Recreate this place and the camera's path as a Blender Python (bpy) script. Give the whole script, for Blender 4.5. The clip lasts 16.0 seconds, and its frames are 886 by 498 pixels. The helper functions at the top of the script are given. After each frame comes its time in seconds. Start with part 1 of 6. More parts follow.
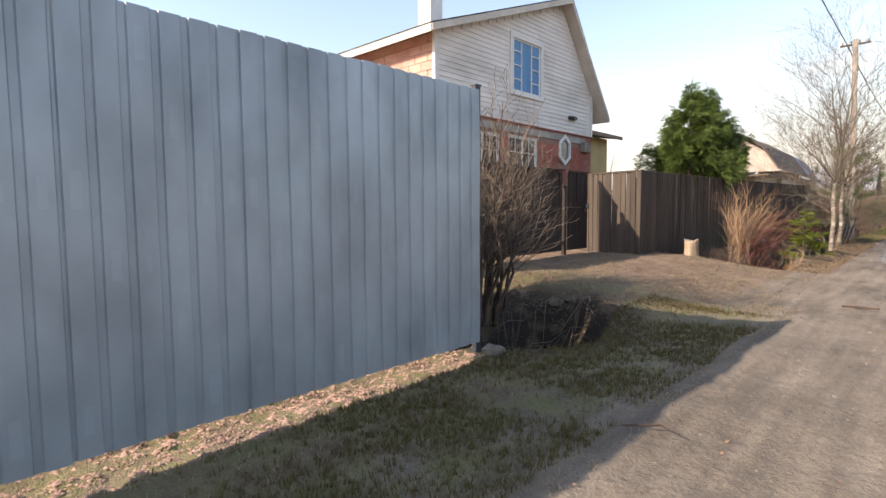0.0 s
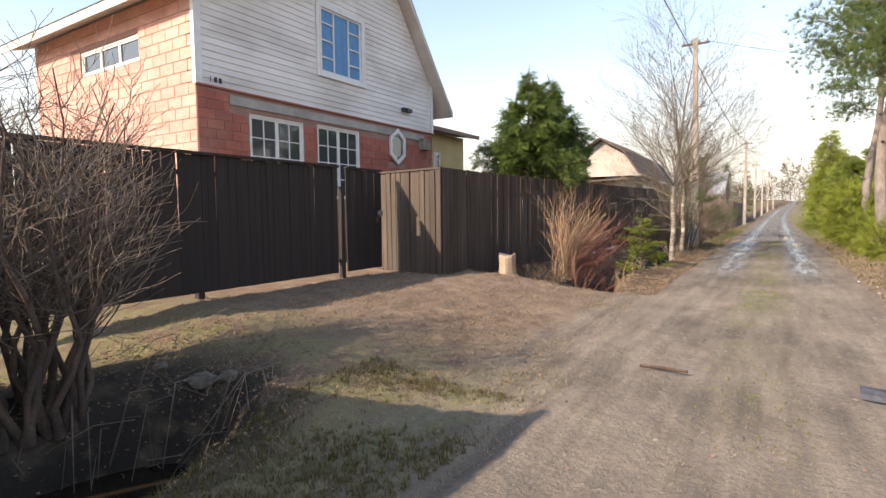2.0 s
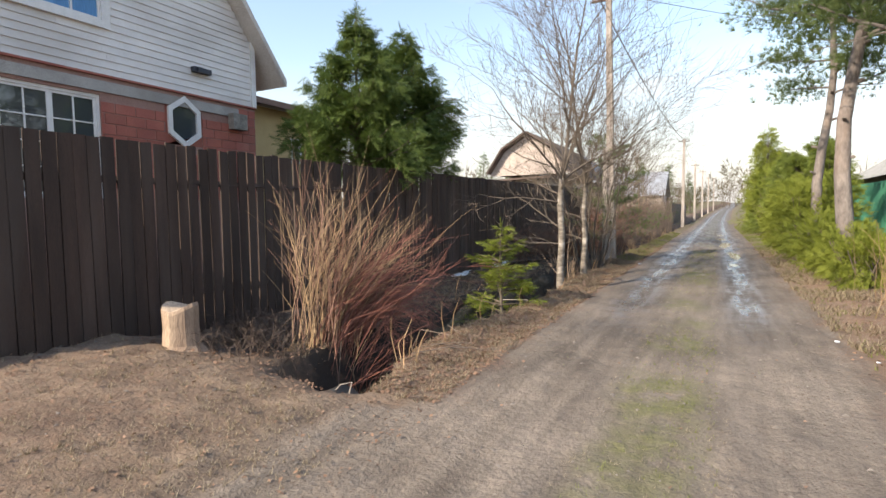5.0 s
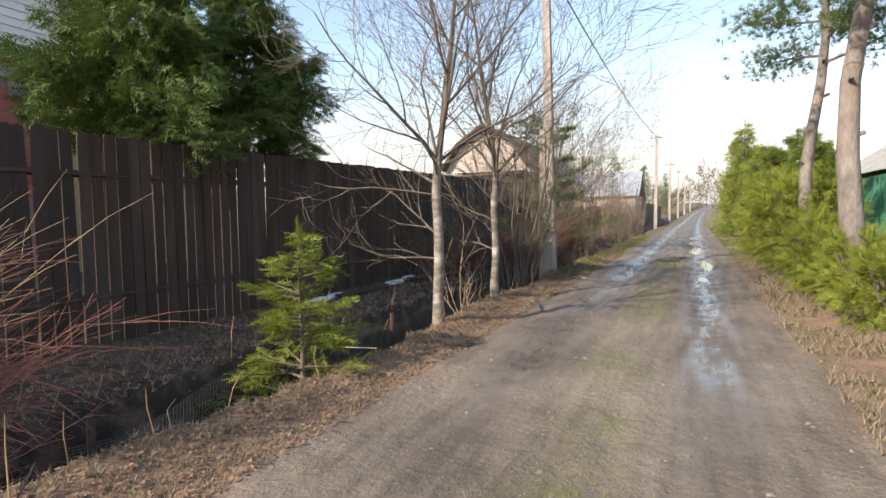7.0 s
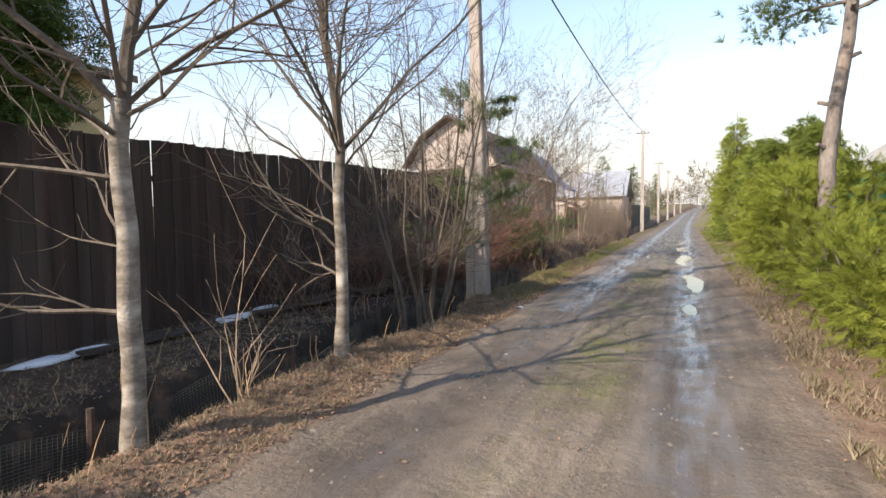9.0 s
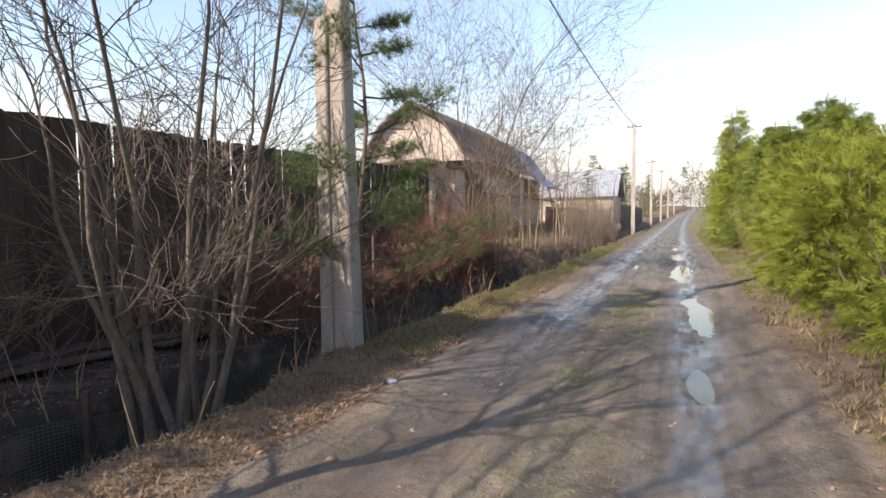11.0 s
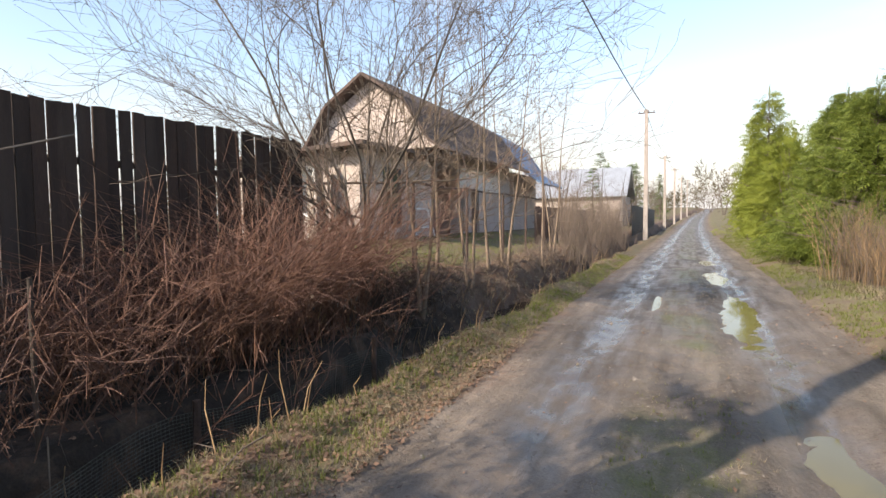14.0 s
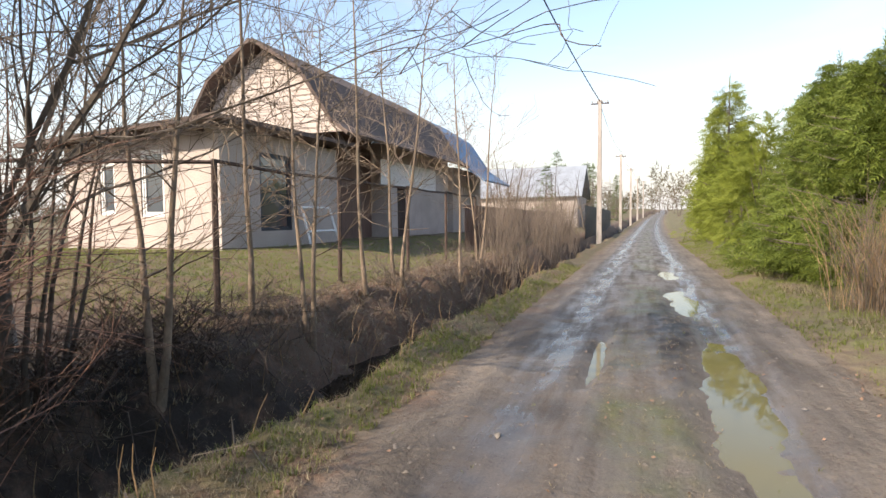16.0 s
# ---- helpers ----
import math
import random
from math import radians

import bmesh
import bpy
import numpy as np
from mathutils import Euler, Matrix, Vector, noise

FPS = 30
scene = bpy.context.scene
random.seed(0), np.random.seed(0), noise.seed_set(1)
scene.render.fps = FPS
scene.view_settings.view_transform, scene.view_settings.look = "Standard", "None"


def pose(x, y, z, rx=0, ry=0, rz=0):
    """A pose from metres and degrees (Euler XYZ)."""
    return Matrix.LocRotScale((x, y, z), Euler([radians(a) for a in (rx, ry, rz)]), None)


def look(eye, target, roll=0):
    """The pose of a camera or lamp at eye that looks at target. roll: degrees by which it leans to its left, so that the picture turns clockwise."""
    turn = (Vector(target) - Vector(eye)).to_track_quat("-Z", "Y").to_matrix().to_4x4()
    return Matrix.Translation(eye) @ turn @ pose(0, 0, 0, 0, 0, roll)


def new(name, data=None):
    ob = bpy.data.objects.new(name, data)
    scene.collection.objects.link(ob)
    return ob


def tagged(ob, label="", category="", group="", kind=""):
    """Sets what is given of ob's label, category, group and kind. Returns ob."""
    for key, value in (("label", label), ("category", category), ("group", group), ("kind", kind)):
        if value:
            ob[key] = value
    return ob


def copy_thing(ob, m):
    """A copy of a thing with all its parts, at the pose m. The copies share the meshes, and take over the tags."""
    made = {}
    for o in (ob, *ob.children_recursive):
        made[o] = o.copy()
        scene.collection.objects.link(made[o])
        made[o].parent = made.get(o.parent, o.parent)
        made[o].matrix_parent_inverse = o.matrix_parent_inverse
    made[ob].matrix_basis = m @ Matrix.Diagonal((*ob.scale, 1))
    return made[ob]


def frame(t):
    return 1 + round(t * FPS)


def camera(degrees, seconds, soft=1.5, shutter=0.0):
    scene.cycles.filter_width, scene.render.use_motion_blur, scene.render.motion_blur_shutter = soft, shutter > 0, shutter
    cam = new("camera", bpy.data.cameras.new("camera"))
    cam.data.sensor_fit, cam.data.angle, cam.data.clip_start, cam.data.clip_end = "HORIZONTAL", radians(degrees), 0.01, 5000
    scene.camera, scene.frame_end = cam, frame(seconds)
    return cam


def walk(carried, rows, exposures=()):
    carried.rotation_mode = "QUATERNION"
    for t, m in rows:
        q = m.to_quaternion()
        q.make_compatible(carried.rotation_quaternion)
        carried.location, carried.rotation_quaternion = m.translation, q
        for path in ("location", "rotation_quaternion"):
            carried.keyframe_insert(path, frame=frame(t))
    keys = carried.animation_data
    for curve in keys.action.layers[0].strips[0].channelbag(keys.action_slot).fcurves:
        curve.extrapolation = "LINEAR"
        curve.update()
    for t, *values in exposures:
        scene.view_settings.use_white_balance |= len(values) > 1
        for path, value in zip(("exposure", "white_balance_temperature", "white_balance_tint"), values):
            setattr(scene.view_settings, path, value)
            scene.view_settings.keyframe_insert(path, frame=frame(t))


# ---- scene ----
cam = camera(80.3, 16.0)
METRES, EYE, TILT, LEAN, TURN = 29.6, 1.3, -0.364, 0.342, 43.2
ROWS = [
    (0.0, 0.0, 0.0, 0.0, -0.0, -3.9, 0.01),
    (0.5, 0.0219, 0.0238, 0.0013, -3.42, -3.83, 0.17),
    (1.0, 0.0422, 0.0458, 0.0021, -6.12, -3.67, 0.22),
    (1.5, 0.0666, 0.067, 0.0033, -9.15, -3.65, 0.3),
    (2.0, 0.0888, 0.0889, 0.0034, -10.89, -3.57, 0.3),
    (2.5, 0.1133, 0.1095, 0.0043, -14.33, -3.62, 0.38),
    (3.0, 0.1339, 0.1316, 0.005, -14.89, -3.56, 0.31),
    (3.5, 0.1555, 0.1526, 0.0059, -15.45, -3.53, 0.41),
    (6.0, 0.268, 0.2677, 0.0056, -15.92, -3.32, 0.46),
    (6.5, 0.2916, 0.2883, 0.0053, -16.99, -3.25, 0.52),
    (7.0, 0.3161, 0.3093, 0.0053, -17.6, -3.26, 0.5),
    (7.5, 0.3387, 0.3296, 0.0047, -18.44, -3.15, 0.54),
    (8.0, 0.3604, 0.3511, 0.0065, -18.43, -3.18, 0.53),
    (8.5, 0.3802, 0.3724, 0.0076, -18.32, -3.06, 0.55),
    (9.0, 0.4023, 0.3959, 0.0065, -18.4, -3.14, 0.52),
    (11.5, 0.5051, 0.514, 0.0063, -19.07, -2.98, 0.33),
    (12.0, 0.5228, 0.5376, 0.0079, -18.85, -2.92, 0.37),
    (12.5, 0.5415, 0.5628, 0.009, -18.44, -2.89, 0.38),
    (13.0, 0.5601, 0.5862, 0.0088, -18.27, -2.76, 0.45),
    (13.5, 0.5788, 0.6121, 0.0082, -18.18, -2.75, 0.49),
    (14.0, 0.598, 0.6369, 0.0077, -18.09, -2.73, 0.48),
    (14.5, 0.6185, 0.6617, 0.0077, -18.18, -2.76, 0.46),
    (15.0, 0.6385, 0.6848, 0.0086, -18.36, -2.77, 0.37),
    (15.5, 0.6602, 0.7067, 0.009, -19.88, -2.87, 0.36),
    (16.0, 0.6817, 0.7276, 0.009, -22.15, -2.69, 0.4),
]
walk(cam, [(t, pose(0, 0, EYE, TILT, LEAN, TURN) @ pose(METRES * x, METRES * y, METRES * z, 90 + pitch, roll, yaw)) for t, x, y, z, yaw, pitch, roll in ROWS], [(0.0, 0.68, 7900, 16), (2.5, 0.72, 7900, 16), (3.5, 0.60, 7500, 15), (6.0, 0.66, 7400, 13), (8.0, 0.64, 7350, 14), (12.0, 0.66, 7350, 16), (16.0, 0.64, 7350, 14)])

# ---- world, sun, exposure ----
SUN_TO = Vector((-1.85, -3.27, 2.36)).normalized()
world = bpy.data.worlds.new("world")
scene.world = world
world.use_nodes = True
wn, wl = world.node_tree.nodes, world.node_tree.links
sky = wn.new("ShaderNodeTexSky")
sky.sky_type, sky.sun_disc = "NISHITA", False
sky.sun_elevation = math.asin(SUN_TO.z)
sky.sun_rotation = math.atan2(SUN_TO.x, SUN_TO.y) % (2 * math.pi)
sky.air_density, sky.dust_density, sky.ozone_density = 1.3, 0.8, 2.2
wtc, wmap, wnoi, wramp = wn.new("ShaderNodeTexCoord"), wn.new("ShaderNodeMapping"), wn.new("ShaderNodeTexNoise"), wn.new("ShaderNodeValToRGB")
wmap.inputs["Scale"].default_value = (1.0, 1.0, 3.2)
wnoi.inputs["Scale"].default_value, wnoi.inputs["Detail"].default_value = 2.1, 7
wramp.color_ramp.elements[0].position, wramp.color_ramp.elements[1].position = 0.52, 0.74
wsep, wlow, wmax, wmix = wn.new("ShaderNodeSeparateXYZ"), wn.new("ShaderNodeMapRange"), wn.new("ShaderNodeMath"), wn.new("ShaderNodeMix")
wlow.inputs["From Min"].default_value, wlow.inputs["From Max"].default_value = 0.27, 0.03
wlow.inputs["To Min"].default_value = 0.05
wmax.operation = "MAXIMUM"
wmix.data_type = "RGBA"
wmix.inputs["B"].default_value = (4.95, 5.15, 5.35, 1)
wl.new(wtc.outputs["Generated"], wmap.inputs["Vector"])
wl.new(wmap.outputs["Vector"], wnoi.inputs["Vector"])
wl.new(wnoi.outputs["Fac"], wramp.inputs["Fac"])
wl.new(wtc.outputs["Generated"], wsep.inputs["Vector"])
wl.new(wsep.outputs["Z"], wlow.inputs["Value"])
wl.new(wlow.outputs["Result"], wmax.inputs[0])
wl.new(wramp.outputs["Color"], wmax.inputs[1])
wl.new(wmax.outputs["Value"], wmix.inputs["Factor"])
wgain = wn.new("ShaderNodeMix")
wgain.data_type, wgain.blend_type = "RGBA", "MULTIPLY"
wgain.inputs["Factor"].default_value = 1.0
wgain.inputs["B"].default_value = (1.58, 1.62, 1.72, 1)
wl.new(sky.outputs["Color"], wgain.inputs["A"])
wl.new(wgain.outputs["Result"], wmix.inputs["A"])
wl.new(wmix.outputs["Result"], wn["Background"].inputs["Color"])
wn["Background"].inputs["Strength"].default_value = 0.125
sun_data = bpy.data.lights.new("sun", "SUN")
sun_data.energy, sun_data.angle, sun_data.color = 5.0, radians(0.53), (1.0, 0.93, 0.82)
sun = new("sun", sun_data)
sun.matrix_world = look(SUN_TO * 60, (0, 0, 0))

# ---- materials ----
def mat(name, c1, c2=None, scale=4.0, rough=0.85, metal=0.0, bump=0.3, fine=40.0, stretch=(1, 1, 1), c3=None, stain=0.35, vary=0.0, dist=0.01, spec=0.5):
    """Two-scale surface: large tone drift from c1 to c2, fine grain with relief, stains of colour c3, and a tone of its own for each piece."""
    m = bpy.data.materials.new(name)
    m.use_nodes = True
    n, l = m.node_tree.nodes, m.node_tree.links
    b = n["Principled BSDF"]
    b.inputs["Roughness"].default_value, b.inputs["Metallic"].default_value = rough, metal
    b.inputs["Specular IOR Level"].default_value = spec
    tc, mp = n.new("ShaderNodeTexCoord"), n.new("ShaderNodeMapping")
    mp.inputs["Scale"].default_value = stretch
    geo = n.new("ShaderNodeNewGeometry")
    l.new(geo.outputs["Position"], mp.inputs["Vector"])
    big, small = n.new("ShaderNodeTexNoise"), n.new("ShaderNodeTexNoise")
    big.inputs["Scale"].default_value, big.inputs["Detail"].default_value = scale, 5
    small.inputs["Scale"].default_value, small.inputs["Detail"].default_value = fine, 4
    l.new(mp.outputs["Vector"], big.inputs["Vector"])
    l.new(mp.outputs["Vector"], small.inputs["Vector"])
    ramp = n.new("ShaderNodeValToRGB")
    c2 = c2 or tuple(v * 0.7 for v in c1)
    ramp.color_ramp.elements[0].position, ramp.color_ramp.elements[1].position = 0.32, 0.68
    ramp.color_ramp.elements[0].color, ramp.color_ramp.elements[1].color = (*c2, 1), (*c1, 1)
    l.new(big.outputs["Fac"], ramp.inputs["Fac"])
    col = ramp.outputs["Color"]
    g = n.new("ShaderNodeMix")
    g.data_type, g.blend_type = "RGBA", "OVERLAY"
    g.inputs["Factor"].default_value = 0.55
    l.new(col, g.inputs["A"])
    l.new(small.outputs["Fac"], g.inputs["B"])
    col = g.outputs["Result"]
    if c3:
        st, sr, sm = n.new("ShaderNodeTexNoise"), n.new("ShaderNodeMapRange"), n.new("ShaderNodeMix")
        st.inputs["Scale"].default_value, st.inputs["Detail"].default_value = scale * 0.37, 6
        sr.inputs["From Min"].default_value, sr.inputs["From Max"].default_value = 0.5, 0.68
        sr.inputs["To Max"].default_value = stain * 2
        sm.data_type = "RGBA"
        sm.inputs["B"].default_value = (*c3, 1)
        l.new(mp.outputs["Vector"], st.inputs["Vector"])
        l.new(st.outputs["Fac"], sr.inputs["Value"])
        l.new(sr.outputs["Result"], sm.inputs["Factor"])
        l.new(col, sm.inputs["A"])
        col = sm.outputs["Result"]
    if vary:
        oi, add, mr, hv = n.new("ShaderNodeObjectInfo"), n.new("ShaderNodeMath"), n.new("ShaderNodeMapRange"), n.new("ShaderNodeHueSaturation")
        add.operation = "FRACT"
        plus = n.new("ShaderNodeMath")
        l.new(oi.outputs["Random"], plus.inputs[0])
        l.new(geo.outputs["Random Per Island"], plus.inputs[1])
        l.new(plus.outputs["Value"], add.inputs[0])
        mr.inputs["To Min"].default_value, mr.inputs["To Max"].default_value = 1 - vary, 1 + vary
        l.new(add.outputs["Value"], mr.inputs["Value"])
        l.new(mr.outputs["Result"], hv.inputs["Value"])
        l.new(col, hv.inputs["Color"])
        col = hv.outputs["Color"]
    l.new(col, b.inputs["Base Color"])
    if bump:
        bu = n.new("ShaderNodeBump")
        bu.inputs["Strength"].default_value, bu.inputs["Distance"].default_value = bump, dist
        l.new(small.outputs["Fac"], bu.inputs["Height"])
        l.new(bu.outputs["Normal"], b.inputs["Normal"])
    return m


def leafy(name, c1, c2, rough=0.6, shine=0.35):
    """Foliage: each blade or needle takes a tone between c1 and c2 and lets some light through."""
    m = bpy.data.materials.new(name)
    m.use_nodes = True
    n, l = m.node_tree.nodes, m.node_tree.links
    b = n["Principled BSDF"]
    b.inputs["Roughness"].default_value = rough
    b.inputs["Specular IOR Level"].default_value = 0.25
    geo, ramp, noi, mix = n.new("ShaderNodeNewGeometry"), n.new("ShaderNodeValToRGB"), n.new("ShaderNodeTexNoise"), n.new("ShaderNodeMath")
    noi.inputs["Scale"].default_value = 1.7
    l.new(geo.outputs["Position"], noi.inputs["Vector"])
    mix.operation = "MULTIPLY_ADD"
    mix.inputs[1].default_value = 0.55
    l.new(geo.outputs["Random Per Island"], mix.inputs[0])
    sc = n.new("ShaderNodeMath")
    sc.operation = "MULTIPLY"
    sc.inputs[1].default_value = 0.45
    l.new(noi.outputs["Fac"], sc.inputs[0])
    l.new(sc.outputs["Value"], mix.inputs[2])
    ramp.color_ramp.elements[0].color, ramp.color_ramp.elements[1].color = (*c1, 1), (*c2, 1)
    l.new(mix.outputs["Value"], ramp.inputs["Fac"])
    l.new(ramp.outputs["Color"], b.inputs["Base Color"])
    tr, ms = n.new("ShaderNodeBsdfTranslucent"), n.new("ShaderNodeMixShader")
    l.new(ramp.outputs["Color"], tr.inputs["Color"])
    ms.inputs["Fac"].default_value = shine
    l.new(b.outputs["BSDF"], ms.inputs[1])
    l.new(tr.outputs["BSDF"], ms.inputs[2])
    l.new(ms.outputs["Shader"], n["Material Output"].inputs["Surface"])
    return m


def glass(name, tint=(0.05, 0.06, 0.07), rough=0.03):
    m = bpy.data.materials.new(name)
    m.use_nodes = True
    b = m.node_tree.nodes["Principled BSDF"]
    b.inputs["Base Color"].default_value = (*tint, 1)
    b.inputs["Roughness"].default_value = rough
    b.inputs["IOR"].default_value = 1.6
    b.inputs["Specular IOR Level"].default_value = 0.9
    return m


M_TIN = mat("painted_tin", (0.315, 0.372, 0.42), (0.285, 0.34, 0.388), 0.8, 0.42, 0.30, 0.01, 2.5, (1, 1, 0.6), c3=(0.25, 0.295, 0.33), stain=0.12, vary=0.05)
M_TIN_OLD = mat("weathered_tin", (0.42, 0.44, 0.46), (0.30, 0.32, 0.36), 3, 0.5, 0.6, 0.2, 50, (1, 1, 0.2), c3=(0.28, 0.2, 0.14))
M_NAVY = mat("navy_paint", (0.03, 0.038, 0.055), (0.02, 0.024, 0.035), 6, 0.5)
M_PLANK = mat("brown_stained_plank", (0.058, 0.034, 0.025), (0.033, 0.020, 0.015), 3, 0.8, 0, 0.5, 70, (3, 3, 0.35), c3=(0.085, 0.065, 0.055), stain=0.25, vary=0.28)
# gate boards: the shade of their sunless face is put into the colour
M_PLANK_GATE = mat("shaded_gate_plank", (0.024, 0.014, 0.0115), (0.015, 0.0095, 0.008), 3, 0.75, 0, 0.4, 70, (3, 3, 0.3), vary=0.2)
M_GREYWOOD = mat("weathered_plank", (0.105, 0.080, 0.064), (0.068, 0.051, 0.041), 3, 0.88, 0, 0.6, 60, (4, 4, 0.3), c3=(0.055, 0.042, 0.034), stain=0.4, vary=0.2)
M_PALEWOOD = mat("bleached_plank", (0.50, 0.44, 0.38), (0.36, 0.31, 0.26), 3, 0.85, 0, 0.4, 50, (4, 4, 0.3), vary=0.12)
M_SIDING = mat("white_painted_siding", (0.82, 0.79, 0.76), (0.72, 0.69, 0.66), 1.1, 0.65, 0, 0.15, 45, (1, 1, 2.5), c3=(0.40, 0.36, 0.32), stain=0.22, vary=0.035)
M_WHITE = mat("white_paint", (0.80, 0.79, 0.77), (0.70, 0.69, 0.67), 5, 0.5, 0, 0.1, 50)
M_BRICK = mat("red_block", (0.42, 0.135, 0.095), (0.33, 0.10, 0.075), 2, 0.85, 0, 0.5, 50, c3=(0.46, 0.25, 0.19), stain=0.25, vary=0.12)
M_CLAY = mat("salmon_clay_block", (0.62, 0.345, 0.29), (0.52, 0.265, 0.215), 2, 0.85, 0, 0.5, 40, (1, 1, 3), c3=(0.70, 0.46, 0.37), stain=0.25, vary=0.06)
M_MORTAR = mat("mortar", (0.36, 0.22, 0.18), (0.30, 0.17, 0.14), 4, 0.95)
M_CONCRETE = mat("concrete", (0.42, 0.40, 0.37), (0.32, 0.30, 0.28), 2.5, 0.9, 0, 0.5, 55, c3=(0.24, 0.22, 0.19))
M_ROOF = mat("dark_roof", (0.075, 0.065, 0.06), (0.045, 0.04, 0.038), 4, 0.85, 0, 0.5, 30)
M_SOFFIT = mat("soffit_board", (0.66, 0.61, 0.55), (0.52, 0.47, 0.42), 2, 0.75, 0, 0.2, 40)
M_GLASS = glass("window_glass")
M_BLUE = mat("blue_curtain", (0.10, 0.30, 0.55), (0.07, 0.23, 0.46), 2, 0.6, 0, 0.2, 20, (6, 6, 0.4))
M_OCHRE = mat("ochre_plaster", (0.56, 0.42, 0.21), (0.48, 0.35, 0.17), 2, 0.9, 0, 0.4, 50)
M_POLE = mat("grey_pole_concrete", (0.41, 0.365, 0.33), (0.29, 0.255, 0.23), 3, 0.9, 0, 0.6, 60, (2, 2, 0.5), c3=(0.26, 0.22, 0.19), stain=0.3)
M_BIRCH = mat("pale_bark", (0.27, 0.235, 0.195), (0.11, 0.092, 0.075), 7, 0.9, 0, 0.7, 30, (1, 1, 2), c3=(0.62, 0.57, 0.50), stain=0.35)
M_BARK = mat("grey_brown_bark", (0.15, 0.122, 0.098), (0.085, 0.068, 0.054), 8, 0.95, 0, 0.8, 40, (1, 1, 0.5))
M_DARKSTEM = mat("dark_dead_stem", (0.105, 0.072, 0.055), (0.055, 0.038, 0.030), 5, 0.85, 0, 0, 40, vary=0.3)
M_SAPLING = mat("tan_bark", (0.29, 0.215, 0.155), (0.17, 0.125, 0.09), 7, 0.9, 0, 0.5, 40, (1, 1, 0.5))
M_TWIG = mat("grey_twig", (0.185, 0.145, 0.115), (0.115, 0.088, 0.07), 6, 0.9, 0, 0, 40, vary=0.25)
M_PINE = mat("pine_bark", (0.235, 0.205, 0.185), (0.135, 0.115, 0.105), 6, 0.95, 0, 1.0, 25, (1, 1, 0.4), c3=(0.27, 0.19, 0.145), stain=0.2, dist=0.02)
M_BRAMBLE = mat("bramble_stem", (0.215, 0.115, 0.080), (0.125, 0.064, 0.046), 5, 0.75, 0, 0, 40, vary=0.35)
M_REDSTEM = mat("russet_stem", (0.27, 0.105, 0.072), (0.15, 0.058, 0.042), 5, 0.75, 0, 0, 40, vary=0.35)
M_TANSTEM = mat("tan_stem", (0.34, 0.23, 0.125), (0.22, 0.14, 0.08), 5, 0.75, 0, 0, 40, vary=0.3)
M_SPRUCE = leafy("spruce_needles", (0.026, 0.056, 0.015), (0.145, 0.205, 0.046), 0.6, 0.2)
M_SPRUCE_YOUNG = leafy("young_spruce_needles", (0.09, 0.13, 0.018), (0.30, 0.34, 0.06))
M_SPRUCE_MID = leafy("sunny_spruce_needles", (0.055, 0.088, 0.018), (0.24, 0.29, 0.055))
M_THUJA = leafy("thuja_foliage", (0.09, 0.125, 0.018), (0.32, 0.355, 0.06))
M_PINENEEDLE = leafy("pine_needles", (0.06, 0.10, 0.04), (0.20, 0.26, 0.09))
M_DRYGRASS = leafy("dry_grass", (0.17, 0.125, 0.08), (0.44, 0.37, 0.25), 0.8, 0.25)
M_GREENGRASS = leafy("green_grass", (0.085, 0.068, 0.026), (0.185, 0.152, 0.060), 0.7, 0.3)
M_LAWN = leafy("lawn_grass", (0.10, 0.125, 0.03), (0.27, 0.29, 0.085), 0.7, 0.3)
M_LEAFLITTER = leafy("fallen_leaves", (0.13, 0.074, 0.050), (0.35, 0.225, 0.155), 0.8, 0.1)
M_STONE = mat("field_stone", (0.30, 0.275, 0.24), (0.17, 0.155, 0.13), 6, 0.9, 0, 0.6, 30)
M_STONE_DARK = mat("soiled_stone", (0.17, 0.145, 0.12), (0.08, 0.066, 0.052), 9, 0.95, 0, 0.8, 30, c3=(0.26, 0.24, 0.21), stain=0.3)
M_PLASTER = mat("pinkish_plaster", (0.50, 0.43, 0.385), (0.40, 0.34, 0.305), 1.5, 0.9, 0, 0.3, 40, c3=(0.40, 0.34, 0.30))
M_OLDROOF = mat("brown_shingle", (0.135, 0.095, 0.08), (0.09, 0.065, 0.055), 3, 0.9, 0, 0.6, 30, c3=(0.07, 0.055, 0.05))
M_BLUEROOF = mat("blue_grey_tin", (0.13, 0.24, 0.38), (0.10, 0.19, 0.31), 2, 0.65, 0.1, 0.1, 30)
M_SILVER = mat("silver_roof", (0.50, 0.53, 0.55), (0.42, 0.44, 0.46), 2, 0.4, 0.5, 0.1, 30)
M_BROWNTIN = mat("brown_sheet", (0.20, 0.115, 0.085), (0.155, 0.085, 0.065), 2, 0.6, 0.1, 0.1, 30)
M_GREENTIN = mat("green_sheet", (0.02, 0.17, 0.10), (0.015, 0.13, 0.08), 2, 0.5, 0.1, 0.1, 30, vary=0.05)
M_SLATE = mat("grey_corrugated_roof", (0.30, 0.30, 0.29), (0.22, 0.22, 0.21), 3, 0.85, 0, 0.3, 30, c3=(0.16, 0.16, 0.14))
M_NET = mat("grey_green_mesh", (0.085, 0.09, 0.075), (0.055, 0.06, 0.05), 5, 0.7)
M_RUST = mat("rusty_steel", (0.10, 0.065, 0.05), (0.06, 0.04, 0.035), 9, 0.8, 0.2)
M_CABLE = mat("black_cable", (0.02, 0.02, 0.022), (0.015, 0.015, 0.016), 9, 0.6)
M_PLASTIC = mat("pale_plastic", (0.62, 0.66, 0.70), (0.5, 0.54, 0.58), 9, 0.4)
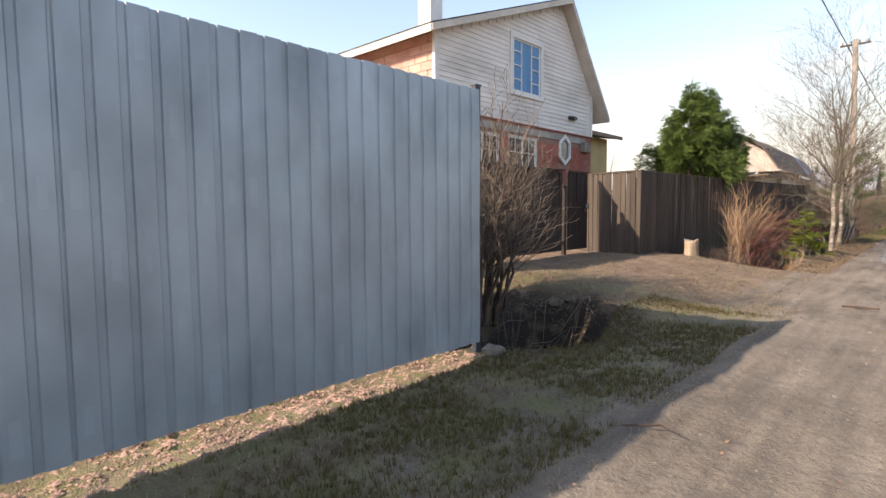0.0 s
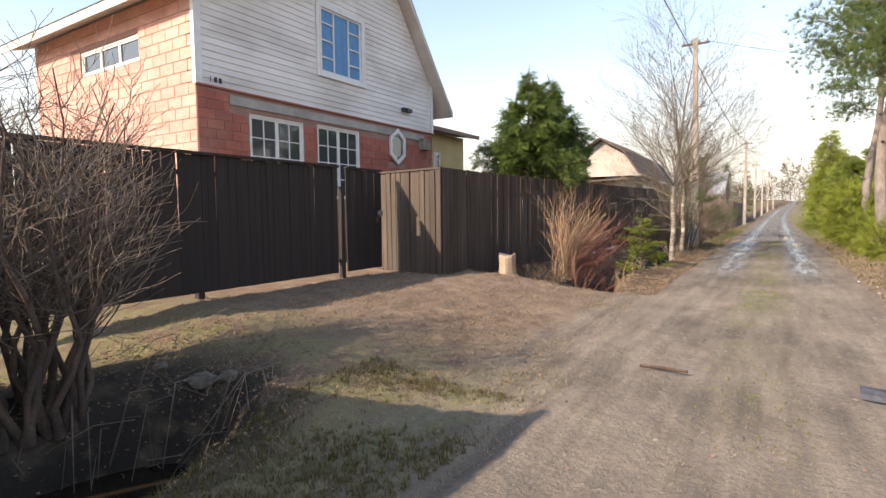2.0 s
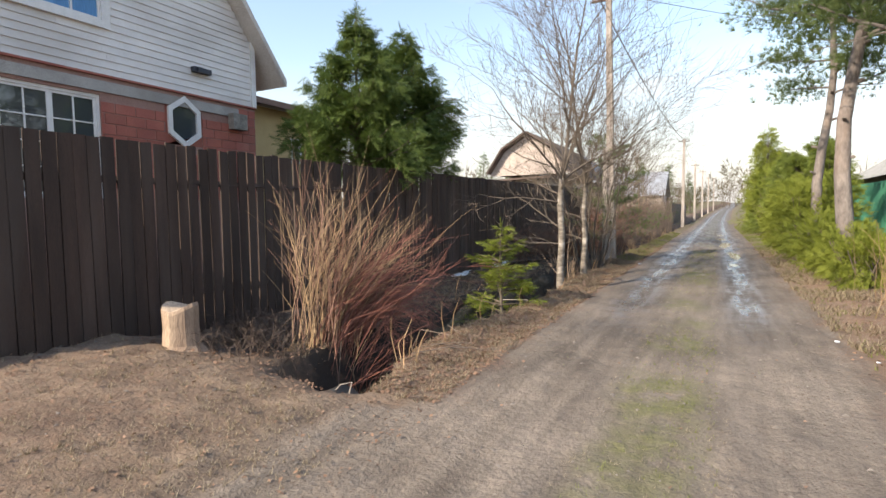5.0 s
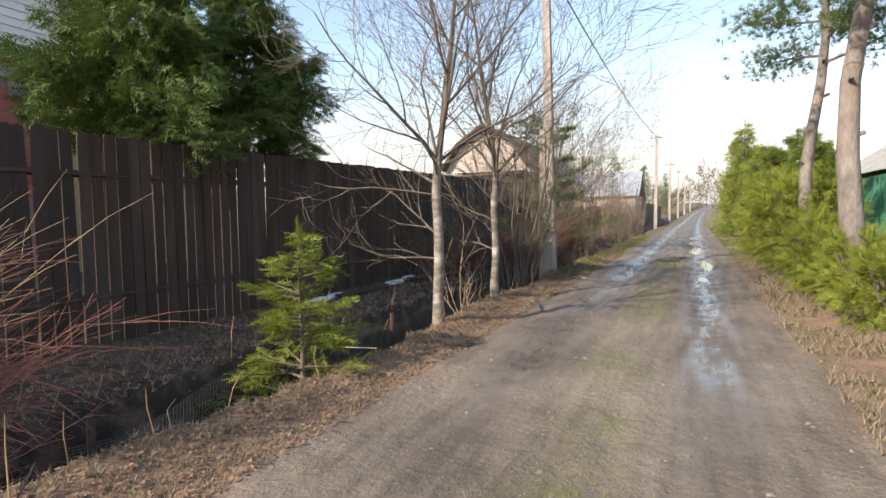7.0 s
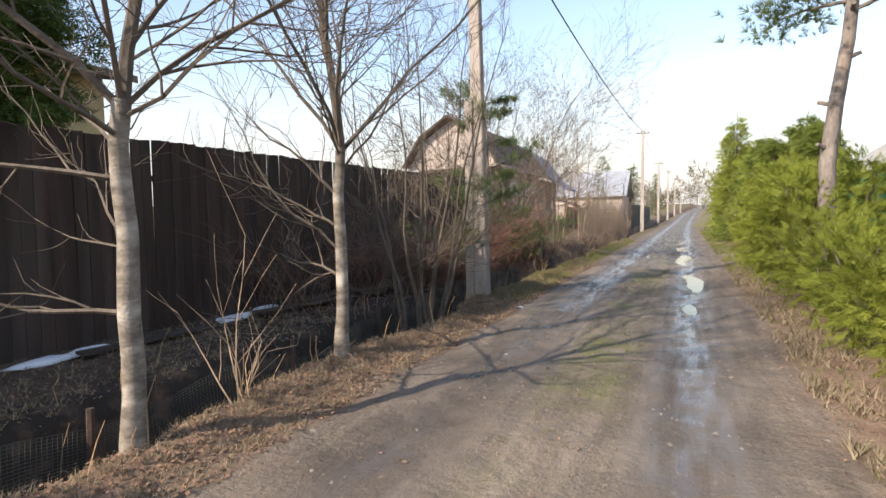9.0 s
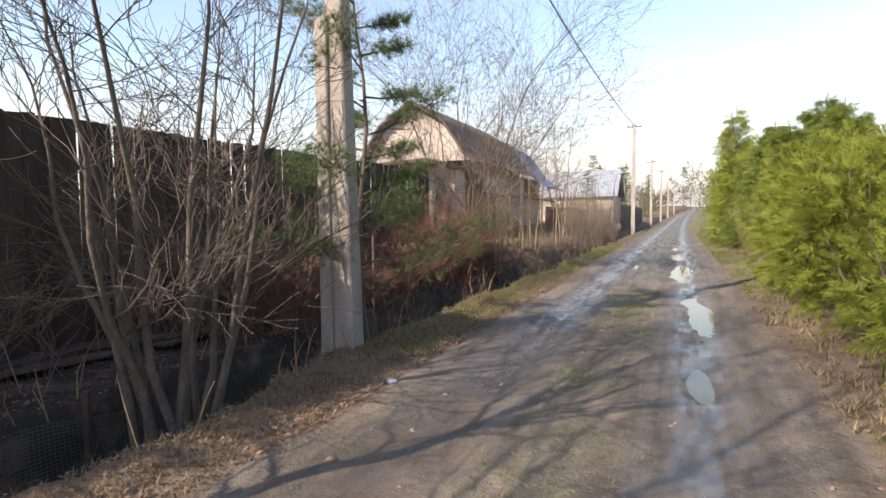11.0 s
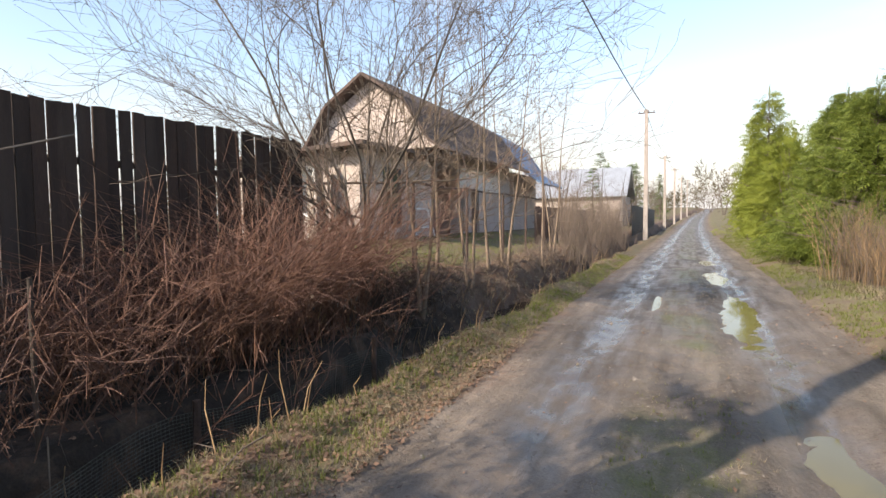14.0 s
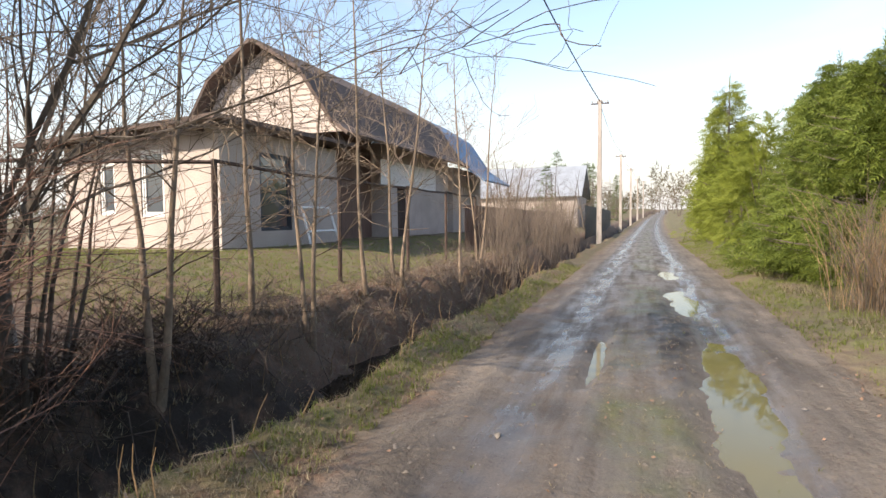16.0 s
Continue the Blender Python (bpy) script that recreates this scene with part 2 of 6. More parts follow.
M_SNOW = mat("old_snow", (0.82, 0.85, 0.90), (0.70, 0.74, 0.80), 6, 0.6)


def water(name, tint, rough=0.04):
    m = bpy.data.materials.new(name)
    m.use_nodes = True
    n, l = m.node_tree.nodes, m.node_tree.links
    b = n["Principled BSDF"]
    b.inputs["Base Color"].default_value, b.inputs["Roughness"].default_value, b.inputs["IOR"].default_value = (*tint, 1), rough, 1.33
    noi, bu, geo = n.new("ShaderNodeTexNoise"), n.new("ShaderNodeBump"), n.new("ShaderNodeNewGeometry")
    noi.inputs["Scale"].default_value = 5
    bu.inputs["Strength"].default_value, bu.inputs["Distance"].default_value = 0.03, 0.01
    l.new(geo.outputs["Position"], noi.inputs["Vector"])
    l.new(noi.outputs["Fac"], bu.inputs["Height"])
    l.new(bu.outputs["Normal"], b.inputs["Normal"])
    return m


M_MUDWATER = water("muddy_water", (0.155, 0.135, 0.062), 0.03)
M_DITCHWATER = water("dark_ditch_water", (0.018, 0.014, 0.010), 0.03)


# ---- mesh helpers ----
class Build:
    """Collects boxes, tubes and prisms into one mesh."""

    def __init__(self):
        self.v, self.f = [], []

    def add(self, verts, faces):
        o = len(self.v)
        self.v += [tuple(p) for p in verts]
        self.f += [tuple(i + o for i in q) for q in faces]
        return self

    def box(self, x0, x1, y0, y1, z0, z1, b=0.0):
        """A box with its long edges chamfered by b along z."""
        if b <= 0:
            vs = [(x, y, z) for z in (z0, z1) for x, y in ((x0, y0), (x1, y0), (x1, y1), (x0, y1))]
            return self.add(vs, [(0, 3, 2, 1), (4, 5, 6, 7), (0, 1, 5, 4), (1, 2, 6, 5), (2, 3, 7, 6), (3, 0, 4, 7)])
        ring = [(x0 + b, y0), (x1 - b, y0), (x1, y0 + b), (x1, y1 - b), (x1 - b, y1), (x0 + b, y1), (x0, y1 - b), (x0, y0 + b)]
        return self.prism(ring, z0, z1)

    def prism(self, ring, z0, z1):
        n = len(ring)
        vs = [(x, y, z0) for x, y in ring] + [(x, y, z1) for x, y in ring]
        return self.add(vs, [tuple(reversed(range(n))), tuple(range(n, 2 * n))] + [(i, (i + 1) % n, (i + 1) % n + n, i + n) for i in range(n)])

    def slab(self, corners, thick):
        """A flat plate over 3 or more corners in order, thickened downwards along its normal."""
        c = [Vector(p) for p in corners]
        nrm = (c[1] - c[0]).cross(c[2] - c[0]).normalized()
        n = len(c)
        vs = c + [p - nrm * thick for p in c]
        return self.add(vs, [tuple(range(n)), tuple(reversed(range(n, 2 * n)))] + [(i, i + n, (i + 1) % n + n, (i + 1) % n) for i in range(n)])

    def tube(self, pts, radii, sides=5, close=True):
        pts = [Vector(p) for p in pts]
        vs, k = [], len(pts)
        ref = Vector((0.31, 0.17, 0.93)) if abs((pts[-1] - pts[0]).normalized().z) < 0.8 else Vector((0.9, 0.2, 0.1))
        for i, p in enumerate(pts):
            d = (pts[min(i + 1, k - 1)] - pts[max(i - 1, 0)]).normalized()
            a = d.cross(ref).normalized()
            c = d.cross(a)
            for j in range(sides):
                t = 2 * math.pi * j / sides
                vs.append(p + (a * math.cos(t) + c * math.sin(t)) * radii[i])
        fs = [(i * sides + j, i * sides + (j + 1) % sides, (i + 1) * sides + (j + 1) % sides, (i + 1) * sides + j) for i in range(k - 1) for j in range(sides)]
        if close:
            fs += [tuple(reversed(range(sides))), tuple((k - 1) * sides + j for j in range(sides))]
        return self.add(vs, fs)

    def mesh(self, name, material, smooth=False):
        me = bpy.data.meshes.new(name)
        me.from_pydata(self.v, [], self.f)
        me.materials.append(material)
        if smooth:
            me.polygons.foreach_set("use_smooth", [True] * len(me.polygons))
        me.update()
        return me


def weld(me):
    """Join touching corners, so that a wall cut round its openings is one piece."""
    bm = bmesh.new()
    bm.from_mesh(me)
    bmesh.ops.remove_doubles(bm, verts=bm.verts, dist=0.0005)
    bm.to_mesh(me)
    bm.free()


def part(name, build, material, parent=None, label="", smooth=False):
    me = build.mesh(name, material, smooth) if isinstance(build, Build) else build
    if name in ("wall", "frame", "sash", "trim"):
        weld(me)
    ob = new(name, me)
    if parent:
        ob.parent = parent
    return tagged(ob, label)


def thing(name, label, category, at=(0, 0, 0), group="", kind="", rz=0.0):
    ob = new(name)
    ob.empty_display_size = 0.2
    ob.matrix_basis = pose(*at, 0, 0, rz)
    return tagged(ob, label, category, group, kind)


def array_mesh(name, verts, faces, material, smooth=False):
    """A mesh from numpy arrays: verts (n, 3), faces (m, k)."""
    me = bpy.data.meshes.new(name)
    n, (m, k) = len(verts), faces.shape
    me.vertices.add(n)
    me.vertices.foreach_set("co", np.ascontiguousarray(verts, np.float32).ravel())
    me.loops.add(m * k)
    me.loops.foreach_set("vertex_index", np.ascontiguousarray(faces, np.int32).ravel())
    me.polygons.add(m)
    me.polygons.foreach_set("loop_start", np.arange(0, m * k, k, dtype=np.int32))
    me.polygons.foreach_set("loop_total", np.full(m, k, np.int32))
    if smooth:
        me.polygons.foreach_set("use_smooth", np.ones(m, bool))
    me.materials.append(material)
    me.update(calc_edges=True)
    return me


def strewn(name, template, faces, pos, xaxis, zaxis, scale, material):
    """Copies of a small template, laid at pos with the given long axis and up axis, in one mesh."""
    x = xaxis / np.maximum(np.linalg.norm(xaxis, axis=1, keepdims=True), 1e-9)
    y = np.cross(zaxis, x)
    y /= np.maximum(np.linalg.norm(y, axis=1, keepdims=True), 1e-9)
    z = np.cross(x, y)
    s = np.asarray(scale).reshape(-1, 1, 1)
    t = np.asarray(template, float)[None]
    v = pos[:, None] + s * (t[..., :1] * x[:, None] + t[..., 1:2] * y[:, None] + t[..., 2:] * z[:, None])
    f = np.asarray(faces)[None] + (np.arange(len(pos)) * len(template))[:, None, None]
    return array_mesh(name, v.reshape(-1, 3), f.reshape(-1, f.shape[-1]), material)


RNG = np.random.default_rng(7)
RND = random.Random(11)


# ---- ground ----
def step(a, b, v):
    t = np.clip((v - a) / (b - a), 0, 1)
    return t * t * (3 - 2 * t)


def waves(x, y, f, seed):
    """Cheap smooth noise of about -1 to 1."""
    r = np.random.default_rng(seed)
    out = 0
    for k in range(7):
        a, p, q = r.uniform(0, 6.28), r.uniform(0, 6.28), f * r.uniform(0.6, 1.9)
        out = out + np.sin((x * math.cos(a) + y * math.sin(a)) * q * 6.28 + p)
    return out / 3.2


# puddles: x, y, half width, half length, turn
PUDDLES = [(0.61, 33.9, 0.24, 1.95, -0.05), (0.53, 38.7, 0.22, 1.45, 0.0), (0.45, 42.8, 0.20, 1.1, 0.0), (0.80, 28.3, 0.17, 1.65, 0.03), (-0.44, 34.8, 0.06, 0.9, 0.0), (0.74, 25.0, 0.10, 0.5, 0.0)]
WATER_Z = -0.045


def bend(y):
    """How far the road has swung to the right at y."""
    v = np.clip(np.asarray(y, float) - 50, 0, 110)
    return 0.00022 * v * v + 0.048 * np.maximum(np.asarray(y, float) - 160, 0)


def rise(y):
    """Gentle climb of the far land."""
    v = np.clip(np.asarray(y, float) - 55, 0, 60)
    return 0.00021 * v * v + 0.025 * np.clip(np.asarray(y, float) - 115, 0, 160)


def height(x, y):
    x, y = np.asarray(x, float) - bend(y), np.asarray(y, float)
    wob = 0.12 * waves(x * 0.2, y, 0.35, 3) + 0.05 * waves(x, y, 1.3, 4)
    z = 0.012 * waves(x, y, 0.5, 5) + 0.008 * waves(x, y, 2.2, 6) + 0.004 * waves(x, y, 6.0, 9)
    # forecourt before the gate
    court = step(4.8, 7.4, y) * (1 - step(12.0, 13.2, y))
    z = z + court * 0.30 * step(-1.6, -4.6, x)
    # worn strip under the tin fence
    z = z - 0.08 * np.exp(-(((x + 3.12) / 0.30) ** 4)) * (1 - step(3.2, 3.7, y))
    z = z + 0.18 * step(-4.4, -5.2, x) * step(12.5, 14, y) * (1 - step(31, 34, y)) * 0.4
    z = z + 0.15 * step(-4.0, -7, x) * (1 - step(4.8, 7, y))
    # verge along the road
    z = z + 0.07 * step(-1.75, -2.05, x + wob * 0.5) * step(12.2, 13.5, y)
    z = z + 0.09 * step(1.65, 2.3, x - wob) + 0.10 * step(2.4, 4.5, x)
    # wheel ruts
    on = 1 - step(1.3, 1.7, np.abs(x))
    for cx, dp in ((-0.8, 0.030), (0.66, 0.032)):
        cxx = cx + 0.05 * waves(x * 0, y, 0.12, 8)
        z = z - dp * np.exp(-(((x - cxx) / 0.24) ** 2)) * step(11, 18, y) * (0.8 + 0.3 * waves(x * 0, y, 0.3, 12))
        z = z + 0.016 * np.exp(-(((np.abs(x - cxx) - 0.37) / 0.09) ** 2)) * step(20, 28, y) * (1 + 0.8 * waves(x, y, 0.9, 14))
    for px, py, hw, hl, tn in PUDDLES:
        u = (x - px) * math.cos(tn) + (y - py) * math.sin(tn)
        v = (y - py) * math.cos(tn) - (x - px) * math.sin(tn)
        d = (u / hw + 0.22 * waves(x * 0, y, 0.6, 21)) ** 2 + (v / hl) ** 2 + 0.14 * waves(x, y, 2.0, 22)
        z = np.where(d < 2.2, np.minimum(z, WATER_Z + 0.03 * (d - 1.0)), z)
    z = z + on * 0.010 * np.abs(waves(x, y, 3.1, 31)) * step(22, 28, y)
    z = z + on * 0.022 * np.abs(waves(x, y, 4.3, 32)) * np.exp(-(((x - 0.2) / 0.22) ** 2) - ((y - 36.0) / 2.2) ** 2)
    # tread of a tyre along the near rut
    z = z - on * 0.014 * np.exp(-(((x + 0.52 + 0.03 * np.sin(y * 0.9)) / 0.045) ** 2)) * step(29, 31, y)
    # ditch beside the road
    run = step(12.35, 12.9, y + 0.5 * wob)
    dig = run * step(-2.20, -2.44, x + wob)
    up1 = step(-3.02, -3.14, x)
    up2 = step(-2.85, -3.7, x + 1.3 * wob)
    soft = step(30.6, 31.6, y)
    up = up1 * (1 - soft) + up2 * soft
    z = z - (0.66 + 0.05 * waves(x, y, 0.8, 41)) * dig * (1 - up)
    z = z + step(30.8, 32, y) * step(-2.7, -3.1, x) * (1 - step(-4.3, -5.0, x)) * (0.05 * waves(x, y, 1.1, 43) + 0.03 * waves(x, y, 2.8, 44))
    # bank and lawn of the second yard
    z = z + step(31.5, 35, y) * (0.25 * step(-3.0, -3.9, x + wob) + 0.40 * step(-4.4, -8.0, x))
    # open pit before the tin fence
    d = ((x + 3.30 + 0.10 * waves(x, y, 0.5, 51)) / 0.88) ** 2 + ((y - 5.0) / 1.25) ** 2
    z = z - 0.72 * (1 - step(0.30, 1.1, d)) - 0.16 * (1 - step(0.8, 2.4, d)) * step(-3.0, -4.0, x)
    # rough soil off the road
    off = 1 - on
    z = z + off * (0.012 * waves(x, y, 3.2, 61) + 0.010 * waves(x, y, 7.0, 62)) * step(60, 30, np.abs(y))
    return z + rise(y)


def lines(*spans):
    out = []
    for a, b, d in spans:
        out.append(np.arange(a, b, d))
    return np.concatenate(out + [np.array([spans[-1][1]])])


gx = lines((-900, -60, 120), (-60, -16, 4), (-16, -7.6, 0.5), (-7.6, 3.2, 0.075), (3.2, 12, 0.4), (12, 60, 4), (60, 900, 120))
gy = lines((-300, -20, 40), (-20, -2, 1.5), (-2, 42, 0.085), (42, 62, 0.25), (62, 130, 2), (130, 400, 15), (400, 2000, 160))
GX, GY = np.meshgrid(gx, gy)
GZ = height(GX, GY)


def soil(name):
    """Earth: trodden grey road dirt and brown soil, with litter, moss, muddy black that also holds painted shade, and
    damp where the cover says so.
    """
    m = bpy.data.materials.new(name)
    m.use_nodes = True
    n, l = m.node_tree.nodes, m.node_tree.links
    b = n["Principled BSDF"]
    geo = n.new("ShaderNodeNewGeometry")

    def tex(scale, detail, stretch=None):
        t = n.new("ShaderNodeTexNoise")
        t.inputs["Scale"].default_value, t.inputs["Detail"].default_value, t.inputs["Roughness"].default_value = scale, detail, 0.6
        src = geo.outputs["Position"]
        if stretch:
            mp = n.new("ShaderNodeMapping")
            mp.inputs["Scale"].default_value = stretch
            l.new(src, mp.inputs["Vector"])
            src = mp.outputs["Vector"]
        l.new(src, t.inputs["Vector"])
        return t.outputs["Fac"]

    def ramp(src, stops):
        r = n.new("ShaderNodeValToRGB")
        e = r.color_ramp.elements
        e[0].position, e[0].color = stops[0][0], (*stops[0][1], 1)
        e[1].position, e[1].color = stops[-1][0], (*stops[-1][1], 1)
        for p, c in stops[1:-1]:
            e.new(p).color = (*c, 1)
        l.new(src, r.inputs["Fac"])
        return r.outputs["Color"]

    def span(src, lo, hi, to_lo=0.0, to_hi=1.0):
        r = n.new("ShaderNodeMapRange")
        for k, v in (("From Min", lo), ("From Max", hi), ("To Min", to_lo), ("To Max", to_hi)):
            r.inputs[k].default_value = v
        l.new(src, r.inputs["Value"])
        return r.outputs["Result"]

    def calc(op, x, y):
        q = n.new("ShaderNodeMath")
        q.operation, q.use_clamp = op, True
        for k, v in ((0, x), (1, y)):
            if isinstance(v, float):
                q.inputs[k].default_value = v
            else:
                l.new(v, q.inputs[k])
        return q.outputs["Value"]

    def mix(fac, x, y, blend="MIX"):
        q = n.new("ShaderNodeMix")
        q.data_type, q.blend_type = "RGBA", blend
        for k, v in (("Factor", fac), ("A", x), ("B", y)):
            if isinstance(v, float):
                q.inputs[k].default_value = v
            elif isinstance(v, tuple):
                q.inputs[k].default_value = (*v, 1)
            else:
                l.new(v, q.inputs[k])
        return q.outputs["Result"]

    broad, mid, fine, grit = tex(0.55, 5), tex(3.2, 7), tex(16, 6), tex(70, 4)
    drag = tex(2.0, 5, (3.0, 0.35, 1))
    speck = tex(38, 3)
    dirt = ramp(calc("ADD", calc("MULTIPLY", broad, 0.5), calc("MULTIPLY", drag, 0.5)), [(0.38, (0.094, 0.076, 0.060)), (0.5, (0.162, 0.133, 0.106)), (0.62, (0.238, 0.197, 0.157))])
    earth = ramp(calc("ADD", calc("MULTIPLY", broad, 0.4), calc("MULTIPLY", mid, 0.6)), [(0.34, (0.090, 0.062, 0.044)), (0.5, (0.175, 0.125, 0.087)), (0.68, (0.31, 0.23, 0.16))])
    at, at2 = n.new("ShaderNodeAttribute"), n.new("ShaderNodeAttribute")
    at.attribute_name, at2.attribute_name = "cover", "worn"
    sp, sp2 = n.new("ShaderNodeSeparateColor"), n.new("ShaderNodeSeparateColor")
    l.new(at.outputs["Color"], sp.inputs["Color"])
    l.new(at2.outputs["Color"], sp2.inputs["Color"])
    worn = span(calc("ADD", calc("MULTIPLY", sp2.outputs["Red"], 0.7), calc("MULTIPLY", mid, 0.6)), 0.5, 0.8)
    col = mix(worn, earth, dirt)
    # scattered crumbs of bark and old leaf
    col = mix(calc("MULTIPLY", span(speck, 0.60, 0.68), sp2.outputs["Green"]), col, (0.085, 0.052, 0.036))
    col = mix(calc("MULTIPLY", span(fine, 0.62, 0.70), 0.6), col, (0.30, 0.245, 0.18))
    col = mix(calc("MULTIPLY", sp.outputs["Red"], span(fine, 0.36, 0.60)), col, (0.185, 0.108, 0.072))
    col = mix(calc("MULTIPLY", sp.outputs["Green"], span(mid, 0.36, 0.62)), col, mix(fine, (0.078, 0.084, 0.028), (0.18, 0.178, 0.065)))
    # near-black for wet ditch soil, and for shade painted into the ground
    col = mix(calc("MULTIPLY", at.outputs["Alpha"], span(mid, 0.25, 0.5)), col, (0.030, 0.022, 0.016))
    damp = calc("MULTIPLY", sp.outputs["Blue"], span(calc("ADD", calc("MULTIPLY", drag, 0.6), calc("MULTIPLY", mid, 0.4)), 0.32, 0.54))
    col = mix(damp, col, mix(1.0, col, (0.60, 0.59, 0.59), "MULTIPLY"))
    col = mix(0.55, col, grit, "OVERLAY")
    l.new(col, b.inputs["Base Color"])
    l.new(span(damp, 0.0, 0.9, 0.93, 0.24), b.inputs["Roughness"])
    last = None
    for src, dist in ((mid, 0.05), (fine, 0.035), (grit, 0.012)):
        bu = n.new("ShaderNodeBump")
        bu.inputs["Distance"].default_value = dist
        l.new(span(damp, 0.0, 0.9, 0.62, 0.06), bu.inputs["Strength"])
        l.new(src, bu.inputs["Height"])
        if last:
            l.new(last, bu.inputs["Normal"])
        last = bu.outputs["Normal"]
    l.new(last, b.inputs["Normal"])
    return m


M_SOIL = soil("earth")
M_ROAD = M_SOIL


def cover_of(x, y):
    """Shares of leaf litter, grass, damp, and muddy black with painted shade on the ground."""
    x = x - bend(y)
    court = step(5, 7, y) * (1 - step(11.5, 13, y)) * step(-1.8, -3.4, x)
    litter = step(-1.35, -1.95, x + 0.2 * waves(x, y, 0.6, 71)) * step(12.2, 13.4, y)
    litter = np.maximum(litter, 0.45 * court)
    litter = np.maximum(litter, 0.8 * step(1.2, 1.9, x + 0.2 * waves(x, y, 0.7, 73)) * (1 - step(27, 31, y)))
    green = (1 - step(0.15, 0.42, np.abs(x + 0.05))) * step(8, 12, y) * 0.9 * np.clip(0.5 + waves(x, y, 0.4, 72), 0, 1)
    green = np.maximum(green, step(1.5, 2.0, x) * step(26, 31, y) * 1.0)
    green = np.maximum(green, step(-1.2, -1.8, x) * (1 - step(6.6, 8.5, y)) * 0.8)
    green = np.maximum(green, step(-3.9, -5.0, x) * step(33, 36, y) * 1.6)
    green = np.maximum(green, step(-1.5, -1.9, x) * (1 - step(-2.3, -2.6, x)) * step(24, 26, y) * 0.8)
    damp = 0
    for cx, w in ((-0.82, 0.42), (0.72, 0.38)):
        damp = np.maximum(damp, np.exp(-(((x - cx) / w) ** 2) * 1.1) * step(14, 18, y))
    damp = np.maximum(damp, (1 - step(1.0, 1.5, np.abs(x))) * 0.6 * step(28, 33, y))
    # ditch soil, blackened on to the plank fence to deepen the fence's shade
    mud_shade = step(12.5, 13.0, y) * step(-2.25, -2.5, x) * (1 - 0.35 * step(-3.2, -4.2, x) * (1 - step(19, 22, y))) * (1 - 0.85 * step(32.6, 34.4, y) * step(-2.95, -3.35, x)) * (1 - step(32, 36, y) * step(-4.2, -4.8, x))
    churn = np.exp(-(((x - 0.22 - 0.05 * waves(x, y, 0.5, 74)) / 0.17) ** 2) - ((y - 36.0) / 1.9) ** 2) + 0.8 * np.exp(-(((x - 0.5) / 0.45) ** 2) - ((y - 36.5) / 0.55) ** 2)
    mud_shade = np.maximum(mud_shade, np.clip(churn * (1.0 + 0.7 * waves(x, y, 2.2, 75)), 0, 1))
    mud_shade = np.maximum(mud_shade, 0.45 * np.exp(-(((x + 0.62) / 0.10) ** 2)) * step(31, 33, y) * np.clip(0.3 + waves(x, y, 1.2, 76), 0, 1))
    # same black round the pit, darkening it beyond its own soil
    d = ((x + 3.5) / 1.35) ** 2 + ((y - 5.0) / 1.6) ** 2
    mud_shade = np.maximum(mud_shade, 1 - step(0.6, 1.3, d))
    return np.clip(np.stack([litter, green, damp, mud_shade], -1), 0, 1)


def worn_of(x, y):
    """Share of trodden road dirt, and of crumbs."""
    x = x - bend(y)
    edge = np.where(y < 12.4, -2.0, -1.55)
    w = step(edge - 0.7, edge + 0.5, x) * (1 - step(1.35, 1.75, x))
    crumbs = 0.35 + 0.65 * step(0.3, 1.4, np.abs(x + 0.1))
    return np.clip(np.stack([w, crumbs, 0 * x, np.ones_like(x)], -1), 0, 1)


def terrain(name, keep, material):
    ny, nx = GX.shape
    idx = np.arange(nx * ny).reshape(ny, nx)
    quads = np.stack([idx[:-1, :-1], idx[:-1, 1:], idx[1:, 1:], idx[1:, :-1]], -1)[keep]
    used, inv = np.unique(quads, return_inverse=True)
    xyz = np.stack([GX.ravel(), GY.ravel(), GZ.ravel()], -1)[used]
    me = array_mesh(name, xyz, inv.reshape(-1, 4), material, True)
    col = me.color_attributes.new("cover", "FLOAT_COLOR", "POINT")
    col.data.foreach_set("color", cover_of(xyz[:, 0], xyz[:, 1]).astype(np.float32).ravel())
    col = me.color_attributes.new("worn", "FLOAT_COLOR", "POINT")
    col.data.foreach_set("color", worn_of(xyz[:, 0], xyz[:, 1]).astype(np.float32).ravel())
    return new(name, me)


cxs, cys = 0.5 * (GX[:-1, :-1] + GX[1:, 1:]), 0.5 * (GY[:-1, :-1] + GY[1:, 1:])
rag = 0.10 * waves(cxs, cys, 0.8, 81) + 0.06 * waves(cxs, cys, 2.5, 82)
is_road = (cxs - bend(cys) > np.where(cys < 12, -1.55, -1.62) + rag) & (cxs - bend(cys) < 1.55 + rag) & (cys > -20) & (cys < 400)
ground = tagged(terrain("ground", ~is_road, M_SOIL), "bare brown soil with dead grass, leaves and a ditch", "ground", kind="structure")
road = tagged(terrain("road", is_road, M_ROAD), "grey dirt road with wet wheel ruts and puddles", "road", kind="structure")

for px, py, hw, hl, tn in PUDDLES:
    ring = [(px + 1.6 * (hw * math.cos(a)) * math.cos(tn) - 1.3 * hl * math.sin(a) * math.sin(tn), py + 1.3 * hl * math.sin(a) * math.cos(tn) + 1.6 * hw * math.cos(a) * math.sin(tn)) for a in [i * math.pi / 12 for i in range(24)]]
    b = Build().add([(x, y, WATER_Z) for x, y in ring], [tuple(range(24))])
    pd = part("puddle", b, M_MUDWATER)
    tagged(pd, "shallow muddy puddle in a wheel rut of the road", "puddle", "puddles in the ruts", "structure")
b = Build().add([(-3.9, 29.4, -0.44), (-2.1, 29.4, -0.44), (-2.1, 75, -0.44), (-3.9, 75, -0.44)], [(0, 1, 2, 3)])
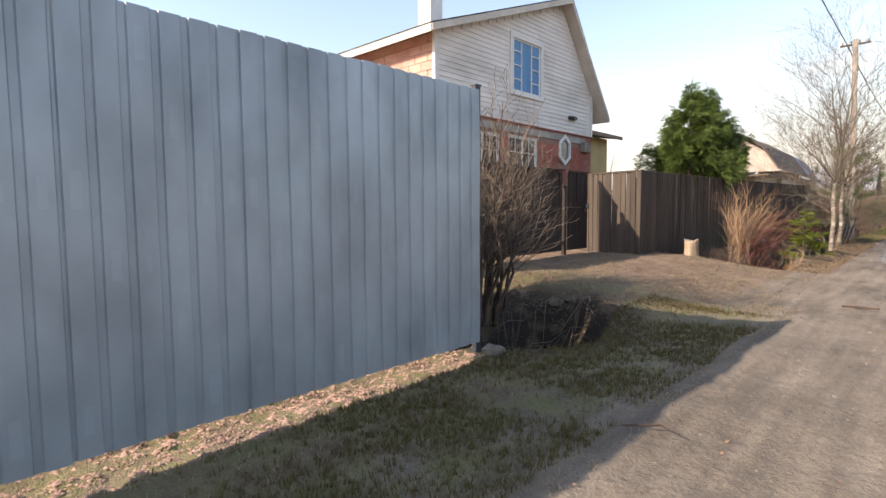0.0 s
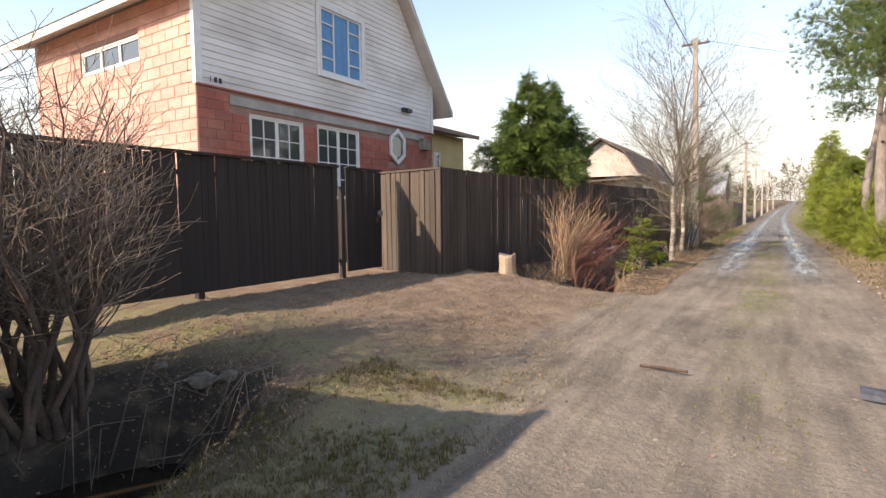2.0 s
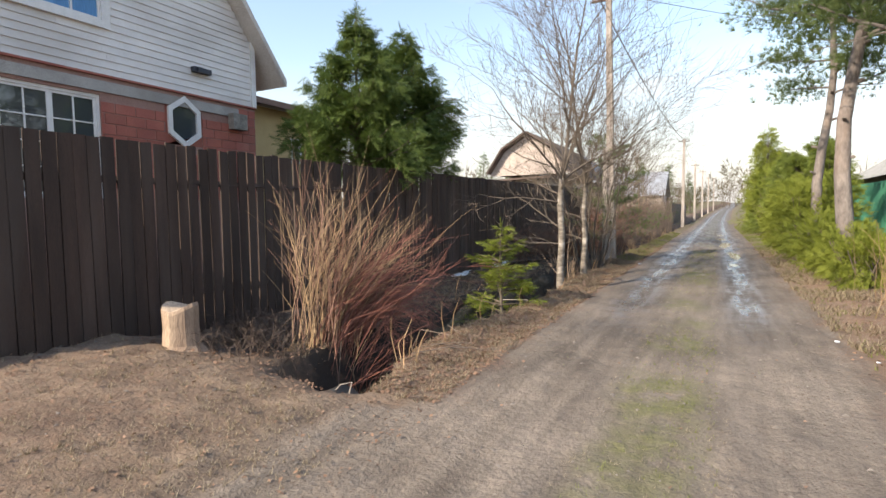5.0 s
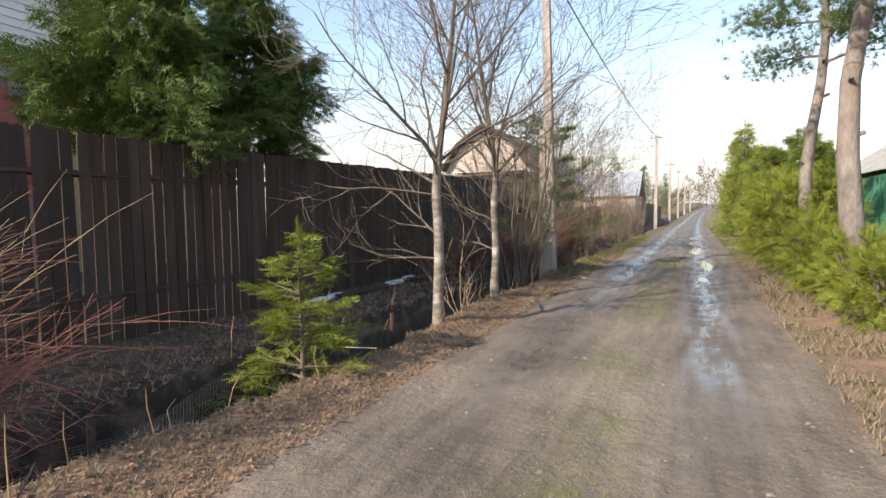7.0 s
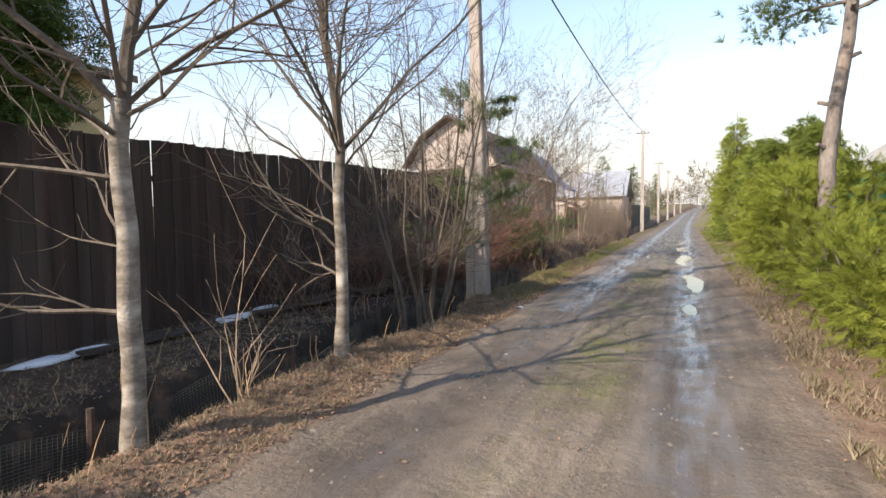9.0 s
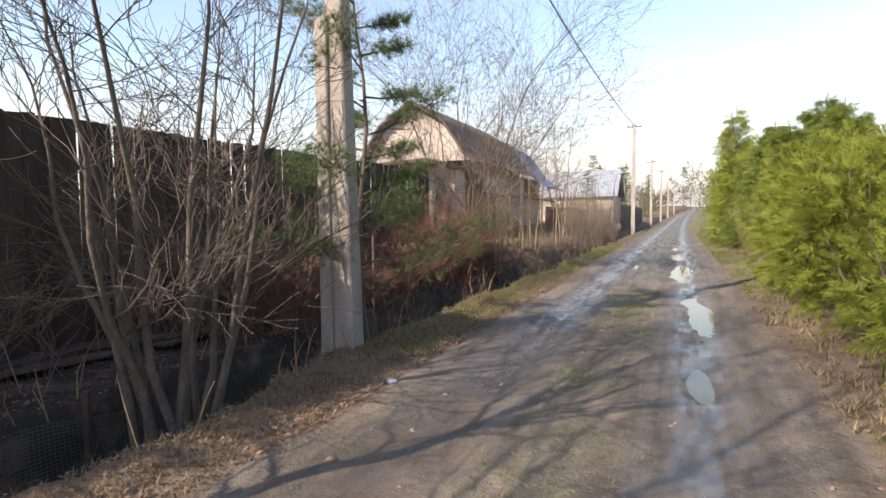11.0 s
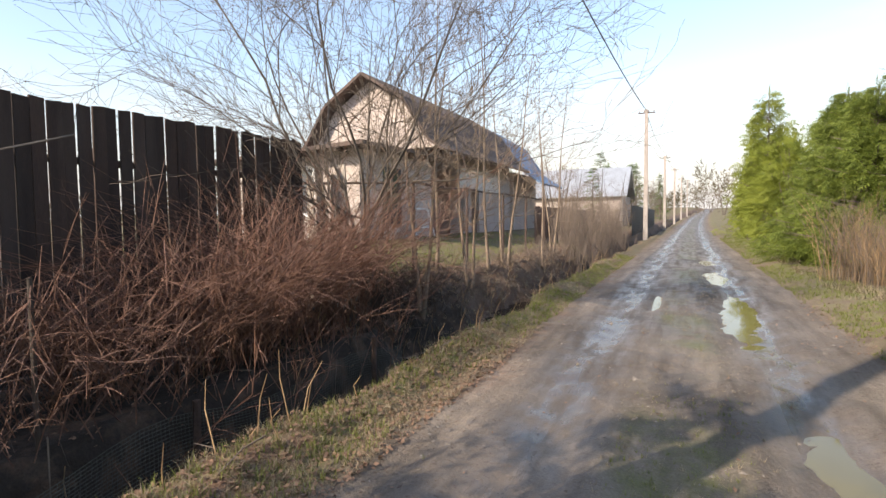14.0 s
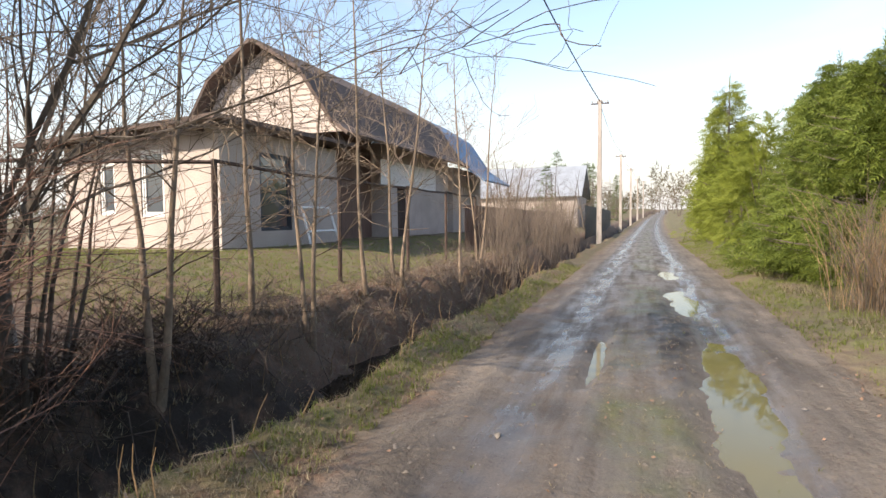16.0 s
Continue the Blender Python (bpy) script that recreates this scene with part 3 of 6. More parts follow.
tagged(part("water", b, M_DITCHWATER), "dark standing water in the roadside ditch", "water", kind="structure")
b = Build().add([(-4.1, 3.5, -0.5), (-2.6, 3.5, -0.5), (-2.6, 6.2, -0.5), (-4.1, 6.2, -0.5)], [(0, 1, 2, 3)])
tagged(part("water", b, M_DITCHWATER), "dark water at the bottom of an open pit", "water", kind="structure")


def gz(x, y):
    return float(height(x, y))


# ---- tin fence beside the road ----
def tin_sheet(width, ribs, z0, z1, depth=0.013, ny=7):
    """A ribbed steel sheet along +y from the origin."""
    p = width / ribs
    prof = [(0.0, 0.0)]
    for i in range(ribs):
        for u, d in ((0.22, 0), (0.27, 1), (0.95, 1), (1.0, 0)):
            prof.append((d * depth, (i + u) * p))
    b = Build()
    zs = [z0 + (z1 - z0) * k / (ny - 1) for k in range(ny)]
    vs, n = [], len(prof)
    for k, z in enumerate(zs):
        for x, y in prof:
            vs.append((x + 0.004 * math.sin(5 * z + 9 * y), y, z + (0.0015 * math.sin(11 * y) if k in (0, ny - 1) else 0)))
    fs = [(k * n + i, k * n + i + 1, (k + 1) * n + i + 1, (k + 1) * n + i) for k in range(ny - 1) for i in range(n - 1)]
    back = [(x - 0.0015, y, z) for x, y, z in vs]
    m = len(vs)
    b.add(vs + back, fs + [tuple(reversed([j + m for j in f])) for f in fs])
    return b


tin = thing("tin_fence", "tall blue-grey ribbed tin fence along the road", "fence", (-3.03, 0, 0))
y0 = -8.45
while y0 < 3.6:
    w, rb = (1.33, 9) if y0 > 2.2 else (0.9, 6)
    s = part("sheet", tin_sheet(w + 0.02, rb, 0.075, 2.35 if y0 > 0 else 2.33), M_TIN, tin)
    s.location = (RND.uniform(-0.002, 0.003) + (0.006 if rb == 9 else 0), y0, 0.02 * (y0 / 4))
    y0 += w
tin_post = Build().box(-0.055, 0.0, 3.66, 3.73, -0.75, 2.40, 0.006).box(-0.06, 0.005, 3.655, 3.735, 2.40, 2.412)
part("post", tin_post, M_NAVY, tin, "dark navy steel post with a flat cap")
for py in (-7.2, -4.8, -2.4):
    part("post", Build().box(-0.07, -0.02, py, py + 0.06, -0.3, 2.3, 0.006), M_NAVY, tin)
for rz_ in (0.5, 2.0):
    part("rail", Build().box(-0.040, -0.012, -8.4, 3.7, rz_, rz_ + 0.04), M_NAVY, tin)

# set-back length of tin fence behind the pit
ret = thing("tin_fence", "weathered grey tin fence panel behind the bare bush", "fence", (-4.87, 2.4, 0.06), rz=1.5)
yy = 0.8
while yy < 2.6:
    s = part("sheet", tin_sheet(0.92, 6, 0.10, 2.28), M_TIN_OLD, ret)
    s.location = (0, yy, 0)
    yy += 0.9
part("post", Build().box(-0.03, 0.05, 2.75, 2.81, -0.2, 1.9, 0.006), mat("yellowed_post", (0.26, 0.22, 0.10), (0.18, 0.15, 0.075), 5, 0.7), ret, "yellow-painted steel post")
part("board", Build().box(0.03, 0.07, 0.9, 2.5, -0.16, 0.10, 0.01), M_GREYWOOD, ret, "grey board along the foot")
# short cross length from the road fence back to it
crs = thing("tin_fence", "blue-grey ribbed tin cross fence behind the corner post", "fence", (-3.06, 3.69, 0.04), rz=107.0)
for k in range(2):
    s = part("sheet", tin_sheet(0.93, 6, 0.10, 2.28), M_TIN, crs)
    s.location = (0, 0.02 + 0.93 * k, 0)


# ---- wooden fence and gate ----
def plank_mesh(w, t, h, chop=0.0):
    b = Build()
    ring = [(-w / 2 + 0.004, -t / 2), (w / 2 - 0.004, -t / 2), (w / 2, -t / 2 + 0.004), (w / 2, t / 2), (-w / 2, t / 2), (-w / 2, -t / 2 + 0.004)]
    b.prism(ring, 0, h)
    for i in range(6, 12):
        x, y, z = b.v[i]
        b.v[i] = (x, y, z + chop * x / w)
    return b


def plank_run(parent, p0, p1, meshes, pitch, zfun, top, name="plank"):
    """Upright planks from p0 to p1."""
    d = Vector((p1[0] - p0[0], p1[1] - p0[1]))
    n = max(1, int(d.length / pitch))
    ang = math.degrees(math.atan2(d.y, d.x))
    for i in range(n):
        u = (i + 0.5) / n
        x, y = p0[0] + d.x * u, p0[1] + d.y * u
        ob = new(name, RND.choice(meshes))
        ob.parent = parent
        zt, zb = top(u) + RND.uniform(-0.012, 0.012), zfun(u)
        ob.matrix_basis = pose(x, y, zb, RND.uniform(-0.4, 0.4), RND.uniform(-0.5, 0.5), ang + RND.uniform(-1, 1)) @ Matrix.Diagonal((1, 1, (zt - zb) / 2.0, 1))


pm = [plank_mesh(w, 0.022, 2.0, c).mesh("plank", M_PLANK) for w, c in ((0.111, 0.01), (0.113, -0.008), (0.114, 0.0), (0.116, 0.012))]
pm_tight = [plank_mesh(w, 0.022, 2.0, c).mesh("plank", M_PLANK) for w, c in ((0.116, 0.0), (0.118, 0.01))]
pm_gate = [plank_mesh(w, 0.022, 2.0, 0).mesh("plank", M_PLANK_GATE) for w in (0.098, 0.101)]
# paler planks for the sun-facing panel than for the shaded gate
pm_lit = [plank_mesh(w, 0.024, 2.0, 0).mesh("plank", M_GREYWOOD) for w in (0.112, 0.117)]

wf = thing("wooden_fence", "tall dark brown plank fence with narrow gaps", "fence")
fx = -4.70
plank_run(wf, (fx, 11.30), (fx - 0.02, 12.8), pm_tight, 0.121, lambda u: 0.20, lambda u: 2.13)
plank_run(wf, (fx - 0.02, 12.8), (fx - 0.05, 15.2), pm, 0.127, lambda u: 0.14, lambda u: 2.14 + 0.02 * u)
plank_run(wf, (fx - 0.05, 15.2), (fx - 0.06, 18.3), pm, 0.127, lambda u: 0.10, lambda u: 2.16 + 0.04 * u)
plank_run(wf, (fx - 0.06, 18.3), (fx - 0.08, 25.0), pm_tight, 0.119, lambda u: 0.10, lambda u: 2.20 + 0.09 * u)
plank_run(wf, (fx - 0.08, 25.0), (fx - 0.1, 31.6), pm, 0.121, lambda u: 0.10, lambda u: 2.29 + 0.09 * u)
for z in (0.55, 1.75):
    part("rail", Build().tube([(fx - 0.045, 11.3, z), (fx - 0.145, 31.6, z + 0.12)], [0.035, 0.035], 4), M_PLANK, wf)
for i in range(9):
    y = 11.4 + i * 2.5
    part("post", Build().box(fx - 0.20 - i * 0.012, fx - 0.10 - i * 0.012, y, y + 0.1, -0.2, 2.0, 0.008), M_PLANK, wf)

lit = thing("wooden_fence", "weathered grey-brown plank fence panel beside the gate, paler as on the sunlit side", "fence")
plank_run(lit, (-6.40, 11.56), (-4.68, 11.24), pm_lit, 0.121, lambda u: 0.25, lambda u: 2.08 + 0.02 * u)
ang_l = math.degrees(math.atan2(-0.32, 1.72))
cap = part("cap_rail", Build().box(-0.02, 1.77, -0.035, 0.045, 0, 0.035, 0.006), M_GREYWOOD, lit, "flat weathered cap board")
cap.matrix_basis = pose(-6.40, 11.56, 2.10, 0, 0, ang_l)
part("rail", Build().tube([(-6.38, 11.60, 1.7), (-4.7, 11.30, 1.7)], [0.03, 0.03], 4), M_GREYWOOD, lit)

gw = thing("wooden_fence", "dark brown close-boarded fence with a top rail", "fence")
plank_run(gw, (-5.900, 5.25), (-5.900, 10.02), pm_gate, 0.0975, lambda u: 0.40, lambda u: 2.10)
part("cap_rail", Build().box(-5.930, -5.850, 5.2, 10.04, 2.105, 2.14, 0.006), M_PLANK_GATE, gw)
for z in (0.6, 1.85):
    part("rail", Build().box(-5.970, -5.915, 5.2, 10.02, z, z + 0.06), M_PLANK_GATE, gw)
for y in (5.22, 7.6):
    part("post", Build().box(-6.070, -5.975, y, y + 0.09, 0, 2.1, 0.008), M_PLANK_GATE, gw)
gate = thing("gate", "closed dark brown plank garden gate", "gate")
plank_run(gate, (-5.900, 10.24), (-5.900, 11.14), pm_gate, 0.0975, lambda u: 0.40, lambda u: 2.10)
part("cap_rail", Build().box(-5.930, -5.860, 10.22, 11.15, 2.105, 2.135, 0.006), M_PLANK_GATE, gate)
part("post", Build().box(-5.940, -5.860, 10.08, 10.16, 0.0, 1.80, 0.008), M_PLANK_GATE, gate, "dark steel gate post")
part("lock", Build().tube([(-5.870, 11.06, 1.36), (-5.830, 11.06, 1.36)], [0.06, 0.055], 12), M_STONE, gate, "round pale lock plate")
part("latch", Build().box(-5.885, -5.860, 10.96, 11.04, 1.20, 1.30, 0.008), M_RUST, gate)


# ---- poles and wires ----
def utility_pole(x, y, h, r0=0.15, lean=0.0):
    t = thing("utility_pole", "weathered grey concrete power pole beside the road", "pole", (x, y, gz(x, y) - 0.1), "poles along the road")
    b = Build()
    ring = lambda r, z: [(-r, -r * 0.85, z), (r, -r * 0.85, z), (r, r * 0.85, z), (-r, r * 0.85, z)]
    vs, fs = [], []
    for k in range(7):
        z = h * k / 6
        r = r0 * (1 - 0.34 * k / 6)
        c = r * 0.15
        for px, py in ((-r + c, -r), (r - c, -r), (r, -r + c), (r, r - c), (r - c, r), (-r + c, r), (-r, r - c), (-r, -r + c)):
            vs.append((px + lean * z, py * 0.9, z))
    for k in range(6):
        fs += [(k * 8 + j, k * 8 + (j + 1) % 8, k * 8 + 8 + (j + 1) % 8, k * 8 + 8 + j) for j in range(8)]
    fs.append(tuple(48 + j for j in range(8)))
    part("shaft", b.add(vs, fs), M_POLE, t)
    if r0 < 0.13:
        part("stub", Build().box(-r0 - 0.135, -r0 - 0.002, -0.125, 0.07, 0, 3.2, 0.012), M_POLE, t, "short concrete stub beside the pole")
    part("crossarm", Build().box(-0.45 + lean * h, 0.45 + lean * h, -0.03, 0.03, h - 0.22, h - 0.16, 0.006), M_RUST, t, "short steel crossarm")
    for dx in (-0.38, -0.12, 0.12, 0.38):
        part("insulator", Build().tube([(dx + lean * h, 0, h - 0.16), (dx + lean * h, 0, h - 0.10), (dx + lean * h, 0, h - 0.04)], [0.02, 0.035, 0.018], 8), M_STONE, t)
    return t


POLE_Y = [24.62, 57.5, 78.0, 98.0, 118.0, 140.0]
for i, py in enumerate(POLE_Y):
    utility_pole(-2.31 if i == 0 else -2.25 + float(bend(py)), py, 7.45 if i < 2 else 7.2, 0.11 if i == 0 else 0.13, -0.02 if i == 0 else 0)


def wire(a, b, sag, r=0.011):
    a, b = Vector(a), Vector(b)
    pts = [a.lerp(b, i / 24) - Vector((0, 0, sag * 4 * (i / 24) * (1 - i / 24))) for i in range(25)]
    ob = part("power_cable", Build().tube(pts, [r] * 25, 5), M_CABLE)
    return tagged(ob, "thin black power cable strung between poles", "cable", "cables between poles")


wire((-2.72, 24.6, 7.3), (-2.25, 57.5, 7.25), 0.5, 0.02)
wire((-2.72, 24.6, 7.3), (-2.4, -14, 8.6), 0.6, 0.016)
wire((-2.2, 24.6, 7.3), (9.5, 33.0, 6.6), 0.35, 0.008)
for i in range(1, 5):
    wire((-2.25 + float(bend(POLE_Y[i])), POLE_Y[i], 7.15 + float(rise(POLE_Y[i]))), (-2.25 + float(bend(POLE_Y[i + 1])), POLE_Y[i + 1], 7.0 + float(rise(POLE_Y[i + 1]))), 0.45, 0.015)


# ---- brown-fenced house with a white boarded gable ----
HX, HY0, HY1 = -9.85, 10.2, 18.82   # gable plane and its two corners
HB = 4.05                           # top of the masonry


def wall_panels(outer, holes):
    """Cut a rectangle (u0, u1, z0, z1) into rectangles round holes."""
    us = sorted({outer[0], outer[1], *[h[0] for h in holes], *[h[1] for h in holes]})
    zs = sorted({outer[2], outer[3], *[h[2] for h in holes], *[h[3] for h in holes]})
    for i in range(len(us) - 1):
        for j in range(len(zs) - 1):
            cu, cz = (us[i] + us[i + 1]) / 2, (zs[j] + zs[j + 1]) / 2
            if not any(h[0] < cu < h[1] and h[2] < cz < h[3] for h in holes):
                yield us[i], us[i + 1], zs[j], zs[j + 1]


def window_unit(parent, m, w, h, cols, rows, sashes=1, pane=None, name="window", deep=0.07, paint=None):
    """A window in its own x-z plane (x across, y out), origin at the lower left corner."""
    win = new(name)
    win.parent = parent
    win.matrix_basis = m
    paint = paint or M_WHITE
    fr = 0.055
    b = Build().box(0, fr, -0.02, deep, 0, h).box(w - fr, w, -0.02, deep, 0, h).box(fr, w - fr, -0.02, deep, 0, fr).box(fr, w - fr, -0.02, deep, h - fr, h)
    part("frame", b, paint, win)
    sw = (w - 2 * fr) / sashes
    for s in range(sashes):
        x0 = fr + s * sw
        b = Build().box(x0, x0 + 0.045, 0.0, 0.05, fr, h - fr).box(x0 + sw - 0.045, x0 + sw, 0.0, 0.05, fr, h - fr)
        b.box(x0 + 0.045, x0 + sw - 0.045, 0, 0.05, fr, fr + 0.045).box(x0 + 0.045, x0 + sw - 0.045, 0, 0.05, h - fr - 0.045, h - fr)
        sash = part("sash", b, paint, win)
        iw, ih = sw - 0.09, h - 2 * fr - 0.09
        for c in range(1, cols):
            x = x0 + 0.045 + iw * c / cols
            part("glazing_bar", Build().box(x - 0.012, x + 0.012, 0.004, 0.046, fr + 0.045, h - fr - 0.045), paint, win)
        for r in range(1, rows):
            z = fr + 0.045 + ih * r / rows
            part("glazing_bar", Build().box(x0 + 0.045, x0 + sw - 0.045, 0.006, 0.044, z - 0.012, z + 0.012), paint, win)
        part("pane", Build().box(x0 + 0.04, x0 + sw - 0.04, 0.018, 0.024, fr + 0.04, h - fr - 0.04), pane or M_GLASS, win)
    return win


def brick_wall(parent, m, outer, holes, bw, bh, material, lift=0.012, skip=0):
    """Blocks in running bond on a wall plane: x along, y out, z up."""
    cache = {}
    holder = new("blockwork")
    holder.parent = parent
    holder.matrix_basis = m
    row, z = 0, outer[2]
    while z + bh * 0.5 < outer[3]:
        u = outer[0] - (bw / 2 if row % 2 else 0)
        while u < outer[1]:
            a, b_ = max(u, outer[0]) + 0.006, min(u + bw, outer[1]) - 0.006
            zz0, zz1 = z + 0.006, min(z + bh, outer[3]) - 0.006
            for h in holes:
                if h[0] - 0.02 < b_ and h[1] + 0.02 > a and h[2] < zz1 and h[3] > zz0:
                    if a < h[0] < b_:
                        b_ = h[0] - 0.004
                    elif a < h[1] < b_:
                        a = h[1] + 0.004
                    else:
                        a = b_
            if b_ - a > 0.04 and zz1 - zz0 > 0.04:
                key = (round(b_ - a, 2), round(zz1 - zz0, 2))
                if key not in cache:
                    w, hh, c = key[0], key[1], 0.006
                    vs = [(0, 0, 0), (w, 0, 0), (w, 0, hh), (0, 0, hh), (c, lift, c), (w - c, lift, c), (w - c, lift, hh - c), (c, lift, hh - c)]
                    cache[key] = Build().add(vs, [(7, 6, 5, 4), (0, 4, 5, 1), (1, 5, 6, 2), (2, 6, 7, 3), (3, 7, 4, 0)]).mesh("brick", material)
                ob = new("brick", cache[key])
                ob.parent = holder
                ob.location = (a, RND.uniform(-0.002, 0.002), zz0)
            u += bw
        z += bh
        row += 1


house = thing("house", "two-storey house of red block with a white boarded gable", "house")
W1, W2, HEXA = (11.45, 13.06, 1.75, 3.62), (13.5, 15.14, 1.75, 3.66), (16.42, 17.30, 2.92, 3.90)
b = Build()
for u0, u1, z0, z1 in wall_panels((HY0, HY1, 0.0, HB), [W1, W2, HEXA]):
    b.box(HX - 0.3, HX, u0, u1, z0, z1)
part("wall", b, M_MORTAR, house, "red block ground-floor wall")
m_gable = pose(HX, 0, 0, 0, 0, 90) @ Matrix.Diagonal((1, -1, 1, 1))
brick_wall(house, m_gable, (HY0, HY1, 1.75, HB), [W1, W2, HEXA, (10.95, 18.3, 3.70, 3.94)], 0.40, 0.20, M_BRICK)
# long side
LW_HI, LW_LO = (-14.6, -11.9, 4.80, 5.40), (-15.3, -14.4, 1.6, 3.0)
b = Build()
for u0, u1, z0, z1 in wall_panels((-17.1, HX - 0.3, 0.0, 6.0), [LW_HI, LW_LO]):
    b.box(u0, u1, HY0, HY0 + 0.3, z0, z1)
part("wall", b, M_MORTAR, house, "salmon clay block side wall")
m_side = pose(0, HY0, 0) @ Matrix.Diagonal((1, -1, 1, 1))
brick_wall(house, m_side, (-17.1, HX, 1.9, 6.0), [LW_HI, LW_LO], 0.50, 0.24, M_CLAY)
part("wall", Build().box(-17.1, -16.8, HY0 + 0.3, HY1, 0, 5.2), M_MORTAR, house)
part("wall", Build().box(-16.8, HX - 0.3, HY1 - 0.3, HY1, 0, 4.6), M_MORTAR, house)
# lintel bands
part("lintel", Build().box(HX - 0.05, HX + 0.035, 10.95, 18.3, 3.72, 3.92), M_CONCRETE, house, "grey concrete lintel band")
window_unit(house, pose(HX - 0.1, W1[0], W1[2], 0, 0, 90) @ Matrix.Diagonal((1, -1, 1, 1)), W1[1] - W1[0], W1[3] - W1[2], 2, 4, 2)
window_unit(house, pose(HX - 0.1, W2[0], W2[2], 0, 0, 90) @ Matrix.Diagonal((1, -1, 1, 1)), W2[1] - W2[0], W2[3] - W2[2], 2, 4, 2)
window_unit(house, pose(LW_HI[0], HY0 + 0.1, LW_HI[2]) @ Matrix.Diagonal((1, -1, 1, 1)), 2.7, 0.6, 1, 1, 3)
window_unit(house, pose(LW_LO[0], HY0 + 0.1, LW_LO[2]) @ Matrix.Diagonal((1, -1, 1, 1)), 0.9, 1.4, 1, 2, 2)
# six-sided window
cy, cz = 16.86, 3.41
hexa = lambda r, x: [(x, cy + r * 0.80 * math.sin(a), cz + r * math.cos(a)) for a in [i * math.pi / 3 for i in range(6)]]
hw = new("window")
hw.parent = house
ro, ri = hexa(0.55, HX + 0.05), hexa(0.42, HX + 0.05)
rb, rc = hexa(0.55, HX - 0.06), hexa(0.42, HX - 0.06)
fs = []
for i in range(6):
    j = (i + 1) % 6
    fs += [(i, j, 6 + j, 6 + i), (i, 12 + i, 12 + j, j), (6 + i, 6 + j, 18 + j, 18 + i)]
part("frame", Build().add(ro + ri + rb + rc, fs), M_WHITE, hw, "white hexagonal frame")
part("pane", Build().slab(hexa(0.43, HX - 0.02), 0.01), M_GLASS, hw)
b = Build()
sq = [(HX - 0.01, HEXA[0], HEXA[2]), (HX - 0.01, HEXA[1], HEXA[2]), (HX - 0.01, HEXA[1], HEXA[3]), (HX - 0.01, HEXA[0], HEXA[3])]
ho = hexa(0.50, HX - 0.01)
b.add(sq + ho, [(3, 4 + 5, 4, 4 + 1, 2), (0, 4 + 4, 4 + 5, 3), (2, 4 + 1, 4 + 2, 1), (1, 4 + 2, 4 + 3, 4 + 4, 0)])
part("surround", b, M_BRICK, hw)

# boarded gable: apex, eaves
AP = (16.6, 8.35)
RE, LE = (19.5, 4.66), (9.7, 5.90)


def gable_span(z):
    """Where a board at height z starts and ends along the gable."""
    a = HY0 if z < 6.05 else HY0 + (z - 6.05) * (AP[0] - HY0) / (AP[1] - 6.05)
    e = min(HY1, AP[0] + (AP[1] - z) * (RE[0] - AP[0]) / (AP[1] - RE[1]))
    return a, e


UW = (13.62, 15.27, 4.96, 6.68)
b = Build()
b.add([(HX - 0.02, HY0, HB), (HX - 0.02, HY1, HB), (HX - 0.02, HY1, 6.3), (HX - 0.02, AP[0], AP[1]), (HX - 0.02, HY0, 6.05)], [(0, 1, 2, 3, 4)])
part("wall", b, M_SIDING, house, "boarded gable backing")
siding = new("siding")
siding.parent = house
tagged(siding, "white painted lap boards with grey stains")
z, bh = HB - 0.02, 0.142
while z < AP[1] - 0.15:
    a, e = gable_span(z + bh)
    spans = [(a, e)]
    if z + bh > UW[2] and z < UW[3]:
        spans = [(a, UW[0] - 0.02), (UW[1] + 0.02, e)]
    for s0, s1 in spans:
        if s1 - s0 < 0.1:
            continue
        cut = [s0, s1] if s1 - s0 < 4.2 else [s0, s0 + (s1 - s0) * RND.uniform(0.35, 0.65), s1]
        for c0, c1 in zip(cut, cut[1:]):
            bb = Build().add([(HX - 0.01, c0, z + bh), (HX + 0.004, c0, z + bh), (HX + 0.026, c0, z), (HX - 0.01, c0, z), (HX - 0.01, c1 - 0.003, z + bh), (HX + 0.004, c1 - 0.003, z + bh), (HX + 0.026, c1 - 0.003, z), (HX - 0.01, c1 - 0.003, z)],
                             [(0, 1, 2, 3), (7, 6, 5, 4), (1, 5, 6, 2), (2, 6, 7, 3), (0, 4, 5, 1)])
            part("board", bb, M_SIDING, siding)
    z += bh
part("corner_board", Build().box(HX - 0.06, HX + 0.045, HY0 - 0.035, HY0 + 0.12, HB - 0.03, 6.15), M_WHITE, house)
part("corner_board", Build().box(HX - 0.06, HX + 0.045, HY1 - 0.10, HY1 + 0.03, HB - 0.03, 5.9), M_WHITE, house)
part("flashing", Build().box(HX - 0.02, HX + 0.05, HY0, HY1, HB - 0.05, HB - 0.01), M_BRICK, house)
uw = window_unit(house, pose(HX - 0.03, UW[0], UW[2], 0, 0, 90) @ Matrix.Diagonal((1, -1, 1, 1)), UW[1] - UW[0], UW[3] - UW[2], 1, 1, 1, M_BLUE, deep=0.10)
for yb in (UW[0] + 0.52, UW[0] + 1.08):
    part("glazing_bar", Build().box(HX - 0.01, HX + 0.03, yb, yb + 0.035, UW[2] + 0.1, UW[3] - 0.1), M_WHITE, uw).matrix_parent_inverse = uw.matrix_basis.inverted()
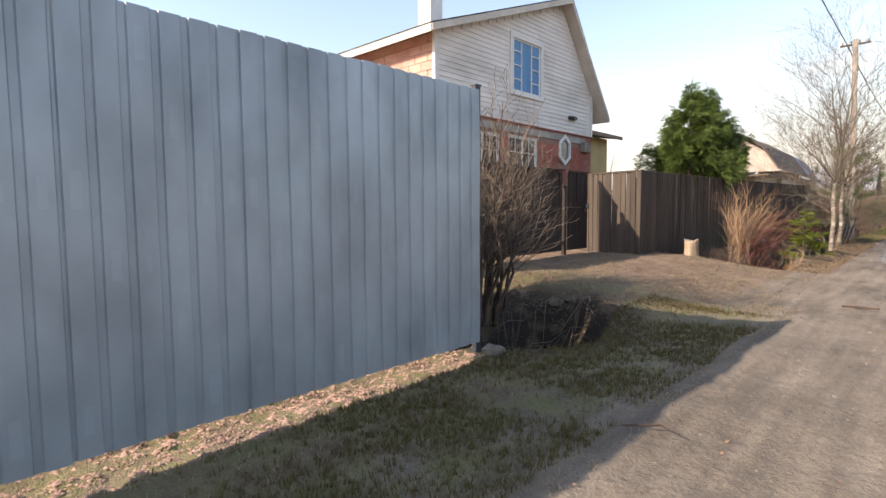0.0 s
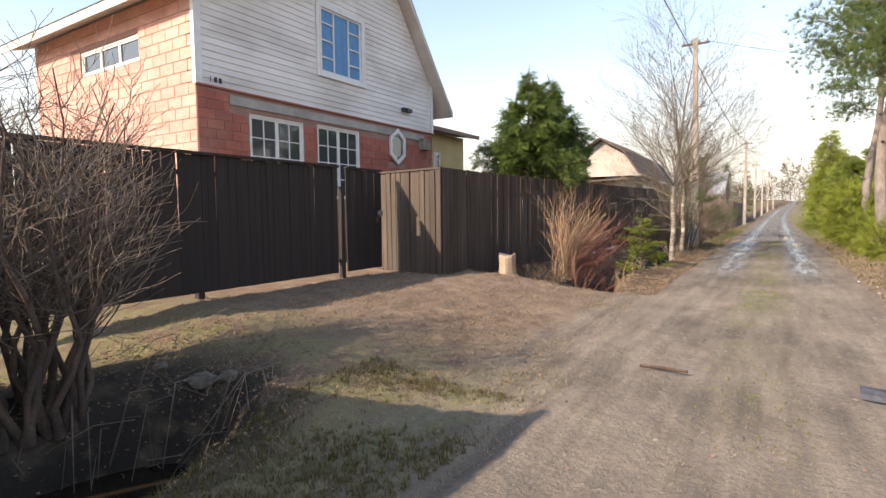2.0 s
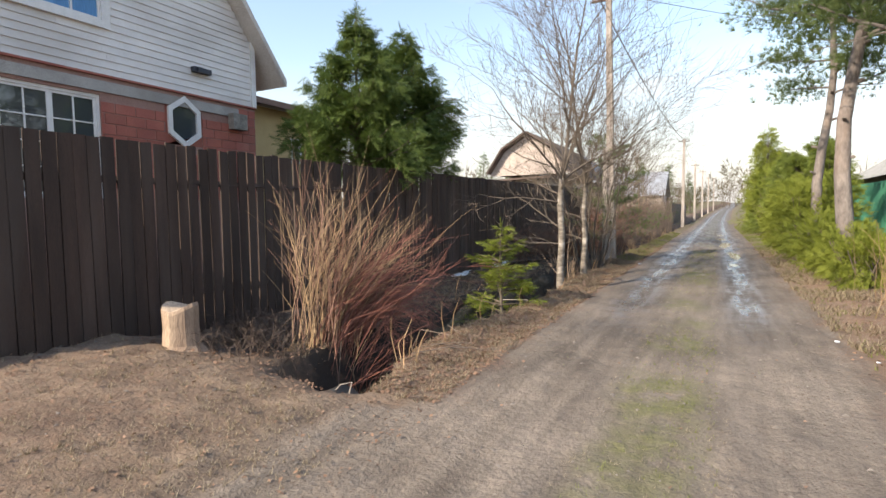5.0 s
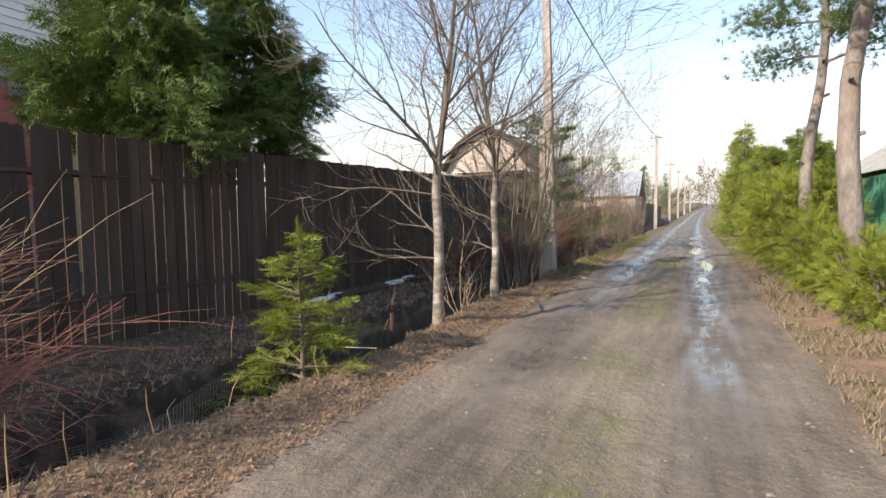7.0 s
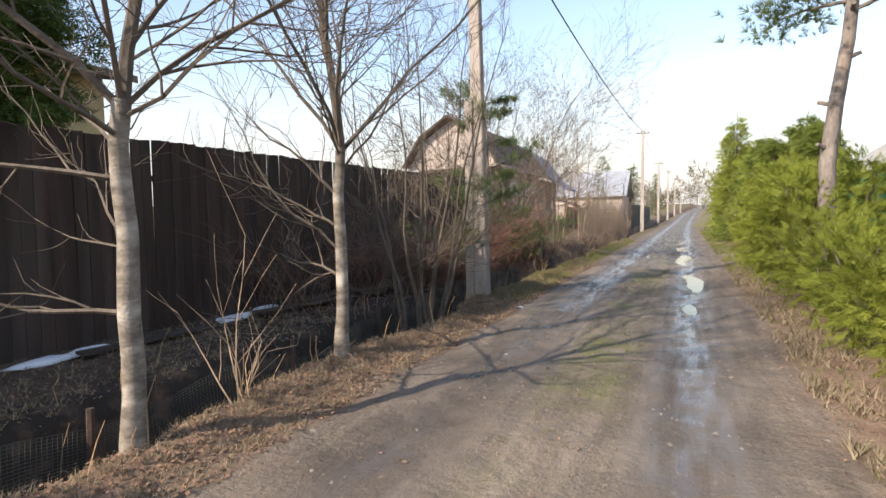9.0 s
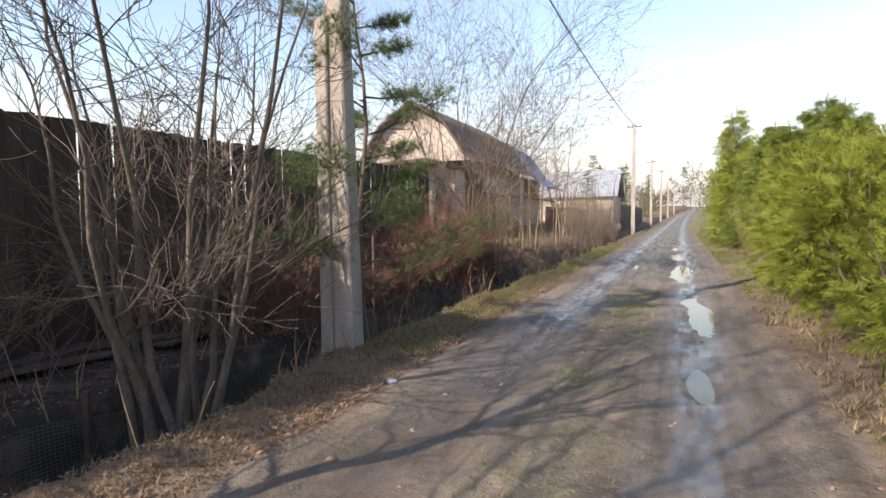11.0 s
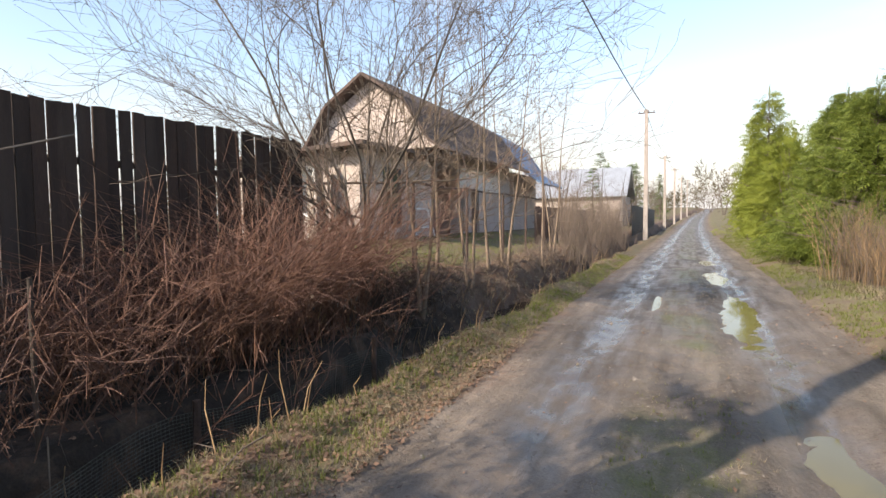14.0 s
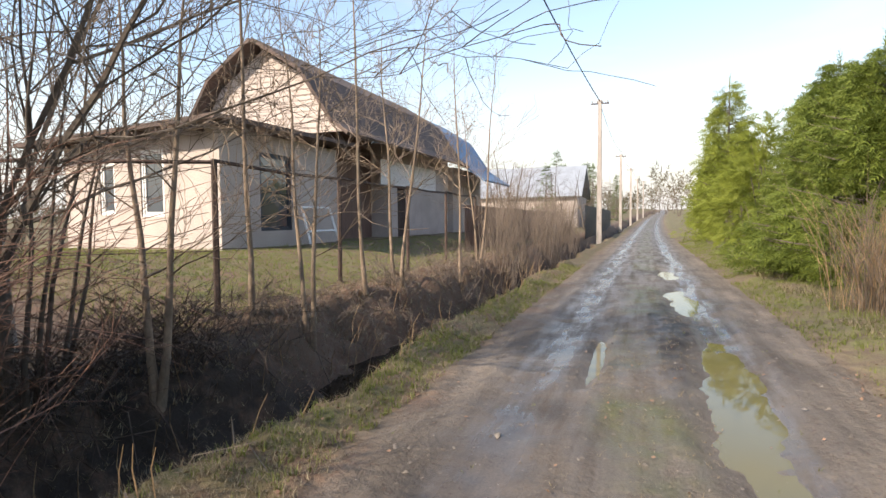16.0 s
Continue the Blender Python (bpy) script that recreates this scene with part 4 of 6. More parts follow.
for k in range(1, 4):
    for ya, yb in ((UW[0] + 0.1, UW[0] + 0.52), (UW[0] + 1.115, UW[1] - 0.1)):
        zb = UW[2] + (UW[3] - UW[2]) * k / 4
        part("glazing_bar", Build().box(HX - 0.01, HX + 0.03, ya, yb, zb - 0.015, zb + 0.015), M_WHITE, uw).matrix_parent_inverse = uw.matrix_basis.inverted()
part("trim", Build().box(HX, HX + 0.06, UW[0] - 0.10, UW[0], UW[2] - 0.08, UW[3] + 0.1).box(HX, HX + 0.06, UW[1], UW[1] + 0.10, UW[2] - 0.08, UW[3] + 0.1).box(HX, HX + 0.06, UW[0], UW[1], UW[3], UW[3] + 0.1).box(HX, HX + 0.08, UW[0], UW[1], UW[2] - 0.08, UW[2]), M_WHITE, house)
# roof: two slopes over the gable, with overhang
RX0, RX1 = -17.9, -9.45
roof = part("roof", Build().slab([(RX1, LE[0], LE[1] + 0.06), (RX1, AP[0], AP[1] + 0.14), (RX0, AP[0], AP[1] + 0.14), (RX0, LE[0], LE[1] + 0.06)], -0.06)
            .slab([(RX1, AP[0], AP[1] + 0.14), (RX1, RE[0], RE[1] + 0.06), (RX0, RE[0], RE[1] + 0.06), (RX0, AP[0], AP[1] + 0.14)], -0.06), M_ROOF, house, "dark weathered roof covering")
part("soffit", Build().slab([(RX1 + 0.0, LE[0], LE[1]), (RX1, AP[0], AP[1] + 0.08), (RX0, AP[0], AP[1] + 0.08), (RX0, LE[0], LE[1])], 0.04)
     .slab([(RX1, AP[0], AP[1] + 0.08), (RX1, RE[0], RE[1]), (RX0, RE[0], RE[1]), (RX0, AP[0], AP[1] + 0.08)], 0.04), M_SOFFIT, house, "pale boarded soffit")
for p, q in ((LE, AP), (AP, RE)):
    part("bargeboard", Build().slab([(RX1 + 0.03, p[0], p[1] - 0.1), (RX1 + 0.03, q[0], q[1] - 0.02), (RX1 + 0.03, q[0], q[1] + 0.16), (RX1 + 0.03, p[0], p[1] + 0.08)], 0.025), M_SOFFIT, house)
part("fascia", Build().box(RX0, RX1, LE[0] - 0.03, LE[0] - 0.002, LE[1] - 0.12, LE[1] + 0.07), M_SOFFIT, house)
part("chimney", Build().box(-12.3, -11.75, 12.0, 12.55, 6.3, 8.25, 0.01).box(-12.37, -11.68, 11.93, 12.62, 8.25, 8.34), M_WHITE, house, "white plastered chimney")
part("cowl", Build().box(-12.2, -11.85, 12.1, 12.45, 8.34, 8.55).box(-12.42, -11.63, 11.88, 12.67, 8.55, 8.6), M_STONE, house)
# fittings on the gable
part("lamp", Build().box(HX + 0.02, HX + 0.16, 17.05, 17.5, 4.52, 4.62, 0.02).box(HX + 0.16, HX + 0.24, 17.1, 17.2, 4.50, 4.60), M_NAVY, house, "small dark outdoor flood lamp")
part("meter_box", Build().box(HX + 0.01, HX + 0.2, 18.0, 18.42, 3.42, 3.78, 0.015), M_STONE, house, "grey meter box")
for k, dx in enumerate((0.0, 0.09, 0.2)):
    part("house_number", Build().box(HX + 0.028, HX + 0.034, HY0 + 0.3 + dx, HY0 + 0.3 + dx + (0.02 if k == 0 else 0.07), HB + 0.06, HB + 0.17), M_NAVY, house)

# ochre outbuilding beyond the house
shed = thing("outbuilding", "low ochre plastered outbuilding with a dark roof", "building", (-12.2, 20.3, 0))
b = Build()
for u0, u1, z0, z1 in wall_panels((0, 4.7, 0, 4.75), [(2.2, 2.7, 3.12, 3.92)]):
    b.box(-0.2, 0, u0, u1, z0, z1)
part("wall", b, M_OCHRE, shed)
part("wall", Build().box(-5, -0.2, 0, 0.2, 0, 4.75), M_OCHRE, shed)
window_unit(shed, pose(-0.06, 2.2, 3.12, 0, 0, 90) @ Matrix.Diagonal((1, -1, 1, 1)), 0.5, 0.8, 1, 1, 1)
part("roof", Build().slab([(0.55, -0.4, 4.85), (0.55, 5.2, 4.85), (-5.5, 5.2, 5.9), (-5.5, -0.4, 5.9)], 0.12), M_ROOF, shed, "dark sheet roof")
part("fascia", Build().box(0.552, 0.58, -0.4, 5.2, 4.70, 4.87), M_BROWNTIN, shed)

# ---- plastered house with a broken-pitch roof, in the second yard ----
h2 = thing("house", "pinkish plastered house with a flat-roofed porch and mansard roof", "house", (0, 0, 0.55))
b = Build()
for u0, u1, z0, z1 in wall_panels((-12.9, -8.2, 0, 2.75), [(-11.75, -11.25, 0.95, 2.15), (-10.45, -9.75, 0.90, 2.35)]):
    b.box(u0, u1, 38.0, 38.2, z0, z1)
part("wall", b, M_PLASTER, h2, "sunlit porch wall")
b = Build()
for u0, u1, z0, z1 in wall_panels((38.2, 42.4, 0, 2.75), [(39.2, 40.35, 0.55, 2.35)]):
    b.box(-8.4, -8.2, u0, u1, z0, z1)
part("wall", b, M_PLASTER, h2, "porch side wall")
for x0, w, z0, h in ((-11.75, 0.5, 0.95, 1.2), (-10.45, 0.7, 0.90, 1.45)):
    window_unit(h2, pose(x0, 38.1, z0) @ Matrix.Diagonal((1, -1, 1, 1)), w, h, 1, 1, 1)
wd = window_unit(h2, pose(-8.3, 39.2, 0.55, 0, 0, 90) @ Matrix.Diagonal((1, -1, 1, 1)), 1.15, 1.8, 1, 2, 1, paint=M_NAVY)
part("roof", Build().slab([(-13.7, 37.4, 2.62), (-7.7, 37.4, 2.86), (-7.7, 42.6, 2.95), (-13.7, 42.6, 2.95)], 0.10), M_OLDROOF, h2, "thin porch roof edge")
for i in range(9):
    x = -13.4 + i * 0.68
    part("rafter", Build().box(x, x + 0.06, 37.45, 38.0, 2.50 + 0.02 * i, 2.62 + 0.02 * i), M_OLDROOF, h2)
# main body
part("wall", Build().box(-13.1, -12.9, 42.4, 52.4, 0, 3.0).box(-12.9, -8.4, 42.4, 42.6, 0, 3.0).box(-9.4, -9.2, 42.6, 46.2, 0, 3.9).box(-12.9, -8.7, 52.2, 52.4, 0, 3.0), mat("brown_boarding", (0.21, 0.13, 0.10), (0.15, 0.095, 0.075), 2, 0.85, 0, 0.3, 30, (5, 5, 0.4)), h2, "brown boarded wall")
b = Build()
for u0, u1, z0, z1 in wall_panels((46.2, 52.2, 0, 3.5), [(46.9, 47.8, 0, 1.95)]):
    b.box(-8.7, -8.5, u0, u1, z0, z1)
b.box(-9.2, -8.7, 46.2, 46.4, 0, 3.5)
part("wall", b, M_PLASTER, h2, "grey plastered side wall")
part("door", Build().box(-8.66, -8.61, 46.9, 47.8, 0, 1.95, 0.01), M_PLANK, h2, "dark brown plank door")
for k in range(6):
    part("board", Build().box(-8.495, -8.47, 45.6, 50.6, 1.98 + 0.15 * k, 2.12 + 0.15 * k, 0.004), M_SIDING, h2)
gam = [(-13.35, 3.30), (-12.3, 4.85), (-10.7, 5.85), (-9.1, 4.85), (-8.05, 3.30)]
b = Build()
fsx = [(x, 42.45, z) for x, z in gam]
b.add(fsx + [(x, 42.55, z) for x, z in gam], [(0, 1, 2, 3, 4), (9, 8, 7, 6, 5)])
part("gable", b, M_PLASTER, h2, "pale boarded gable")
holder = new("siding")
holder.parent = h2
zz = 3.3
while zz < 5.6:
    hwid = 2.62 - (zz + 0.16 - 3.35) * 0.65 if zz < 4.85 - 0.16 else max(0.05, (5.8 - zz - 0.16) * 1.5)
    part("board", Build().add([(-10.7 - hwid, 42.445, zz + 0.16), (-10.7 + hwid, 42.445, zz + 0.16), (-10.7 + hwid, 42.42, zz), (-10.7 - hwid, 42.42, zz)], [(3, 2, 1, 0)]), M_PLASTER, holder)
    zz += 0.16
for (xa, za), (xb, zb) in zip(gam, gam[1:]):
    k = 0.12
    part("roof", Build().slab([(xa, 41.9, za + k), (xb, 41.9, zb + k), (xb, 52.5, zb + k), (xa, 52.5, za + k)], -0.10), M_OLDROOF, h2, "brown shingled mansard slope")
part("roof", Build().slab([(-8.05, 41.9, 3.45), (-7.55, 41.9, 3.10), (-7.55, 52.5, 3.10), (-8.05, 52.5, 3.45)], -0.08), M_OLDROOF, h2)
annex = thing("annex", "blue-grey tin roofed annex at the back of the house", "building", (0, 0, 0.55))
part("wall", Build().box(-12.4, -8.4, 52.6, 57.0, 0, 3.2), M_PLASTER, annex)
for (xa, za), (xb, zb) in zip(gam, gam[1:]):
    part("roof", Build().slab([(xa, 52.55, za + 0.02), (xb, 52.55, zb + 0.02), (xb, 57.3, zb + 0.02), (xa, 57.3, za + 0.02)], -0.08), M_BLUEROOF, annex)
part("roof", Build().slab([(-8.05, 52.6, 3.3), (-6.9, 52.6, 2.5), (-6.9, 57.3, 2.5), (-8.05, 57.3, 3.3)], -0.08), M_BLUEROOF, annex)
# white frame leaning on the wall
lf = thing("window_frame", "old white window frame leaning against the wall", "frame", (-7.95, 41.0, 0.56), rz=0)
part("frame", Build().tube([(0.25, -0.55, 0), (0.0, -0.62, 1.1)], [0.035, 0.035], 4).tube([(0.25, 0.75, 0), (0.0, 0.6, 1.1)], [0.035, 0.035], 4).tube([(0, -0.62, 1.1), (0, 0.6, 1.1)], [0.03, 0.03], 4).tube([(0.13, -0.58, 0.5), (0.13, 0.68, 0.5)], [0.03, 0.03], 4), M_WHITE, lf)

stack = thing("board_stack", "pale old boards standing against the fence end", "boards", (-4.62, 31.85, 0.10))
for k in range(6):
    bd = part("board", Build().box(-0.055, 0.055, -0.012, 0.012, 0, 1.85 + 0.06 * (k % 3), 0.003), M_PALEWOOD, stack)
    bd.matrix_basis = pose(0.13 * (k - 2), 0.03 * (k % 2), 0, 1.5 * (k % 3), 1.6 * math.sin(k * 2.1), 4 * math.sin(k))
# low brown fence beyond the second yard, and wire fence posts
bf = thing("sheet_fence", "low faded brown sheet fence", "fence", (-5.0, 44.2, 0))
for i in range(14):
    s = part("sheet", tin_sheet(1.0, 6, 0.35, 1.75, 0.02, 3), M_BROWNTIN, bf)
    s.location = (-0.02 * i, i * 1.0, 0)
wfp = thing("wire_fence", "rusty steel posts with a top rail and sagging wire", "fence")
posts = [(-4.35, 33.9), (-4.38, 36.4), (-4.4, 38.9), (-4.43, 41.1), (-4.5, 43.6)]
for x, y in posts:
    part("post", Build().tube([(x, y, 0.0), (x + 0.02, y, 1.95)], [0.035, 0.032], 6), M_RUST, wfp)
for (xa, ya), (xb, yb) in zip([(-8.6, 30.9)] + posts, posts):
    for z in (1.95, 1.0):
        part("rail", Build().tube([(xa, ya, z + 0.02), ((xa + xb) / 2, (ya + yb) / 2, z - 0.02), (xb, yb, z)], [0.022 if z > 1.5 else 0.006] * 3, 5), M_RUST, wfp)

# ---- far buildings ----
fs1 = thing("shed", "far shed with a silver tin roof", "building", (-15.5, 76, 0))
part("wall", Build().box(0, 10, 0, 7, 0, 3.3), M_PLASTER, fs1)
part("roof", Build().slab([(-0.4, -0.5, 3.25), (10.4, -0.5, 3.25), (10.4, 3.6, 6.2), (-0.4, 3.6, 6.2)], 0.1).slab([(-0.4, 3.6, 6.2), (10.4, 3.6, 6.2), (10.4, 7.6, 3.25), (-0.4, 7.6, 3.25)], 0.1), M_SILVER, fs1)
gf = thing("sheet_fence", "dark far sheet fence beside the road", "fence", (-3.4, 62, 0))
for i in range(12):
    s = part("sheet", tin_sheet(2.0, 8, 0.1, 2.1, 0.03, 2), M_NAVY, gf)
    s.location = (0, i * 2, 0)
grn = thing("sheet_fence", "bright green ribbed sheet fence behind the hedge", "fence", (5.6, 20, 0))
for i in range(16):
    s = part("sheet", tin_sheet(2.0, 13, 0.25, 2.40, 0.03, 2), M_GREENTIN, grn)
    s.location = (0, i * 2, 0)
bar = thing("barn", "grey barn with a corrugated slate roof", "building", (9.2, 46, 0))
part("wall", Build().box(0, 7, 0, 12, 0, 3.4), M_GREYWOOD, bar)
b = Build()
for i in range(48):
    y0_ = -0.5 + i * 13 / 48
    b.slab([(-0.5, y0_, 3.30), (-0.5, y0_ + 0.15, 3.35), (3.5, y0_ + 0.15, 6.05), (3.5, y0_, 6.0)], -0.03)
    b.slab([(-0.5, y0_ + 0.15, 3.35), (-0.5, y0_ + 0.271, 3.30), (3.5, y0_ + 0.271, 6.0), (3.5, y0_ + 0.15, 6.05)], -0.03)
part("roof", b, M_SLATE, bar)
part("roof", Build().slab([(3.5, -0.5, 6.03), (3.5, 12.5, 6.03), (7.5, 12.5, 3.3), (7.5, -0.5, 3.3)], -0.05), M_SLATE, bar)
for i in range(3):
    window_unit(bar, pose(-0.03, 2 + 3.2 * i, 1.9, 0, 0, -90) @ Matrix.Diagonal((1, -1, 1, 1)), 0.9, 0.9, 1, 1, 2)


# ---- plants: builders ----
def sprig_template(n=6, wide=0.30, long=0.26, lift=0.05):
    """A flat needle spray, one unit long, of thin triangles."""
    v, f = [], []
    for i in range(n):
        x = 0.92 * i / n
        for s in (-1, 1):
            k = len(v)
            w = wide * (1 - 0.55 * i / n)
            v += [(x, 0, 0), (x + long, s * w, lift * (1 if i % 2 else -1)), (x + 0.11, s * 0.02, 0.015)]
            f.append((k, k + 1, k + 2))
    k = len(v)
    v += [(0.55, -0.035, 0), (1.0, 0, 0.0), (0.55, 0.035, 0.01)]
    f.append((k, k + 1, k + 2))
    return np.array(v), np.array(f)


SPRAY_V, SPRAY_F = sprig_template()
SMALL_V, SMALL_F = sprig_template(4, 0.34, 0.30)
FAR_V, FAR_F = sprig_template(3, 0.36, 0.36)


def tuft_template(n=14, wide=0.03):
    """A round tuft of long needles about the x axis."""
    v, f = [], []
    r = random.Random(3)
    for i in range(n):
        a, e = 2 * math.pi * i / n + r.uniform(-0.2, 0.2), r.uniform(0.15, 1.25)
        d = Vector((math.cos(e), math.sin(e) * math.cos(a), math.sin(e) * math.sin(a)))
        q = d.cross(Vector((0.3, 0.5, 0.8))).normalized() * wide
        k = len(v)
        v += [tuple(q), tuple(-q), tuple(d)]
        f.append((k, k + 1, k + 2))
    return np.array(v), np.array(f)


TUFT_V, TUFT_F = tuft_template()
FINE_V, FINE_F = tuft_template(26, 0.014)


def spruce(x, y, h, r, material, seed, sprigs=10, bare=0.06, sprig=0.20, label="", name="spruce_tree", droop=0.25, z=None, taper=0.85, small=False, full=0.0):
    """A spruce: trunk, whorls of drooping limbs, each with side twigs of needles."""
    rr = random.Random(seed)
    t = thing(name, label, "tree", (x, y, (gz(x, y) if z is None else z) - 0.03))
    part("trunk", Build().tube([(0.01 * math.sin(i), 0.01 * math.cos(2 * i), h * i / 6) for i in range(7)], [max(0.006, 0.020 * h * (1 - i / 6.2)) for i in range(7)], 7), M_BARK, t, smooth=True)
    limbs = Build()
    pos, ax, up, sc = [], [], [], []
    zc = bare * h
    while zc < h * 0.985:
        k = zc / h
        for j in range(rr.randint(5, 7)):
            a = rr.uniform(0, 6.28)
            z0 = min(0.985 * h, max(0.02 * h, zc + rr.uniform(-0.07, 0.07) * h))
            ln = (r * (1 - z0 / h) ** taper + 0.05) * rr.uniform(0.5, 1.12)
            d = Vector((math.cos(a), math.sin(a), 0))
            pts = [Vector((0, 0, z0)) + d * (ln * u) + Vector((0, 0, ln * (0.30 * (0.4 - k * -0.5) * u - droop * (1.2 - k) * u * u + 0.12 * u ** 3))) for u in (0, 0.35, 0.7, 1.0)]
            limbs.tube(pts, [0.016 * ln + 0.004, 0.011 * ln + 0.003, 0.007 * ln + 0.002, 0.002], 3, False)
            side = Vector((-d.y, d.x, 0))
            ns = max(3, int(sprigs * ln / sprig * 0.33))
            for s in range(ns):
                u = 0.18 + 0.82 * (s + rr.random()) / ns
                i = min(2, int(u / 0.35)) if u < 0.7 else 2
                lo, hi = (0, 0.35, 0.7)[i], (0.35, 0.7, 1.0)[i]
                p = pts[i].lerp(pts[i + 1], (u - lo) / (hi - lo))
                sg = rr.choice((-1, 1))
                off = rr.random() * 0.50 * ln * (1.05 - u)
                ap = (d * rr.uniform(0.4, 1.0) + side * sg * rr.uniform(0.2, 1.0) + Vector((0, 0, rr.uniform(-0.35 - 0.6 * full, 0.25)))).normalized()
                pos.append(p + ap * off + Vector((0, 0, -0.3 * off * droop + full * rr.uniform(-0.16, 0.08) * ln)))
                ax.append(ap)
                up.append((rr.uniform(-0.9, 0.9), rr.uniform(-0.9, 0.9), 0.8 - full * rr.random() * 1.2))
                sc.append(sprig * rr.uniform(0.7, 1.35))
        zc += h * (0.030 + 0.022 * (1 - k)) * (1.0 if h > 3 else 1.7) * (1 - 0.45 * full)
    for i in range(5):
        pos.append((0, 0, h - 0.04 * i * sprig / 0.2)); ax.append((rr.uniform(-0.3, 0.3), rr.uniform(-0.3, 0.3), 1)); up.append((1, 0.2, 0)); sc.append(sprig * 1.3)
    tagged(part("branchwork", limbs, M_BARK, t), kind="stuff")
    me = strewn("crown", *((SMALL_V, SMALL_F) if small else (SPRAY_V, SPRAY_F)), np.array([tuple(p) for p in pos]), np.array([tuple(p) for p in ax]), np.array(up), np.array(sc), material)
    part("crown", me, None, t)
    return t


def bush_crown(n, blobs, sprig, rng, upward=0.5, template=(SPRAY_V, SPRAY_F), material=None, per=13):
    """Branchlets of needle sprays over a union of ellipsoids (cx, cy, cz, rx, ry, rz), with some deeper inside."""
    bl = np.array(blobs)
    area = (bl[:, 3] * bl[:, 4] * bl[:, 5]) ** (2 / 3)
    k = n // per
    pick = rng.choice(len(bl), k, p=area / area.sum())
    d = rng.normal(size=(k, 3))
    d /= np.linalg.norm(d, axis=1, keepdims=True)
    rad = np.where(rng.random(k) < 0.3, rng.uniform(0.5, 0.8, k), rng.uniform(0.78, 0.98, k))
    lump = 0.96 + 0.06 * np.sin(d[:, 0] * 7 + pick) + 0.05 * np.sin(d[:, 1] * 9 + 2 * pick) + 0.06 * np.sin(d[:, 2] * 8 + 3 * pick)
    root = bl[pick, :3] + d * bl[pick, 3:] * (np.minimum(rad + 0.06, 1.0) * lump)[:, None]
    nn = d / bl[pick, 3:]
    nn /= np.linalg.norm(nn, axis=1, keepdims=True)
    axis = nn + np.array([0, 0, upward]) + rng.normal(size=(k, 3)) * 0.35
    axis /= np.linalg.norm(axis, axis=1, keepdims=True)
    side = np.cross(axis, rng.normal(size=(k, 3)))
    side /= np.linalg.norm(side, axis=1, keepdims=True)
    u = rng.random((k, per, 1))
    sg = rng.choice([-1, 1], (k, per, 1)) * rng.uniform(0.3, 1.0, (k, per, 1))
    reach = sprig * rng.uniform(0.6, 1.35, (k, 1, 1))
    p = root[:, None] + axis[:, None] * reach * u + np.array([0, 0, -0.25]) * reach * u ** 2
    ax = axis[:, None] * (0.6 + 0.5 * u) + side[:, None] * sg * (1.1 - u) + np.array([0, 0, -0.2])
    flat = np.cross(axis, side)[:, None] + rng.normal(size=(k, per, 3)) * 0.35
    p, ax, flat = p.reshape(-1, 3), ax.reshape(-1, 3), flat.reshape(-1, 3)
    keep = p[:, 2] > 0.02
    s = sprig * rng.uniform(0.45, 0.95, len(p)) * np.repeat(np.where(rad < 0.78, 2.2, 1.0), per)
    return strewn("crown", *template, p[keep], ax[keep], flat[keep], s[keep], material)


def hedge_bush(x, y, blobs, n, sprig, seed, material, label, name="hedge_bush", group="", upward=0.25, far=False, kind="shrub"):
    t = thing(name, label, kind, (x, y, gz(x, y) - 0.03), group)
    b = Build()
    rr = random.Random(seed)
    for cx, cy, cz, rx, ry, rz in blobs:
        for k in range(4):
            a = rr.uniform(0, 6.28)
            b.tube([(cx * 0.5 + 0.04 * k, cy * 0.5, 0), (cx + rx * 0.3 * math.cos(a), cy + ry * 0.3 * math.sin(a), cz * 0.7), (cx + rx * 0.55 * math.cos(a), cy + ry * 0.55 * math.sin(a), cz + rz * 0.5)], [0.025, 0.018, 0.008], 4)
    tagged(part("stemwork", b, M_BARK, t), kind="stuff")
    part("crown", bush_crown(n, blobs, sprig, np.random.default_rng(seed), upward, (FAR_V, FAR_F) if far else (SMALL_V, SMALL_F), material), None, t)
    return t


def grow(b, p, d, ln, r, depth, rr, bend, forks, wide, segs=4, rise=0.25):
    """A bare limb with its side branches, drawn into b."""
    pts, rad = [p], [r]
    d = d.normalized()
    for i in range(segs):
        d = (d + Vector((rr.uniform(-1, 1), rr.uniform(-1, 1), rr.uniform(-0.6, 0.8) + rise)) * bend).normalized()
        p = p + d * (ln / segs)
        pts.append(p)
        rad.append(max(0.0022, r * (1 - 0.75 * (i + 1) / segs)))
        if depth > 0:
            for k in range(forks if i else max(1, forks - 1)):
                a = rr.uniform(0, 6.28)
                e = d.orthogonal().normalized()
                f = d.cross(e)
                q = (d + (e * math.cos(a) + f * math.sin(a)) * wide * rr.uniform(0.6, 1.3)).normalized()
                grow(b, p, q, ln * rr.uniform(0.40, 0.66), max(0.003, rad[-1] * 0.58), depth - 1, rr, bend * 1.15, forks, wide, max(3, segs - 1), rise)
    b.tube(pts, rad, 6 if r > 0.03 else (4 if r > 0.009 else 3), False)
    return pts


